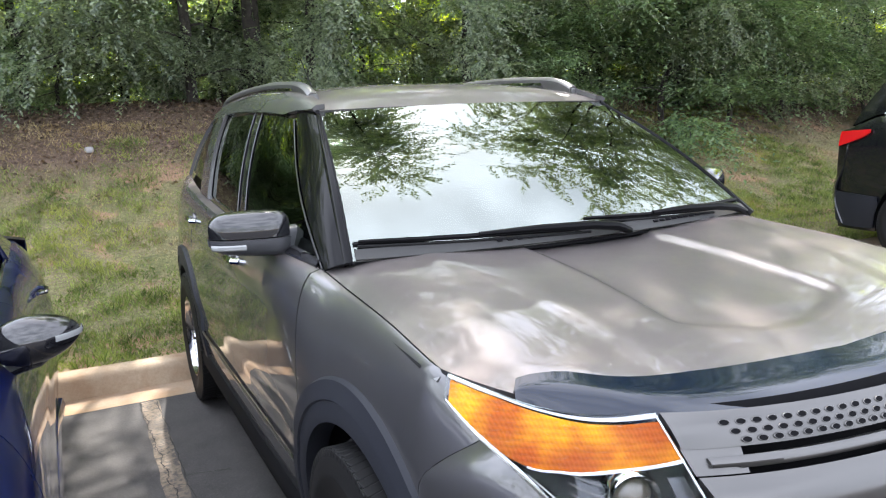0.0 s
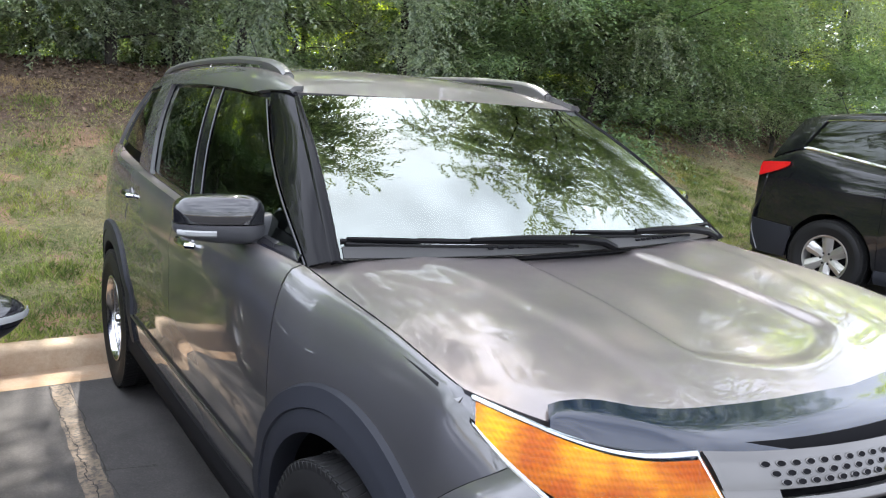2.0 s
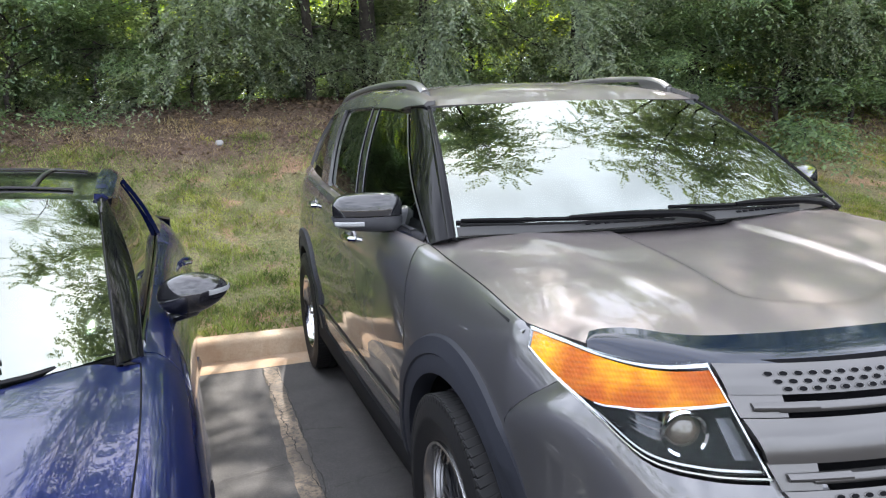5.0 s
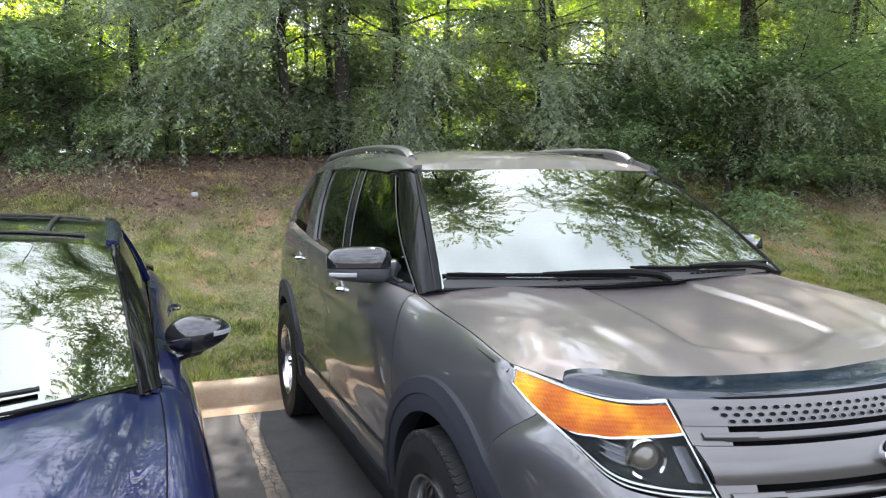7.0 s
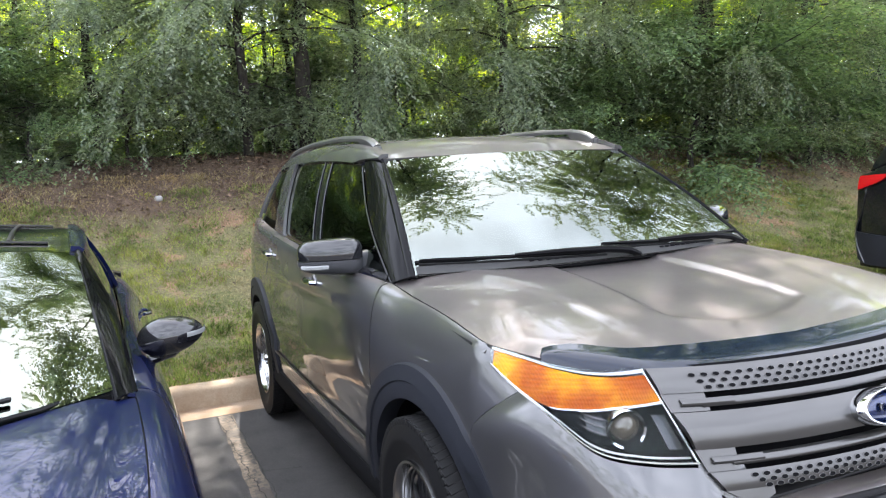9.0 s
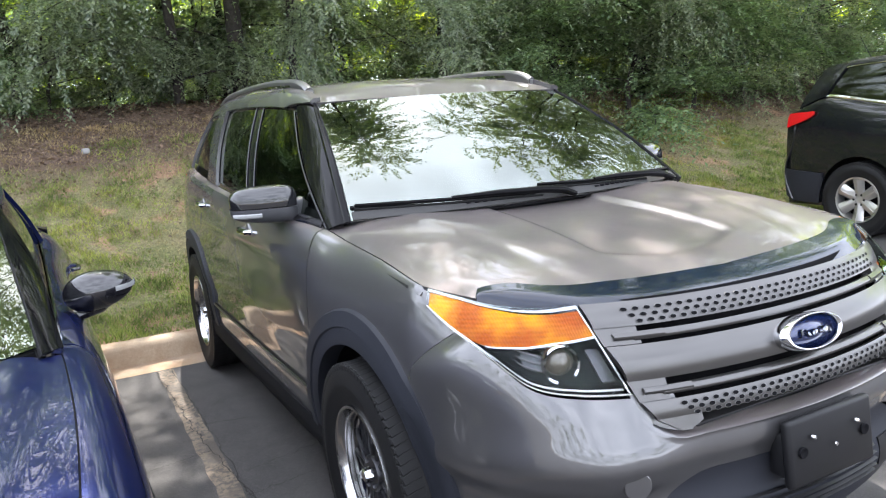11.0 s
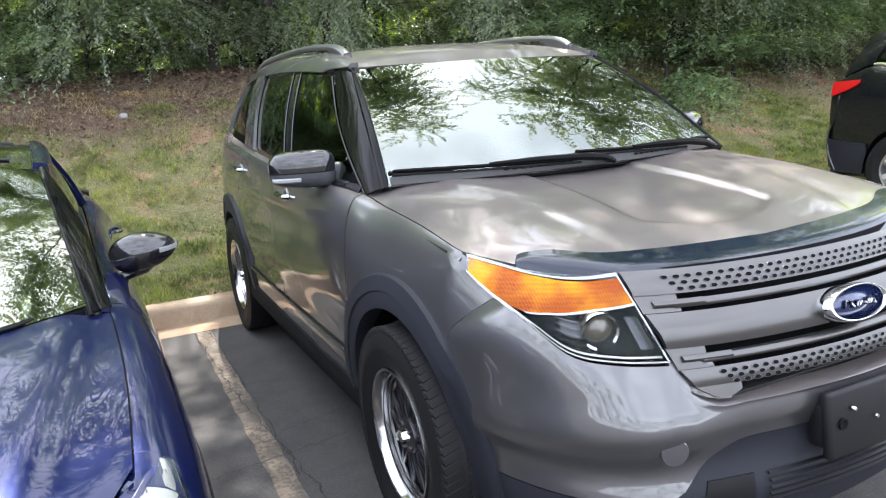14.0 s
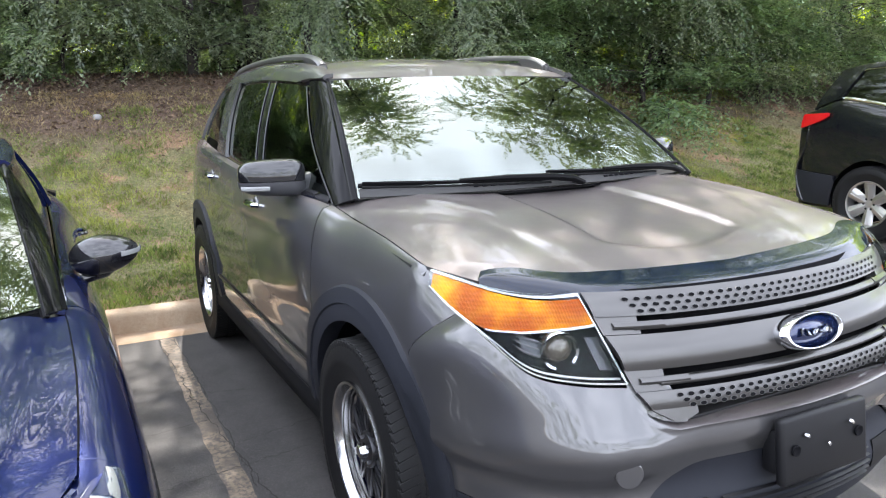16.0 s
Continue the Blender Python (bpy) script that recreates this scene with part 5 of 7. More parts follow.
def door_mirror(car, m, housing, lower, size, s):
    """A door mirror: gloss cap over a dark skirt, on a tapered arm; its length runs outwards along s * x."""
    lx, ly, lz = size
    cut = -lz * 0.06

    def lump(top):
        b = bmesh.new()
        bmesh.ops.create_uvsphere(b, u_segments=40, v_segments=28, radius=1.0)
        for v in b.verts:
            d = v.co.normalized()
            r = (abs(d.x) ** 4.2 + abs(d.y) ** 2.6 + abs(d.z) ** 3.2) ** (-1 / 3.3)
            x, y, z = d.x * r * lx / 2, d.y * r * ly / 2, d.z * r * lz / 2
            f = x * s / lx + 0.5  # 0 at the arm, 1 at the outer end
            z *= 1.0 - 0.10 * f * f
            if z < 0:
                z *= 1.0 - 0.16 * f
            if y > 0:
                y = min(y, ly * 0.34)
            y += 0.040 * f * f
            if top:
                z = max(z, cut + 0.002)
            else:
                z = min(z, cut - 0.002)
                x, y = x * 1.015, y * 1.02
            v.co = Vector((x, y, z))
        return b

    mir = part("door_mirror", lump(True), housing, car, "gloss black door mirror")
    mir.matrix_local = m
    part("mirror_skirt", lump(False), lower, mir, "dark plastic mirror skirt")
    g = []
    for i in range(13):
        f = lerp(0.56, 0.97, i / 12)
        x = (f - 0.5) * lx
        q = min(0.999, abs(x) / (lx / 2))
        yb = -ly / 2 * (1 - q ** 4.2) ** (1 / 2.6) * 0.94 + 0.040 * f * f - 0.006
        g.append([(s * x, yb + 0.004, -lz * 0.29), (s * x * 1.01, yb - 0.001, -lz * 0.26), (s * x * 1.01, yb - 0.001, -lz * 0.20), (s * x, yb + 0.003, -lz * 0.17)])
    shell("indicator", g, WHITE_LENS, mir, 0.004, "clear indicator lens", flip=(s < 0))
    part("mirror_glass", box((lx * 0.84, 0.006, lz * 0.74), (0, ly * 0.345 + 0.018, 0), 0.002), CHROME, mir)
    bm = bmesh.new()
    loops = []
    for k in range(9):
        f = k / 8
        x = -s * lerp(lx * 0.36, lx * 0.5 + 0.115, f)
        hh, dd = lerp(lz * 0.30, lz * 0.34, f), lerp(ly * 0.40, ly * 0.30, f)
        zc, yc = lerp(-lz * 0.22, -lz * 0.13, f ** 1.5), 0.012 + 0.035 * f
        loops.append([bm.verts.new((x, yc + dd * math.copysign(abs(math.cos(a)) ** 0.6, math.cos(a)), zc + hh * math.copysign(abs(math.sin(a)) ** 0.6, math.sin(a)))) for a in (2 * math.pi * q / 16 for q in range(16))])
    for p, q in zip(loops, loops[1:]):
        for k in range(16):
            bm.faces.new((p[k], p[(k + 1) % 16], q[(k + 1) % 16], q[k]))
    bm.faces.new(loops[0])
    bm.faces.new(loops[-1][::-1])
    part("mirror_arm", bm, lower, mir)
    return mir


for s in (-1, 1):
    door_mirror(grey_car, pose(s * 1.015, 1.735, 1.240 if s < 0 else 1.252, 0, 0, s * 8), GLOSS_BLACK, MIRROR_GREY, (0.262, 0.13, 0.160), s)

# door handles
for s in (-1, 1):
    for hy, hz in ((2.24, 1.078), (3.34, 1.128)):
        x = GREY.side(hy, hz)
        cup = lathe([(0.0, 0.004), (0.028, 0.0), (0.036, -0.003), (0.042, 0.004)], 20)
        bmesh.ops.transform(cup, matrix=Matrix.Translation((s * x, hy - 0.02, hz)) @ Matrix.Rotation(0 if s < 0 else math.pi, 4, "Z"), verts=cup.verts)
        h = part("door_handle", tube([(s * (x - 0.004), hy - 0.072, hz), (s * (x + 0.020), hy - 0.055, hz + 0.002), (s * (x + 0.027), hy, hz + 0.004), (s * (x + 0.024), hy + 0.055, hz + 0.004), (s * (x - 0.004), hy + 0.078, hz + 0.004)], [0.012, 0.014, 0.014, 0.016, 0.013], 8), CHROME, grey_car, "chrome door handle")
        part("handle_cup", cup, GREY_PAINT, h)
    # bright sill moulding and window frame lines
    strip([(s * (GREY.side(y, 0.53) + 0.004), y, 0.53) for y in spread(1.46, 3.32, 16)], 0.010, GRILLE_GREY, "sill_moulding", grey_car, (s, 0, 0))
    pts = []
    for k in range(11):
        y = lerp(1.39, 2.18, k / 10)
        x, z = GREY.upper(y, k / 10 * 0.86)
        pts.append((s * (x + 0.006), y, z))
    strip(pts, 0.0035, GUNMETAL, "window_moulding", grey_car, (s, 0, 0))
    belt = []
    for y in spread(1.42, 3.20, 24):
        xo, zo = GREY.top(y)
        xi, zi = GREY.upper(y, 0.02)
        belt.append([(s * (xo + 0.001), y, zo - 0.004), (s * (xo + 0.002), y, zo + 0.005), (s * (xi + 0.008), y, zi + 0.010), (s * (xi - 0.006), y, zi + 0.010)])
    shell("belt_moulding", belt, GLOSS_BLACK, grey_car, 0.004, flip=(s > 0))
    for ya, yb in ((2.35, 2.70), (2.49, 2.85), (3.18, 3.60)):
        fr = []
        for k in range(11):
            x, z = GREY.upper(lerp(ya, yb, k / 10), 0.86 * k / 10)
            fr.append((s * (x + 0.006), lerp(ya, yb, k / 10), z))
        strip(fr, 0.006, GUNMETAL, "window_moulding", grey_car, (s, 0, 0))
    tl = []
    for y in spread(4.89, 4.95, 6):
        tl.append([(s * (GREY.side(y, z) - 0.002), y, z) for z in spread(0.95, 1.24, 6)])
    shell("tail_lamp", tl, RED_LENS, grey_car, 0.02, flip=(s > 0))



# ---- the blue saloon ----
def blue_relief(ax, y):
    f = min(1.0, max(0.0, (y - 0.15) / 1.0))
    ridge = lerp(0.52, 0.70, f)
    return 0.022 / (1 + math.exp((ax - ridge) / 0.016)) - 0.010 * math.exp(-((ax - 0.28) / 0.10) ** 2)


class BlueForm(Shape):
    x_top = [(0.4, 0.73), (0.56, 0.755), (0.9, 0.780), (1.2, 0.782), (1.42, 0.772), (1.8, 0.776), (3.4, 0.785), (4.2, 0.78), (4.8, 0.72)]
    z_top = [(0.4, 0.745), (0.56, 0.800), (0.9, 0.885), (1.2, 0.945), (1.42, 0.972), (2.0, 0.985), (3.0, 1.0), (3.8, 1.03), (4.8, 1.02)]
    x_side = [(0.3, 0.84), (0.5, 0.885), (0.97, 0.922), (2.0, 0.925), (3.2, 0.935), (3.75, 0.968), (4.3, 0.925), (4.8, 0.84)]
    round_power = [(0.4, 2.0), (1.2, 2.1), (1.6, 2.4), (3.0, 2.3), (5.0, 2.3)]
    z_round = 0.56
    tuck = 0.08
    rocker = 0.26
    sill = 0.30
    creases = [(0.60, 0.018, 0.06)]
    crease_from = 1.45
    crease_to = 3.3
    arches = [(0.97, 0.335, 0.365), (3.75, 0.335, 0.365)]
    arch_width = 0.0
    arch_mat = BLACK_PLASTIC
    rocker_mat = BLUE_PAINT
    y_side = 0.50
    fender_front = staticmethod(lambda z: 0.0)
    plan = staticmethod(lambda x: 0.13 * (x / 0.6) ** 2 + 0.30 * (x / 0.88) ** 8)
    lean = [(0.18, 0.05), (0.35, 0.0), (0.55, 0.01), (0.66, 0.06), (0.76, 0.16), (0.82, 0.22)]
    hood_z = [(0.05, 0.72), (0.2, 0.785), (0.5, 0.865), (0.9, 0.935), (1.2, 0.972), (1.5, 0.99)]
    hood_front = [(0.0, 0.10), (0.4, 0.14), (0.7, 0.24), (0.9, 0.40), (1.0, 0.56)]
    hood_rear = [(0.0, 1.045), (0.5, 1.09), (0.85, 1.235), (1.0, 1.275)]
    hood_roll = 0.03
    hood_relief = staticmethod(blue_relief)
    pillar_mat = PILLAR_BLACK
    pillar_split = [(0.0, 0.04), (0.75, 0.04), (1.0, 0.40)]
    screen = ((0.722, 1.29, 0.988), (1.035, 0.985), (0.640, 2.20, 1.330), (2.06, 1.375))
    roof_x = [(1.0, 0.70), (2.2, 0.652), (2.8, 0.635), (3.6, 0.61), (4.3, 0.57)]
    roof_z = [(1.0, 1.29), (2.15, 1.325), (2.7, 1.382), (3.2, 1.382), (3.8, 1.30), (4.3, 1.14)]
    crown = [(2.0, 0.042), (4.0, 0.042)]
    roof_span = (2.1, 3.72)
    roof_mat = GLOSS_BLACK
    upper_end = 4.05
    pillar = ((1.27, 2.20), (1.36, 2.28), (1.315, 2.25))
    tail = [(0.25, 4.74), (0.5, 4.86), (0.9, 4.86), (1.0, 4.80), (1.045, 4.55), (1.09, 4.30), (1.20, 4.02), (1.345, 3.70)]
    tail_round = 0.16
    tail_x = staticmethod(lambda z: 0.86 if z < 1.0 else (lerp(0.86, 0.72, (z - 1.0) / 0.09) if z < 1.09 else lerp(0.72, 0.575, (z - 1.09) / 0.26)))
    tail_glass = (1.10, 1.32)


BLUE = BlueForm()
blue_car = thing("saloon_car", pose(-2.535, -0.25, 0, 0, 0, 1.8), "dark blue saloon car with black glass roof parked nose out", "car")
W_BLUE = [
    ((1.325, 2.62), (2.17, 2.72), 0.0, 0.90, TINTED, "front_window"),
    ((2.62, 2.72), (2.72, 2.80), 0.0, 0.90, GLOSS_BLACK, "middle_pillar"),
    ((2.72, 3.55), (2.80, 3.36), 0.0, 0.90, TINTED, "rear_door_window"),
    ((3.55, 4.10), (3.36, 3.80), 0.0, 0.95, BLUE_PAINT, "body_pillar"),
]
build_body(BLUE, blue_car, BLUE_PAINT, (0.50, 1.36, 2.66, 3.55, 4.74), W_BLUE, WINDSHIELD, PRIVACY)
cabin(BLUE, blue_car, 1.72, 0.86, 2.25, 0.50)
for wy in (0.97, 3.75):
    wheel("wheel", blue_car, pose(-0.81, wy, 0.335), 0.335, 0.225, 0.235, "five")
    wheel("wheel", blue_car, pose(0.81, wy, 0.335, 0, 0, 180), 0.335, 0.225, 0.235, "five")


def nose_strip(sh, z_low, z_high, mat, car, name, x_max=0.9, out=0.0, rows=12):
    grid = []
    for i in range(61):
        u = -1 + 2 * i / 60
        f = abs(math.sin(u * math.pi / 2))
        row = []
        for j in range(rows + 1):
            z = lerp(z_low(f), z_high(f), j / rows)
            x = math.copysign(sh.side(sh.y_side, z) * f, u)
            row.append((x, sh.nose(x, z) - out, z))
        grid.append(row)
    return shell(name, grid, mat, car, 0.014)


nose_strip(BLUE, lambda f: 0.20, lambda f: 0.60 + 0.145 * f ** 3, BLUE_PAINT, blue_car, "front_bumper")
nose_strip(BLUE, lambda f: 0.59 + 0.145 * f ** 3, lambda f: 0.70 + 0.095 * f ** 3, BLUE_PAINT, blue_car, "nose_panel", out=-0.006)
nose_patch(BLUE, "grille", [(-0.42, 0.42), (0, 0.36), (0.42, 0.42)], [(-0.50, 0.66), (0, 0.70), (0.50, 0.66)], BLACK_PLASTIC, blue_car, 0.006, 24, 8, 0.02)
for s in (-1, 1):
    lens = []
    for i in range(17):
        u = i / 16
        y = lerp(0.16, 0.585, u)
        z1 = lerp(0.715, 0.795, u)
        z0 = lerp(0.60, 0.775, u ** 1.6)
        row = []
        for j in range(7):
            z = lerp(z0, z1, j / 6)
            row.append((s * (BLUE.around(max(y, 0.12), z) + 0.010 * math.sin(math.pi * j / 6) + 0.002), y, z))
        lens.append(row)
    inner = [[(p[0] - s * 0.016, p[1] + 0.004, p[2]) for p in row] for row in lens]
    hl = shell("headlamp", inner, ALLOY_DULL, blue_car, 0.004, "clear headlamp with chrome inside", flip=(s > 0))
    shell("lens", lens, LENS, hl, 0.004, flip=(s > 0)).visible_shadow = False
    am = [[(p[0] - s * 0.010, p[1], p[2]) for p in row[2:5]] for row in lens[9:13]]
    shell("amber_reflector", am, AMBER, hl, 0.003, flip=(s > 0))
    # the body between the hood's front corner and the lamp
    g = []
    for y in spread(0.20, 0.56, 14):
        f = max(k / 200 for k in range(201) if curve_at(BLUE.hood_front, k / 200) <= y + 1e-6)
        xh = f * (BLUE.top(y)[0] - 0.007)
        zt = lerp(0.715, 0.795, (y - 0.16) / 0.425)
        a = Vector((s * (xh - 0.01), y + 0.012, BLUE.hood(xh, y) - 0.018 - BLUE.hood_roll * (1 - f ** 6)))
        b = Vector((s * (BLUE.around(y, zt) + 0.001), y, zt + 0.001))
        g.append([tuple(a.lerp(b, q / 4) + Vector((s * 0.3, -0.4, 0.7)) * 0.008 * math.sin(math.pi * q / 4)) for q in range(5)])
    shell("lamp_surround", g, BLUE_PAINT, blue_car, 0.006, flip=(s > 0))
    # black oval mirror on a thin foot
    b = bmesh.new()
    bmesh.ops.create_uvsphere(b, u_segments=28, v_segments=16, radius=1.0)
    for v in b.verts:
        f = (v.co.x * s + 1) / 2
        v.co = Vector((v.co.x * 0.118, v.co.y * 0.075 * (1.0 if v.co.y < 0 else 0.55) + 0.03 * f * f, v.co.z * lerp(0.082, 0.060, f) + 0.012 * f))
    mir = part("door_mirror", b, GLOSS_BLACK, blue_car, "gloss black door mirror")
    mir.matrix_local = pose(s * 0.932, 1.84, 1.015)
    g = []
    for i in range(9):
        a = lerp(-0.1, 1.15, i / 8)
        x, y = 0.118 * math.cos(a) * 1.01, -0.075 * math.sin(a) * 1.03 + 0.022
        g.append([(s * x, y, 0.010 - 0.008 * i / 8), (s * x * 1.02, y * 1.03, 0.016 - 0.004 * i / 8), (s * x, y, 0.026 - 0.001 * i)])
    shell("indicator", g, WHITE_LENS, mir, 0.004, "clear indicator lens", flip=(s < 0))
    part("mirror_glass", box((0.15, 0.006, 0.085), (0, 0.040, 0.004), 0.002), CHROME, mir)
    part("mirror_foot", tube([(-s * 0.165, 0.03, -0.065), (-s * 0.07, 0.01, -0.075), (0, 0.0, -0.055), (s * 0.04, 0.0, -0.03)], [0.022, 0.018, 0.020, 0.012], 8), GLOSS_BLACK, mir)
    for hy in (2.50, 3.40):
        hz = 0.885
        x = BLUE.side(hy, hz)
        part("door_handle", tube([(s * (x + 0.002), hy - 0.09, hz), (s * (x + 0.034), hy - 0.06, hz), (s * (x + 0.038), hy, hz + 0.002), (s * (x + 0.034), hy + 0.06, hz + 0.002), (s * (x + 0.002), hy + 0.09, hz)], [0.010, 0.012, 0.013, 0.012, 0.010], 8), CHROME, blue_car, "chrome door handle")
    pts = []
    for k in range(25):
        y = lerp(2.48, 3.80, k / 24)
        x, z = BLUE.upper(y, 0.90)
        pts.append((s * (x + 0.006), y, z))
    strip(pts, 0.014, CHROME, "window_moulding", blue_car, (s, 0, 0.3))
    pts = []
    for k in range(13):
        w = k / 12 * 0.9
        y = lerp(1.325, 2.17, k / 12)
        x, z = BLUE.upper(y, w)
        pts.append((s * (x + 0.005), y, z))
    strip(pts, 0.003, GUNMETAL, "window_moulding", blue_car, (s, 0, 0.3))
    strip([(s * (BLUE.top(y)[0] + 0.006), y, BLUE.top(y)[1] + 0.004) for y in spread(1.42, 3.55, 20)], 0.014, CHROME, "sill_moulding", blue_car, (s, 0, 0.3))
# roof glass joints and wiper
for y in (2.36, 2.95):
    strip([(x, y, BLUE.roof(x, y) + 0.002) for x in spread(-0.54, 0.54, 16)], 0.016, BLACK_PLASTIC, "roof_joint", blue_car, (0, 0, 1))
for sx in (-1, 1):
    strip([(sx * 0.40, y, BLUE.roof(0.40, y) + 0.002) for y in spread(2.38, 3.5, 14)], 0.014, BLACK_PLASTIC, "roof_joint", blue_car, (0, 0, 1))
cw = []
for i in range(25):
    u = -1 + 2 * i / 24
    e = BLUE.screen_grid[int(round((u + 1) / 2 * 28))][0]
    yr = curve_at(BLUE.hood_rear, abs(u))
    zr = BLUE.hood(u * 0.72, yr)
    cw.append([(u * 0.72, yr - 0.01, zr - 0.03), (u * 0.72, yr + 0.01, zr - 0.02), (u * 0.72, e[1] + 0.006, e[2] + 0.006)])
shell("cowl", cw, COWL_BLACK, blue_car, 0.01)
for (a, b) in ((-0.70, 0.02), (-0.05, 0.66)):
    pts = []
    for k in range(9):
        u = lerp(a, b, k / 8)
        i = (u + 1) / 2 * 28
        p = Vector(BLUE.screen_grid[int(i)][1]).lerp(Vector(BLUE.screen_grid[min(28, int(i) + 1)][1]), i - int(i))
        pts.append(p + Vector((0, -0.012, 0.010)))
    part("wiper", tube(pts, 0.008, 6), BLACK_PLASTIC, blue_car)


# ---- the black sport utility car ----
class BlackForm(Shape):
    x_top = [(0.5, 0.80), (0.8, 0.83), (1.4, 0.86), (1.7, 0.90), (3.2, 0.895), (4.0, 0.875), (4.6, 0.84), (5.0, 0.78)]
    z_top = [(0.5, 0.98), (0.8, 1.04), (1.4, 1.12), (1.7, 1.15), (2.6, 1.21), (3.5, 1.305), (4.0, 1.385), (4.30, 1.437), (4.50, 1.455), (4.66, 1.41), (4.86, 1.335), (5.0, 1.30)]
    x_side = [(0.4, 0.88), (0.6, 0.93), (1.0, 0.97), (2.2, 0.99), (3.6, 0.985), (4.1, 0.995), (4.6, 0.965), (4.85, 0.92), (5.05, 0.84)]
    round_power = [(0.5, 2.2), (1.7, 3.0), (5.0, 2.6)]
    z_round = 0.80
    tuck = 0.05
    rocker = 0.30
    sill = 0.36
    creases = [(0.62, 0.015, 0.06)]
    crease_from = 1.6
    crease_to = 3.5
    arches = [(1.02, 0.40, 0.44), (4.04, 0.40, 0.44)]
    arch_width = 0.0
    arch_mat = BLACK_PLASTIC
    rocker_mat = CLADDING
    y_side = 0.60
    fender_front = staticmethod(lambda z: 0.0)
    plan = staticmethod(lambda x: 0.10 * (x / 0.6) ** 2 + 0.36 * (x / 0.93) ** 8)
    lean = [(0.25, 0.05), (0.45, 0.0), (0.7, 0.01), (0.85, 0.06), (0.98, 0.16), (1.05, 0.22)]
    hood_z = [(0.1, 0.95), (0.3, 1.03), (0.6, 1.09), (1.2, 1.15), (1.6, 1.17)]
    hood_front = [(0.0, 0.16), (0.4, 0.20), (0.7, 0.30), (0.9, 0.46), (1.0, 0.66)]
    hood_rear = [(0.0, 1.30), (0.5, 1.34), (0.85, 1.46), (1.0, 1.48)]
    hood_roll = 0.03
    hood_relief = staticmethod(lambda ax, y: 0.0)
    screen = ((0.81, 1.46, 1.17), (1.31, 1.18), (0.68, 2.25, 1.70), (2.15, 1.75))
    roof_x = [(1.0, 0.72), (2.3, 0.70), (3.5, 0.70), (4.4, 0.68), (5.0, 0.62)]
    roof_z = [(1.0, 1.69), (2.2, 1.71), (2.9, 1.80), (3.7, 1.825), (4.4, 1.79), (4.75, 1.72)]
    crown = [(2.0, 0.05), (4.0, 0.06)]
    roof_span = (2.2, 4.72)
    roof_mat = BLACK_PAINT
    upper_end = 4.64
    pillar = ((1.30, 2.24), (1.40, 2.32), (1.55, 2.628))
    tail = [(0.3, 5.05), (0.55, 5.16), (0.75, 5.16), (0.95, 5.08), (1.3, 5.02), (1.5, 4.90), (1.78, 4.72)]
    tail_round = 0.22
    tail_x = staticmethod(lambda z: 0.93 if z < 1.15 else lerp(0.93, 0.62, (z - 1.15) / 0.60))
    tail_glass = (1.30, 1.66)


BLACK = BlackForm()
black_car = thing("crossover_car", pose(6.55, -0.49, 0), "black crossover car with chrome window line and red tail lamps", "car")
W_BLACK = [
    ((1.57, 2.62), (2.52, 2.78), 0.0, 0.88, TINTED, "front_window"),
    ((2.62, 2.74), (2.78, 2.88), 0.0, 0.88, GLOSS_BLACK, "middle_pillar"),
    ((2.74, 3.52), (2.88, 3.52), 0.0, 0.88, PRIVACY, "rear_door_window"),
    ((3.52, 3.60), (3.52, 3.60), 0.0, 0.88, GLOSS_BLACK, "middle_pillar"),
    ((3.60, 4.50), (3.60, 4.34), 0.0, 0.88, PRIVACY, "quarter_window"),
    ((4.50, 4.84), (4.34, 4.62), 0.0, 0.96, BLACK_PAINT, "body_pillar"),
]
build_body(BLACK, black_car, BLACK_PAINT, (0.60, 1.50, 2.68, 3.56, 4.96), W_BLACK, WINDSHIELD, PRIVACY)
cabin(BLACK, black_car, 1.90, 1.02, 2.45, 0.72)
for wy in (1.02, 4.04):
    wheel("wheel", black_car, pose(-0.88, wy, 0.392), 0.392, 0.255, 0.235, "six")
    wheel("wheel", black_car, pose(0.88, wy, 0.392, 0, 0, 180), 0.392, 0.255, 0.235, "six")
nose_strip(BLACK, lambda f: 0.24, lambda f: 0.78 + 0.16 * f ** 3, BLACK_PAINT, black_car, "front_bumper")
nose_patch(BLACK, "grille", [(-0.50, 0.55), (0.50, 0.55)], [(-0.55, 0.86), (0.55, 0.86)], BLACK_PLASTIC, black_car, 0.006, 24, 8, 0.02)
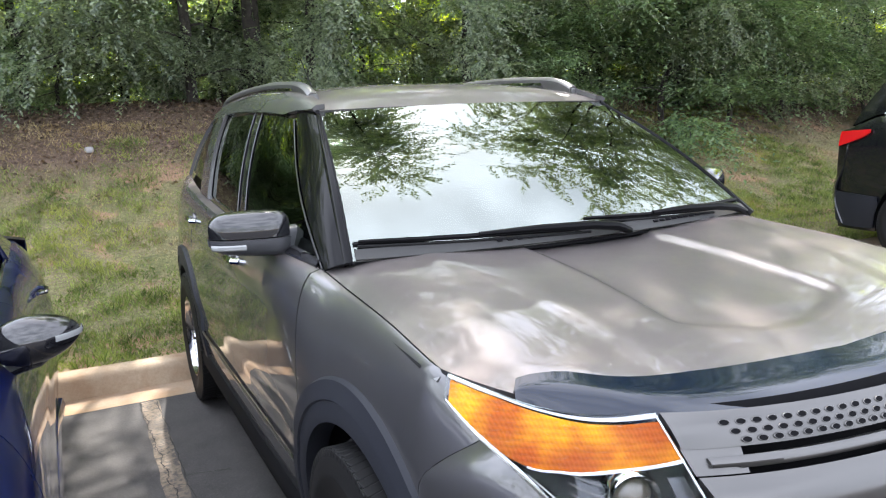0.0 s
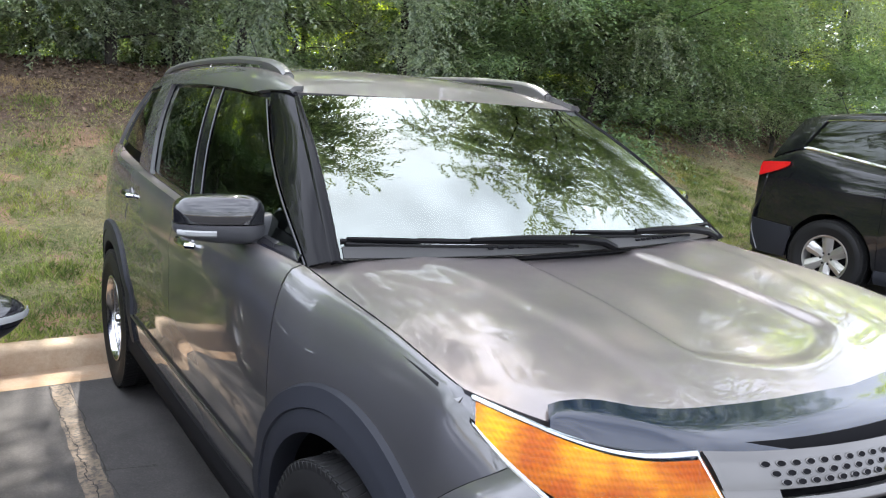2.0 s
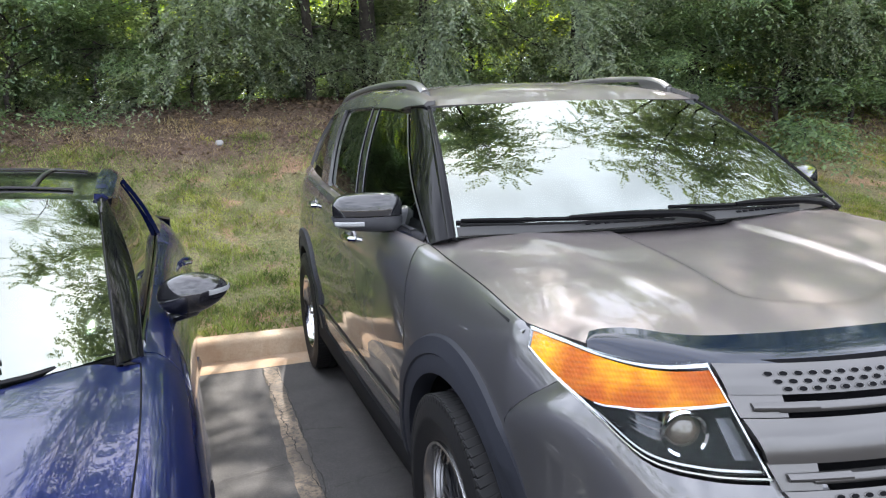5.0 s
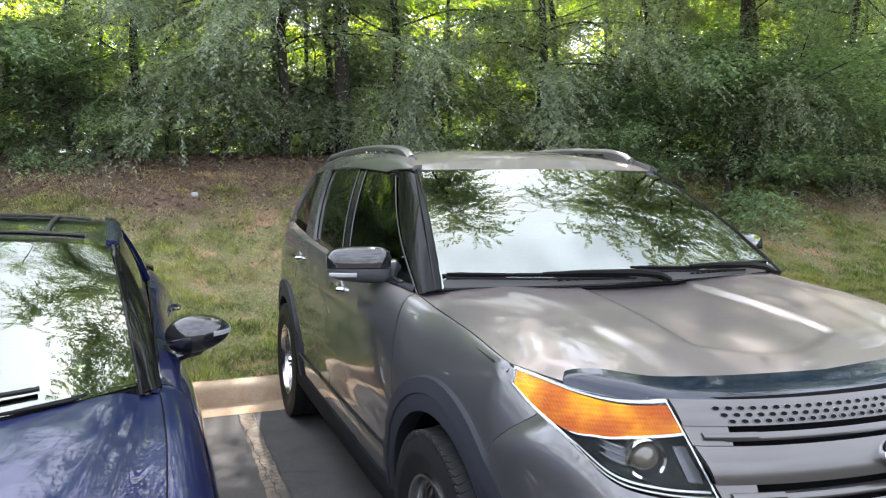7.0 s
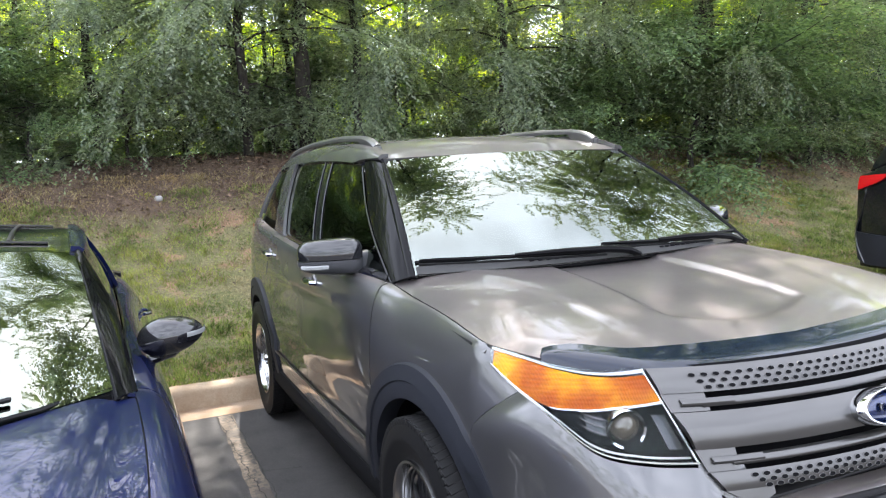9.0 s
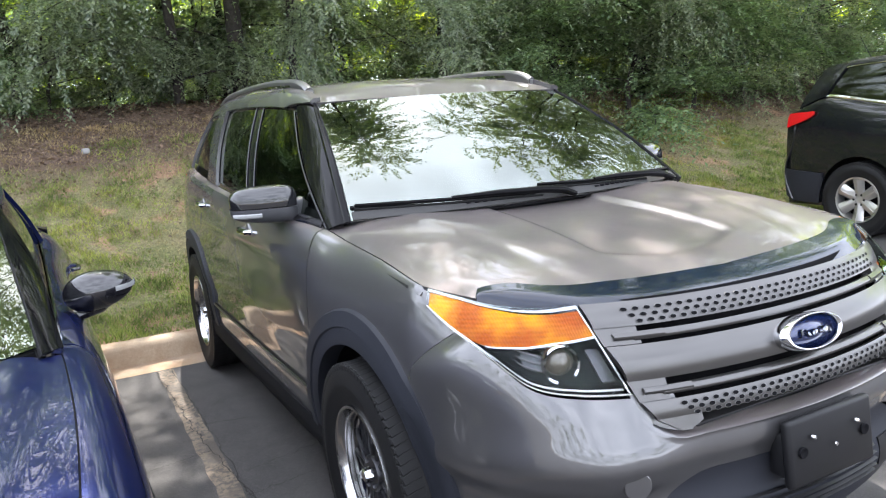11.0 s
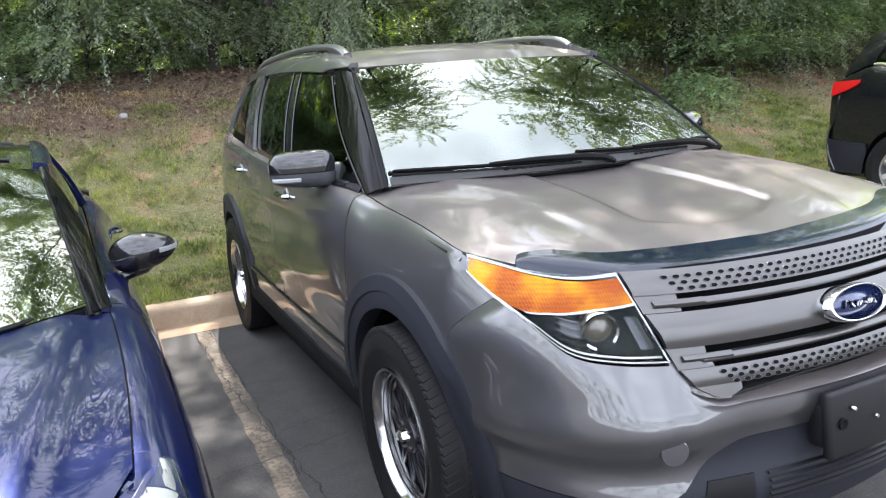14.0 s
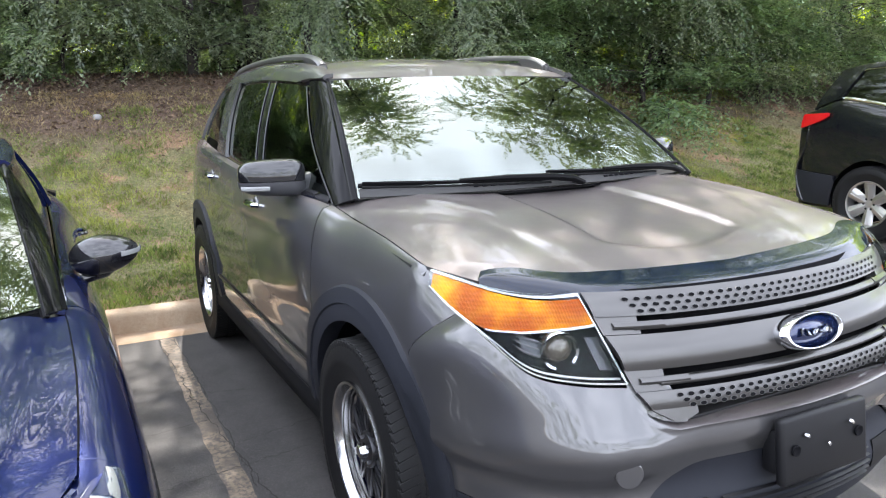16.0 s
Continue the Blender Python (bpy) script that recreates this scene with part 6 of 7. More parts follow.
for s in (-1, 1):
    # tail lamp wrapping the corner
    g = []
    for i in range(15):
        u = i / 14
        y = lerp(4.56, 4.93, u)
        z0, z1 = lerp(1.285, 1.145, u ** 0.7), lerp(1.315, 1.29, u)
        g.append([(s * (BLACK.side(y, lerp(z0, z1, j / 5)) + 0.012), y, lerp(z0, z1, j / 5)) for j in range(6)])
    shell("tail_lamp", g, RED_LENS, black_car, 0.02, "red tail lamp", flip=(s > 0))
    # grey bumper corner
    g = []
    for y in spread(4.44, 4.955, 16):
        lo = max(BLACK.low(y), 0.335 + 0.05 * max(0.0, (y - 4.8) / 0.155) ** 2)
        hi = max(lo + 0.005, 0.655 + 0.03 * (y - 4.44) / 0.5)
        g.append([(s * (BLACK.side(y, z) + 0.004 + 0.006 * math.sin(math.pi * q / 6)), y, z) for q, z in enumerate(spread(lo, hi, 6))])
    shell("lower_bumper", g, CLADDING, black_car, 0.02, "dark grey bumper corner", flip=(s > 0))
    # chrome window line: thick below, thin round the rear corner and above
    low = [(s * (BLACK.top(y)[0] + 0.012), y, BLACK.top(y)[1] + 0.012) for y in spread(1.60, 4.46, 36)]
    strip(low, 0.030, CHROME, "window_moulding", black_car, (s * 0.75, 0, 0.66))
    turn = []
    for yy, w in ((4.44, 0.01), (4.495, 0.05), (4.515, 0.14), (4.50, 0.30), (4.46, 0.55), (4.41, 0.78), (4.36, 0.88), (4.28, 0.90), (4.0, 0.90), (3.6, 0.90), (3.2, 0.90), (2.8, 0.90)):
        x, z = BLACK.upper(yy, w)
        turn.append((s * (x + 0.012), yy, z))
    turn = [tuple(poly(turn, k / 44)) for k in range(45)]
    strip(turn, 0.014, CHROME, "window_moulding", black_car, (s * 0.8, 0, 0.6))
    for hy, hz in ((2.42, 1.00), (3.40, 1.06)):
        x = BLACK.side(hy, hz)
        part("door_handle", tube([(s * (x + 0.002), hy - 0.10, hz), (s * (x + 0.036), hy - 0.06, hz), (s * (x + 0.040), hy, hz), (s * (x + 0.036), hy + 0.06, hz), (s * (x + 0.002), hy + 0.10, hz)], [0.010, 0.013, 0.014, 0.013, 0.010], 8), CHROME, black_car, "chrome door handle")
    m = door_mirror(black_car, pose(s * 1.06, 1.80, 1.20, 0, 0, s * 8), BLACK_PAINT, CLADDING, (0.22, 0.12, 0.16), s)
    m["label"] = "black door mirror"
part("antenna", tube([(0.0, 4.55, 1.83), (0.0, 4.70, 2.10)], [0.006, 0.002], 6), BLACK_PLASTIC, black_car)



# ---- woods ----
def leaf_material(name, dark, light, trans, rough=0.5, spec=0.3, clump=None):
    m = bpy.data.materials.new(name)
    m.use_nodes = True
    nt = m.node_tree
    b = nt.nodes["Principled BSDF"]
    b.inputs["Roughness"].default_value = rough
    b.inputs["Specular IOR Level"].default_value = spec
    geo = nt.nodes.new("ShaderNodeNewGeometry")
    r = nt.nodes.new("ShaderNodeValToRGB")
    r.color_ramp.elements[0].color, r.color_ramp.elements[1].color = (*dark, 1), (*light, 1)
    nt.links.new(geo.outputs["Random Per Island"], r.inputs["Fac"])
    tint = r.outputs["Color"]
    if clump:  # patches where the growth is of another colour
        for scale, lo, hi, amount in ((0.9, 0.50, 0.66, 0.80), (4.5, 0.47, 0.58, 0.85)):
            seen = node(m, "ShaderNodeMapRange", From_Min=lo, From_Max=hi, To_Max=amount)
            link(m, noise_of(m, scale, 4.0), seen.inputs["Value"])
            tint = mixed(m, seen.outputs["Result"], tint, clump[0] if scale < 1 else mixed(m, 1.0, tint, clump[1], "MULTIPLY"))
    nt.links.new(tint, b.inputs["Base Color"])
    t = nt.nodes.new("ShaderNodeBsdfTranslucent")
    mul = nt.nodes.new("ShaderNodeMix")
    mul.data_type, mul.blend_type = "RGBA", "MULTIPLY"
    mul.inputs[0].default_value = 1.0
    nt.links.new(tint, mul.inputs[6])
    mul.inputs[7].default_value = (1.9, 2.05, 0.95, 1)
    nt.links.new(mul.outputs[2], t.inputs["Color"])
    mix = nt.nodes.new("ShaderNodeMixShader")
    mix.inputs["Fac"].default_value = trans
    nt.links.new(b.outputs["BSDF"], mix.inputs[1])
    nt.links.new(t.outputs["BSDF"], mix.inputs[2])
    nt.links.new(mix.outputs["Shader"], nt.nodes["Material Output"].inputs["Surface"])
    return m


def bark_material():
    m = material("bark", (0.08, 0.06, 0.045), 0.9)
    n = noise_of(m, 14.0, 8.0, rough=0.7)
    base(m, ramp_of(m, n, [(0.3, (0.016, 0.013, 0.011)), (0.7, (0.062, 0.052, 0.043))]))
    bump(m, n, 0.9, 0.03)
    return m


BARK = bark_material()
LEAF_ELM = leaf_material("elm_leaves", (0.086, 0.112, 0.090), (0.250, 0.285, 0.220), 0.50, 0.45, 0.45)
LEAF_OAK = leaf_material("oak_leaves", (0.090, 0.114, 0.088), (0.250, 0.280, 0.208), 0.48, 0.36, 0.55)
LEAF_BUSH = leaf_material("bush_leaves", (0.070, 0.110, 0.068), (0.200, 0.268, 0.158), 0.45, 0.46, 0.42)
# far leaves: sunlight is put into the colour, much brighter and yellower
LEAF_FAR_SUNLIT = leaf_material("far_leaves_sunlit", (0.30, 0.36, 0.022), (0.52, 0.55, 0.05), 0.62, 0.6, 0.2)


def leaf_mesh(name, centre, along, normal, length, width, mat, parent):
    """Many folded leaves: four points each."""
    n = len(centre)
    along = along / np.linalg.norm(along, axis=1, keepdims=True)
    side = np.cross(along, normal)
    side /= np.maximum(np.linalg.norm(side, axis=1, keepdims=True), 1e-6)
    up = np.cross(side, along)
    L, Wd = length[:, None], width[:, None]
    v = np.empty((n, 4, 3))
    v[:, 0] = centre
    v[:, 1] = centre + along * L * 0.45 + side * Wd * 0.5 + up * Wd * 0.16
    v[:, 2] = centre + along * L - up * L * 0.10
    v[:, 3] = centre + along * L * 0.45 - side * Wd * 0.5 + up * Wd * 0.16
    me = bpy.data.meshes.new(name)
    me.vertices.add(4 * n)
    me.vertices.foreach_set("co", v.reshape(-1))
    me.loops.add(6 * n)
    me.polygons.add(2 * n)
    b = np.arange(n)[:, None] * 4
    me.loops.foreach_set("vertex_index", (b + np.array([[0, 1, 2, 0, 2, 3]])).reshape(-1))
    me.polygons.foreach_set("loop_start", np.arange(2 * n) * 3)
    me.materials.append(mat)
    me.update(calc_edges=True)
    ob = new(name, me)
    ob.parent = parent
    return ob


def branch_path(rg, start, way, length, droop, steps=7):
    pts = [np.array(start, float)]
    d = np.array(way, float)
    d /= np.linalg.norm(d)
    for _ in range(steps):
        d = d + rg.normal(0, 0.13, 3) + np.array((0, 0, -droop))
        d /= np.linalg.norm(d)
        pts.append(pts[-1] + d * length / steps)
    return pts


GROUPS = {"tree": "trees of the wood", "bush": "bushes at the wood's edge", "sapling": "saplings under the trees", "shrub": "shrubs in the clearing"}


def sprays_on(rg, anchors, ways, sprays, per_spray, leaf_len, droop, size_k, flat):
    """Leaves set in two rows along drooping twigs that lie in flat tiers; returns what leaf_mesh needs."""
    pick = rg.integers(0, len(anchors), sprays)
    c, al, no, ln = [], [], [], []
    for k in pick:
        w = ways[k] / np.linalg.norm(ways[k])
        d = w + rg.normal(0, 1, 3) * np.array((0.65, 0.65, flat))
        d[2] -= 0.15
        d /= np.linalg.norm(d)
        s = anchors[k] + rg.normal(0, 1, 3) * np.array((0.16, 0.16, 0.07))
        size = rg.uniform(0.55, 1.35) * size_k
        u = np.linspace(0.05, 1, per_spray)
        pts = s + np.outer(u * size, d) + np.outer(u * u * size, (0, 0, -droop * 1.6))
        tang = d + np.outer(u, (0, 0, -droop * 3.2))
        hor = np.cross(d, (0, 0, 1.0))
        hor /= max(np.linalg.norm(hor), 1e-5)
        sign = np.where(np.arange(per_spray) % 2 == 0, 1.0, -1.0)[:, None]
        c.append(pts)
        al.append(tang * 0.75 + hor * sign * 0.7 + rg.normal(0, 0.22, (per_spray, 3)))
        nn = np.cross(hor, d)
        nn = nn if nn[2] > 0 else -nn
        no.append(nn + rg.normal(0, 0.38, (per_spray, 3)))
        ln.append(rg.uniform(0.7, 1.2, per_spray) * leaf_len * (1 - 0.25 * u))
    return np.concatenate(c), np.concatenate(al), np.concatenate(no), np.concatenate(ln)


def tree(seed, height, spread_r, low, leaf_mat, leaf_len, sprays, per_spray, droop, label, name="tree", category="tree", trunk_r=0.085, flat=0.28, limb_k=3.2):
    """A tree: trunk, limbs, and a crown of drooping leafy sprays."""
    rg = np.random.default_rng(seed)
    t = thing(name, pose(0, 0, 0), label, category, GROUPS[category])
    top = [(0, 0, -0.3)]
    for k in range(1, 9):
        top.append((rg.normal(0, 0.05) * k * 0.5, rg.normal(0, 0.05) * k * 0.5, height * 0.93 * k / 8))
    part("trunk", tube(top, [trunk_r * (1 - 0.09 * k) for k in range(9)], 9), BARK, t)
    limbs = bmesh.new()
    anchors, ways = [], []
    n_limb = max(14, int(height * limb_k))
    for k in range(n_limb):
        f = lerp(low, 0.97, (k + rg.uniform(0, 1)) / n_limb)
        i = min(7, int(f * 8))
        p = lerp(np.array(top[i]), np.array(top[i + 1]), f * 8 - i)
        a = k * 2.4 + rg.normal(0, 0.4)
        reach = spread_r * (0.55 + 0.65 * math.sin(math.pi * min(1, 0.18 + 0.80 * f))) * rg.uniform(0.65, 1.1)
        path = branch_path(rg, p, (math.cos(a), math.sin(a), rg.uniform(0.1, 0.6)), reach, droop * 0.5)
        merge(limbs, tube([tuple(q) for q in path], [trunk_r * 0.20 * (1 - 0.125 * q) + 0.003 for q in range(8)], 5, False))
        for q in range(2, 8):
            anchors.append(path[q])
            ways.append(path[q] - path[q - 1])
    tagged(part("branchwork", limbs, BARK, t), kind="stuff")
    c, al, no, ln = sprays_on(rg, np.array(anchors), np.array(ways), sprays, per_spray, leaf_len, droop, 1.0 if height > 3 else 0.6, flat)
    leaf_mesh("crown", c, al, no, ln, ln * 0.44, leaf_mat, t)
    return t


def overhang_tree(seed, x, y, height, limb_ends, leaf_mat, leaf_len, per_limb, per_spray, twig_len, twig_from, label):
    """A tall edge tree with long limbs that reach out over the parking bays; limb_ends are (x, y, z) in the world."""
    rg = np.random.default_rng(seed)
    z0 = rise(x, y)
    t = thing("tree", pose(x, y, z0), label, "tree", GROUPS["tree"])
    top = [(rg.normal(0, 0.04) * k, rg.normal(0, 0.04) * k, lerp(-0.3, height, k / 8)) for k in range(9)]
    part("trunk", tube(top, [0.15 * (1 - 0.10 * k) for k in range(9)], 10), BARK, t)
    wood = bmesh.new()
    anchors, ways = [], []
    for ex, ey, ez in limb_ends:
        end = np.array((ex - x, ey - y, ez - z0))
        f = min(0.94, max(0.35, (end[2] - 0.22 * np.linalg.norm(end[:2])) / height))
        i = min(7, int(f * 8))
        start = lerp(np.array(top[i]), np.array(top[i + 1]), f * 8 - i)
        mid = (start + end) / 2 + np.array((0, 0, 0.10 * np.linalg.norm(end - start))) + rg.normal(0, 0.25, 3)
        path = [poly([start, mid, end], k / 12) + (rg.normal(0, 0.07, 3) if 0 < k < 12 else 0) for k in range(13)]
        merge(wood, tube([tuple(q) for q in path], [0.030 * (1 - 0.078 * k) + 0.003 for k in range(13)], 6, False))
        for k in range(twig_from, 13):
            for side in (-1, 1):
                d = path[k] - path[k - 1]
                d /= np.linalg.norm(d)
                w = d * 0.6 + np.cross(d, (0, 0, 1.0)) * side * rg.uniform(0.4, 1.0) + np.array((0, 0, rg.uniform(-0.1, 0.3)))
                twig = branch_path(rg, path[k], w, rg.uniform(0.4, 1.0) * twig_len, 0.10, 5)
                merge(wood, tube([tuple(q) for q in twig], [0.008, 0.007, 0.006, 0.005, 0.004, 0.003], 4, False))
                for q in range(1, 6):
                    anchors.append(twig[q])
                    ways.append(twig[q] - twig[q - 1])
    tagged(part("branchwork", wood, BARK, t), kind="stuff")
    c, al, no, ln = sprays_on(rg, np.array(anchors), np.array(ways), per_limb * len(limb_ends), per_spray, leaf_len, 0.16, 0.55, 0.35)
    leaf_mesh("crown", c, al, no, ln, ln * 0.46, leaf_mat, t)
    return t


def plant(src, x, y, turn, scale, sink=0.0, label=""):
    m = pose(x, y, rise(x, y) - sink, 0, 0, turn)
    o = copy_thing(src, m)
    o.scale = (scale, scale, scale)
    if label:
        o["label"] = label
    return o


def place_first(src, x, y, turn, scale):
    src.matrix_world = pose(x, y, rise(x, y), 0, 0, turn)
    src.scale = (scale, scale, scale)


rw = random.Random(11)
elm_a = tree(1, 8.0, 2.5, 0.03, LEAF_ELM, 0.084, 2500, 26, 0.15, "leafy edge tree with drooping branches on the slope")
elm_b = tree(2, 8.6, 2.6, 0.03, LEAF_ELM, 0.082, 2500, 26, 0.14, "leafy edge tree with drooping branches on the slope")
oak_a = tree(3, 8.6, 2.7, 0.02, LEAF_OAK, 0.074, 2500, 24, 0.14, "grey-green oak with small leaves at the wood's edge", flat=0.45)
bush = tree(5, 1.7, 1.35, 0.02, LEAF_BUSH, 0.075, 1500, 11, 0.06, "low broad-leaved bush at the foot of the wood", "bush", "bush", 0.035, flat=0.12)
sapling = tree(6, 2.4, 1.1, 0.05, LEAF_ELM, 0.08, 420, 14, 0.18, "young leafy sapling under the trees", "sapling", "sapling", 0.03)
pole_tree = tree(10, 11.0, 2.4, 0.42, LEAF_ELM, 0.10, 900, 16, 0.2, "slender tree with a bare lower trunk inside the wood", trunk_r=0.045)
lot_tree = tree(4, 14.0, 4.2, 0.12, LEAF_OAK, 0.26, 620, 12, 0.12, "leafy tree at the far side of the lot", limb_k=2.0)
WOOD_EDGE = [(-16, 11.5), (-6, 11.2), (0, 10.9), (4, 10.1), (8, 9.3), (12, 8.6), (18, 8.0)]
firsts = {}


def put(src, x, dy, scale):
    y = curve_at(WOOD_EDGE, x) + dy
    if src.name not in firsts:
        firsts[src.name] = True
        place_first(src, x, y, rw.uniform(0, 360), scale)
    else:
        plant(src, x, y, rw.uniform(0, 360), scale)


for k, x in enumerate((-10.4, -8.2, -6.0, -4.1, -2.0, 0.2, 2.1, 4.4, 6.4, 8.6, 10.6, 12.8, 15.2, 17.5)):
    put((oak_a if x > 5 or x < -7 else (elm_a, elm_b)[k % 2]), x, rw.uniform(0.2, 0.9), rw.uniform(0.85, 1.02) * (0.86 if -9 < x < -1 else 1.0))
for k, x in enumerate((-3.1, 1.2, 5.5, 7.6, 9.6, 11.8)):
    put(oak_a if x > 5 else (elm_b, elm_a)[k % 2], x, rw.uniform(1.3, 1.9), rw.uniform(0.72, 0.85))
for k, x in enumerate((-8.8, -5.6, -2.6, 0.9, 3.6, 7.0, 9.8, 13.4, 17.0)):
    put((oak_a, pole_tree)[k % 2] if x > 6 else pole_tree, x, rw.uniform(2.0, 3.2), rw.uniform(0.85, 1.0))
for x, dy, sc in ((-7.2, -0.3, 1.25), (-5.4, -0.5, 1.4), (-4.0, -0.35, 1.15), (-2.9, -0.2, 0.75), (6.2, -0.3, 1.25), (7.3, -0.6, 1.5), (8.6, -0.5, 1.4), (9.8, -0.3, 1.2), (5.2, -0.1, 0.9), (11.5, -0.4, 1.2), (13.6, -0.4, 1.2)):
    put(bush, x, dy, sc)
for x, dy, sc in ((-7.6, 0.6, 1.0), (-1.6, 0.7, 1.0), (0.8, 1.1, 0.9), (2.9, 0.9, 1.0), (4.6, 0.7, 1.0), (10.6, 0.2, 1.0), (-0.6, 1.6, 1.1), (12.4, 0.2, 1.1)):
    put(sapling, x, dy, sc)
undergrowth = tree(12, 1.9, 1.4, 0.02, LEAF_BUSH, 0.13, 420, 10, 0.08, "shaded undergrowth bush inside the wood", "bush", "bush", 0.03, flat=0.3)
for k in range(26):
    put(undergrowth, -7.0 + (k % 17) * 1.25 + rw.uniform(-0.3, 0.3), rw.uniform(1.2, 2.6) if k < 17 else rw.uniform(3.6, 5.6), rw.uniform(0.7, 1.0))
# two more close the thin places at the wood's edge
for x, dy, turn, sc in ((-7.0, 1.7, 150, 0.90), (0.4, 2.2, 200, 0.92)):
    plant(elm_b, x, curve_at(WOOD_EDGE, x) + dy, turn, sc)
# two taller trees whose limbs hang over the bays
overhang_tree(31, 8.2, 9.6, 10.5, [(3.1, 4.4, 6.9), (3.6, 2.9, 6.6), (4.2, 2.2, 6.4), (5.3, 2.7, 6.7), (4.6, 4.2, 7.4), (6.4, 3.4, 7.0), (7.6, 2.8, 7.2), (6.0, 5.6, 7.8), (8.8, 4.2, 7.4), (10.2, 4.0, 7.6), (7.8, 5.6, 8.6), (11.0, 5.6, 8.2)], LEAF_OAK, 0.105, 330, 14, 0.9, 5, "tall spreading oak whose limbs overhang the parking bays")
# the ends above z = 8 are unseen limbs, added to shade the hoods
overhang_tree(32, 1.2, 11.2, 9.5, [(0.95, 5.4, 7.2), (1.1, 4.2, 6.9), (1.05, 3.2, 6.7), (-0.7, 5.9, 7.3), (-1.9, 6.8, 7.6), (1.6, 6.0, 9.2), (0.3, 5.3, 8.8), (1.9, 6.6, 9.8), (-0.2, 5.1, 8.3)], LEAF_OAK, 0.105, 170, 14, 0.55, 8, "tall edge tree with a long limb over the bays and unseen upper limbs added for shade")
# trees round the rest of the lot, far off
for k in range(26):
    a = radians(-75 - 210 * k / 25)
    r = 55 + rw.uniform(-4, 8)
    m = pose(r * math.cos(a), r * math.sin(a) * 0.9, -0.05, 0, 0, rw.uniform(0, 360))
    if k == 0:
        lot_tree.matrix_world = m
    else:
        copy_thing(lot_tree, m)
# shrubs and trees in the clearing behind the wood; their leaf colour carries the sunlight
clear_bush = tree(7, 3.2, 2.0, 0.03, LEAF_FAR_SUNLIT, 0.19, 500, 9, 0.1, "shrub in the clearing, sunlight put into its yellow-green colour", "shrub", "shrub", 0.04)
far_tree = tree(8, 9.5, 3.6, 0.03, LEAF_FAR_SUNLIT, 0.30, 900, 11, 0.1, "tree beyond the clearing, sunlight put into its yellow-green colour", trunk_r=0.14)
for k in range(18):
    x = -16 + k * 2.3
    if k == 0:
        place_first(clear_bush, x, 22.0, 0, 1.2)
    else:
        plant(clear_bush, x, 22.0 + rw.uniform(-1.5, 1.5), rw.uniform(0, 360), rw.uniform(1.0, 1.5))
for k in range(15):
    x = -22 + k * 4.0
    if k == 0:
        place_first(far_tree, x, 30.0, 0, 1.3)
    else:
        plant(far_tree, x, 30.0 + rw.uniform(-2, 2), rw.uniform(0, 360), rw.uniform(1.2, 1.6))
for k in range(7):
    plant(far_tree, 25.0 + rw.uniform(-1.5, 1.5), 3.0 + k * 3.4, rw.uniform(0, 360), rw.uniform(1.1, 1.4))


# ---- grass and litter ----
def grass_blades(name, n, region, mat, label, seed, height, keep):
    rg = np.random.default_rng(seed)
    x0, x1, y0, y1 = region
    x, y = rg.uniform(x0, x1, n), rg.uniform(y0, y1, n)
    ok = np.array([keep(a, b, rg) for a, b in zip(x, y)])
    x, y = x[ok], y[ok]
    z = np.array([rise(a, b) for a, b in zip(x, y)])
    n = len(x)
    c = np.stack([x, y, z - 0.005], 1)
    al = rg.normal(0, 0.55, (n, 3))
    al[:, 2] = rg.uniform(0.4, 1.2, n)
    no = rg.normal(0, 1, (n, 3))
    tuft = np.array([0.9 + 1.3 * noise.noise((a * 3.1, b * 3.1, 2.0)) for a, b in zip(x, y)])
    h = height * rg.uniform(0.5, 1.3, n) * np.clip(tuft, 0.35, 1.7)
    ob = leaf_mesh(name, c, al, no, h, np.full(n, 0.0065) * rg.uniform(0.7, 1.6, n), mat, None)
    return tagged(ob, label, "grass", kind="stuff")


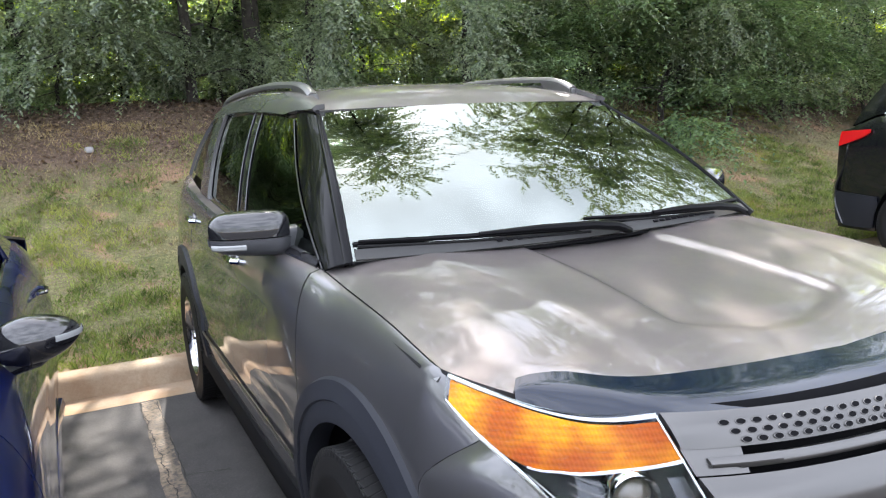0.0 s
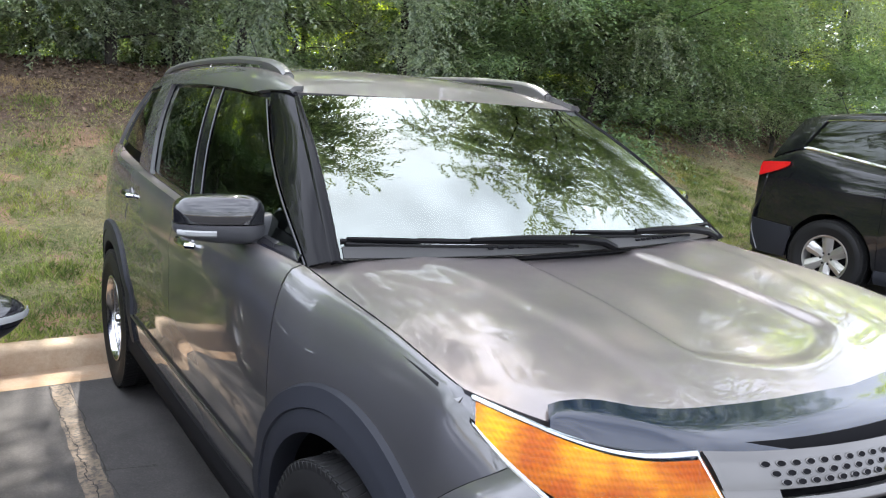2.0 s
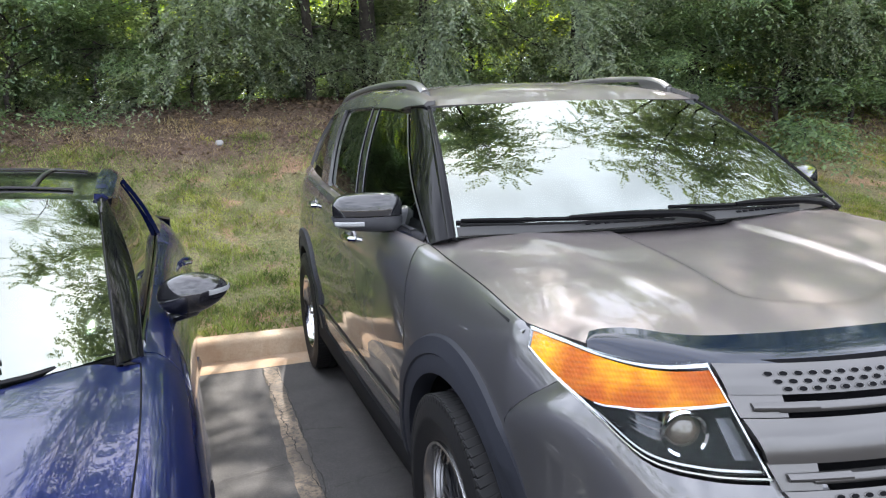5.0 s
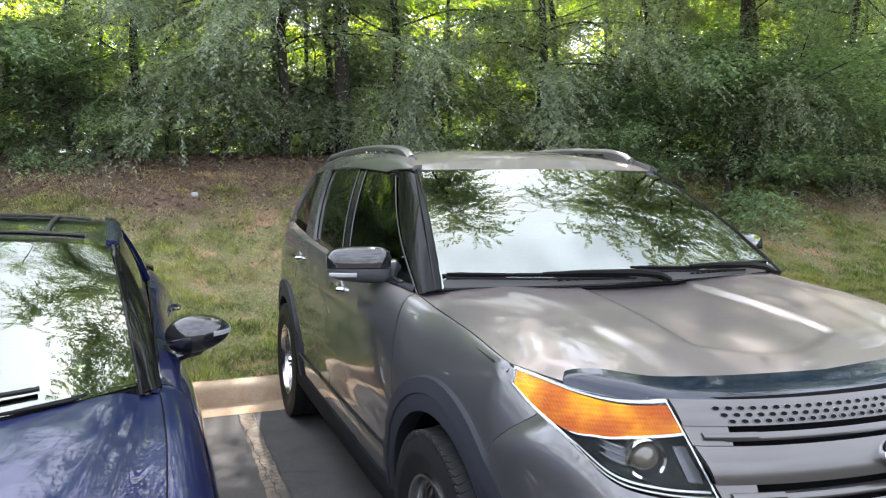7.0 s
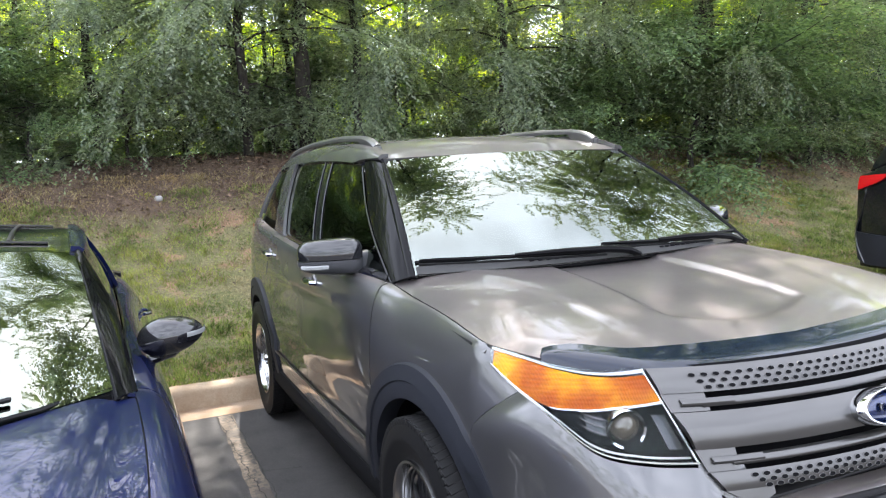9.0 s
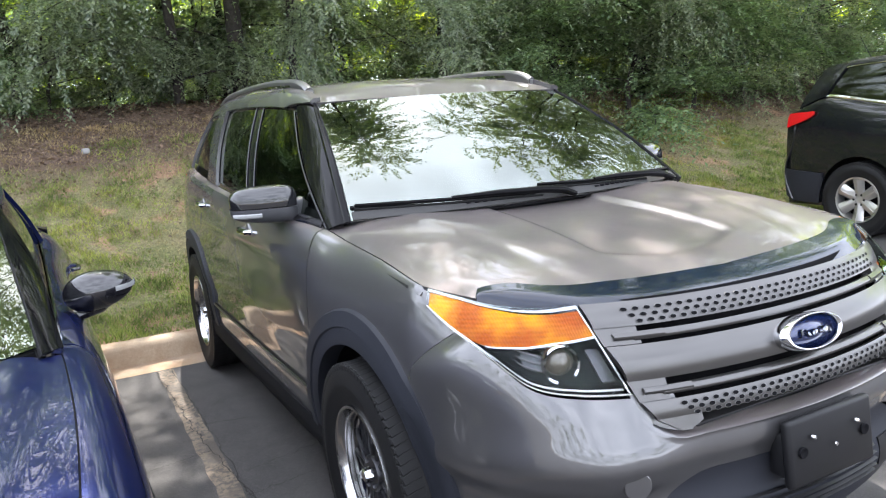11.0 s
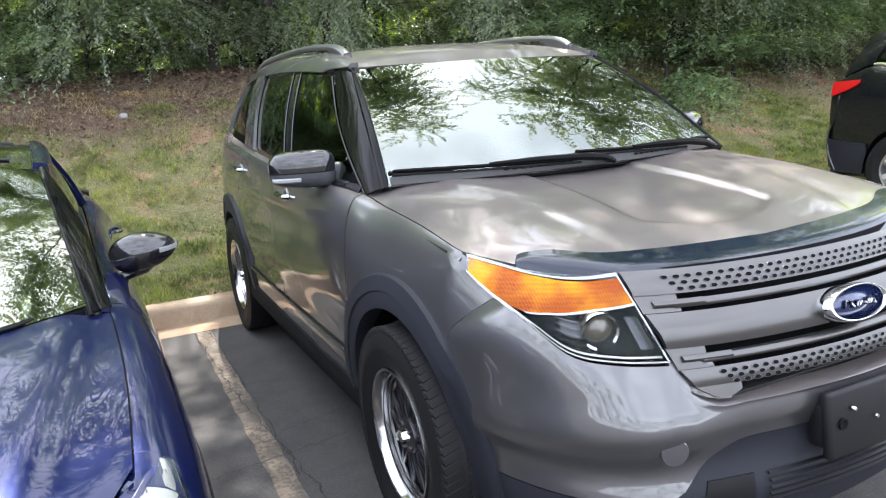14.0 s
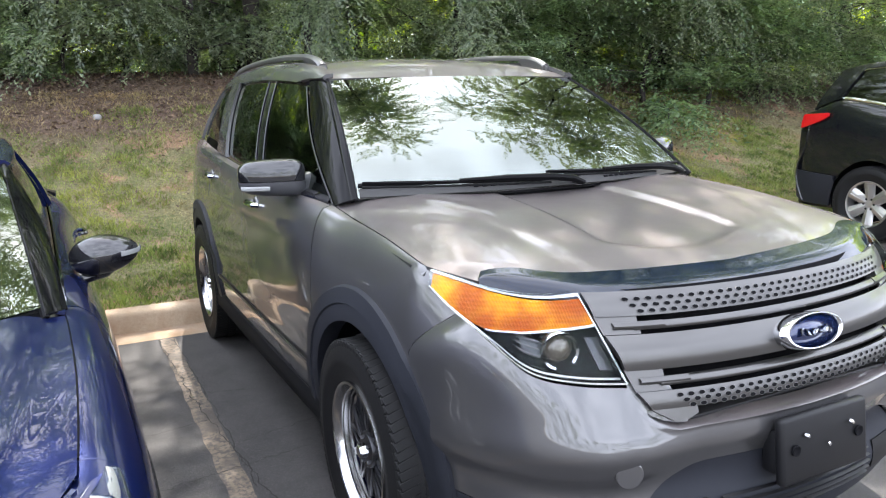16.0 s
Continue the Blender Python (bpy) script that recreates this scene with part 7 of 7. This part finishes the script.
GRASS_A = leaf_material("grass_green", (0.098, 0.145, 0.038), (0.290, 0.315, 0.115), 0.35, clump=((0.34, 0.33, 0.085), (0.40, 0.48, 0.40)))
GRASS_B = leaf_material("grass_dry", (0.22, 0.18, 0.095), (0.42, 0.35, 0.21), 0.2, clump=((0.36, 0.25, 0.15), (0.50, 0.48, 0.45)))
LITTER = leaf_material("dead_leaves", (0.040, 0.024, 0.017), (0.26, 0.172, 0.120), 0.05)


def green_here(a, b, rg):
    d = b - KERB_Y
    p = 0.86 - 0.14 * max(0, d - 1.2)
    p += 1.3 * noise.noise((a * 0.8, b * 0.9, 3.0)) + 0.6 * noise.noise((a * 2.6, b * 2.6, 5.0))
    return rg.uniform() < p


def dry_here(a, b, rg):
    d = b - KERB_Y
    p = 0.12 + 0.11 * d + 0.9 * noise.noise((a * 0.9, b * 0.9, 8.0))
    return d > 0.5 and rg.uniform() < p and not (d > 5.6)


grass_blades("grass", 260000, (-8, 9.5, KERB_Y + 0.18, 9.2), GRASS_A, "short green grass on the slope above the kerb", 21, 0.065, green_here)
grass_blades("dry_grass", 130000, (-8, 9.5, KERB_Y + 0.3, 9.8), GRASS_B, "straw-coloured dry grass on the slope", 22, 0.055, dry_here)
rg = np.random.default_rng(23)
n = 60000
lx, ly = rg.uniform(-9, 12, n), rg.uniform(6.6, 12.5, n)
ok = rg.uniform(0, 1, n) < np.clip((ly - 7.2) / 1.8 + 0.25 * np.sin(lx * 1.3), 0.02, 1)
lx, ly = lx[ok], ly[ok]
n = len(lx)
lz = np.array([rise(a, b) for a, b in zip(lx, ly)]) + rg.uniform(0.0, 0.02, n)
al = rg.normal(0, 1, (n, 3))
al[:, 2] *= 0.25
no = np.stack([rg.normal(0, 0.35, n), rg.normal(0, 0.35, n), np.ones(n)], 1)
ln = rg.uniform(0.03, 0.07, n)
tagged(leaf_mesh("leaf_litter", np.stack([lx, ly, lz], 1), al, no, ln, ln * 0.55, LITTER, None), "brown fallen leaves under the trees", "leaf litter", kind="stuff")
st = part("stone", box((0.10, 0.08, 0.075), (0, 0, 0.025), 0.03, 3), plastic("pale_stone", (0.26, 0.255, 0.25), 0.9, 0.3), None)
st.location = (-1.32, 8.97, rise(-1.32, 8.97))
tagged(st, "pale stone lying in the leaf litter", "stone")
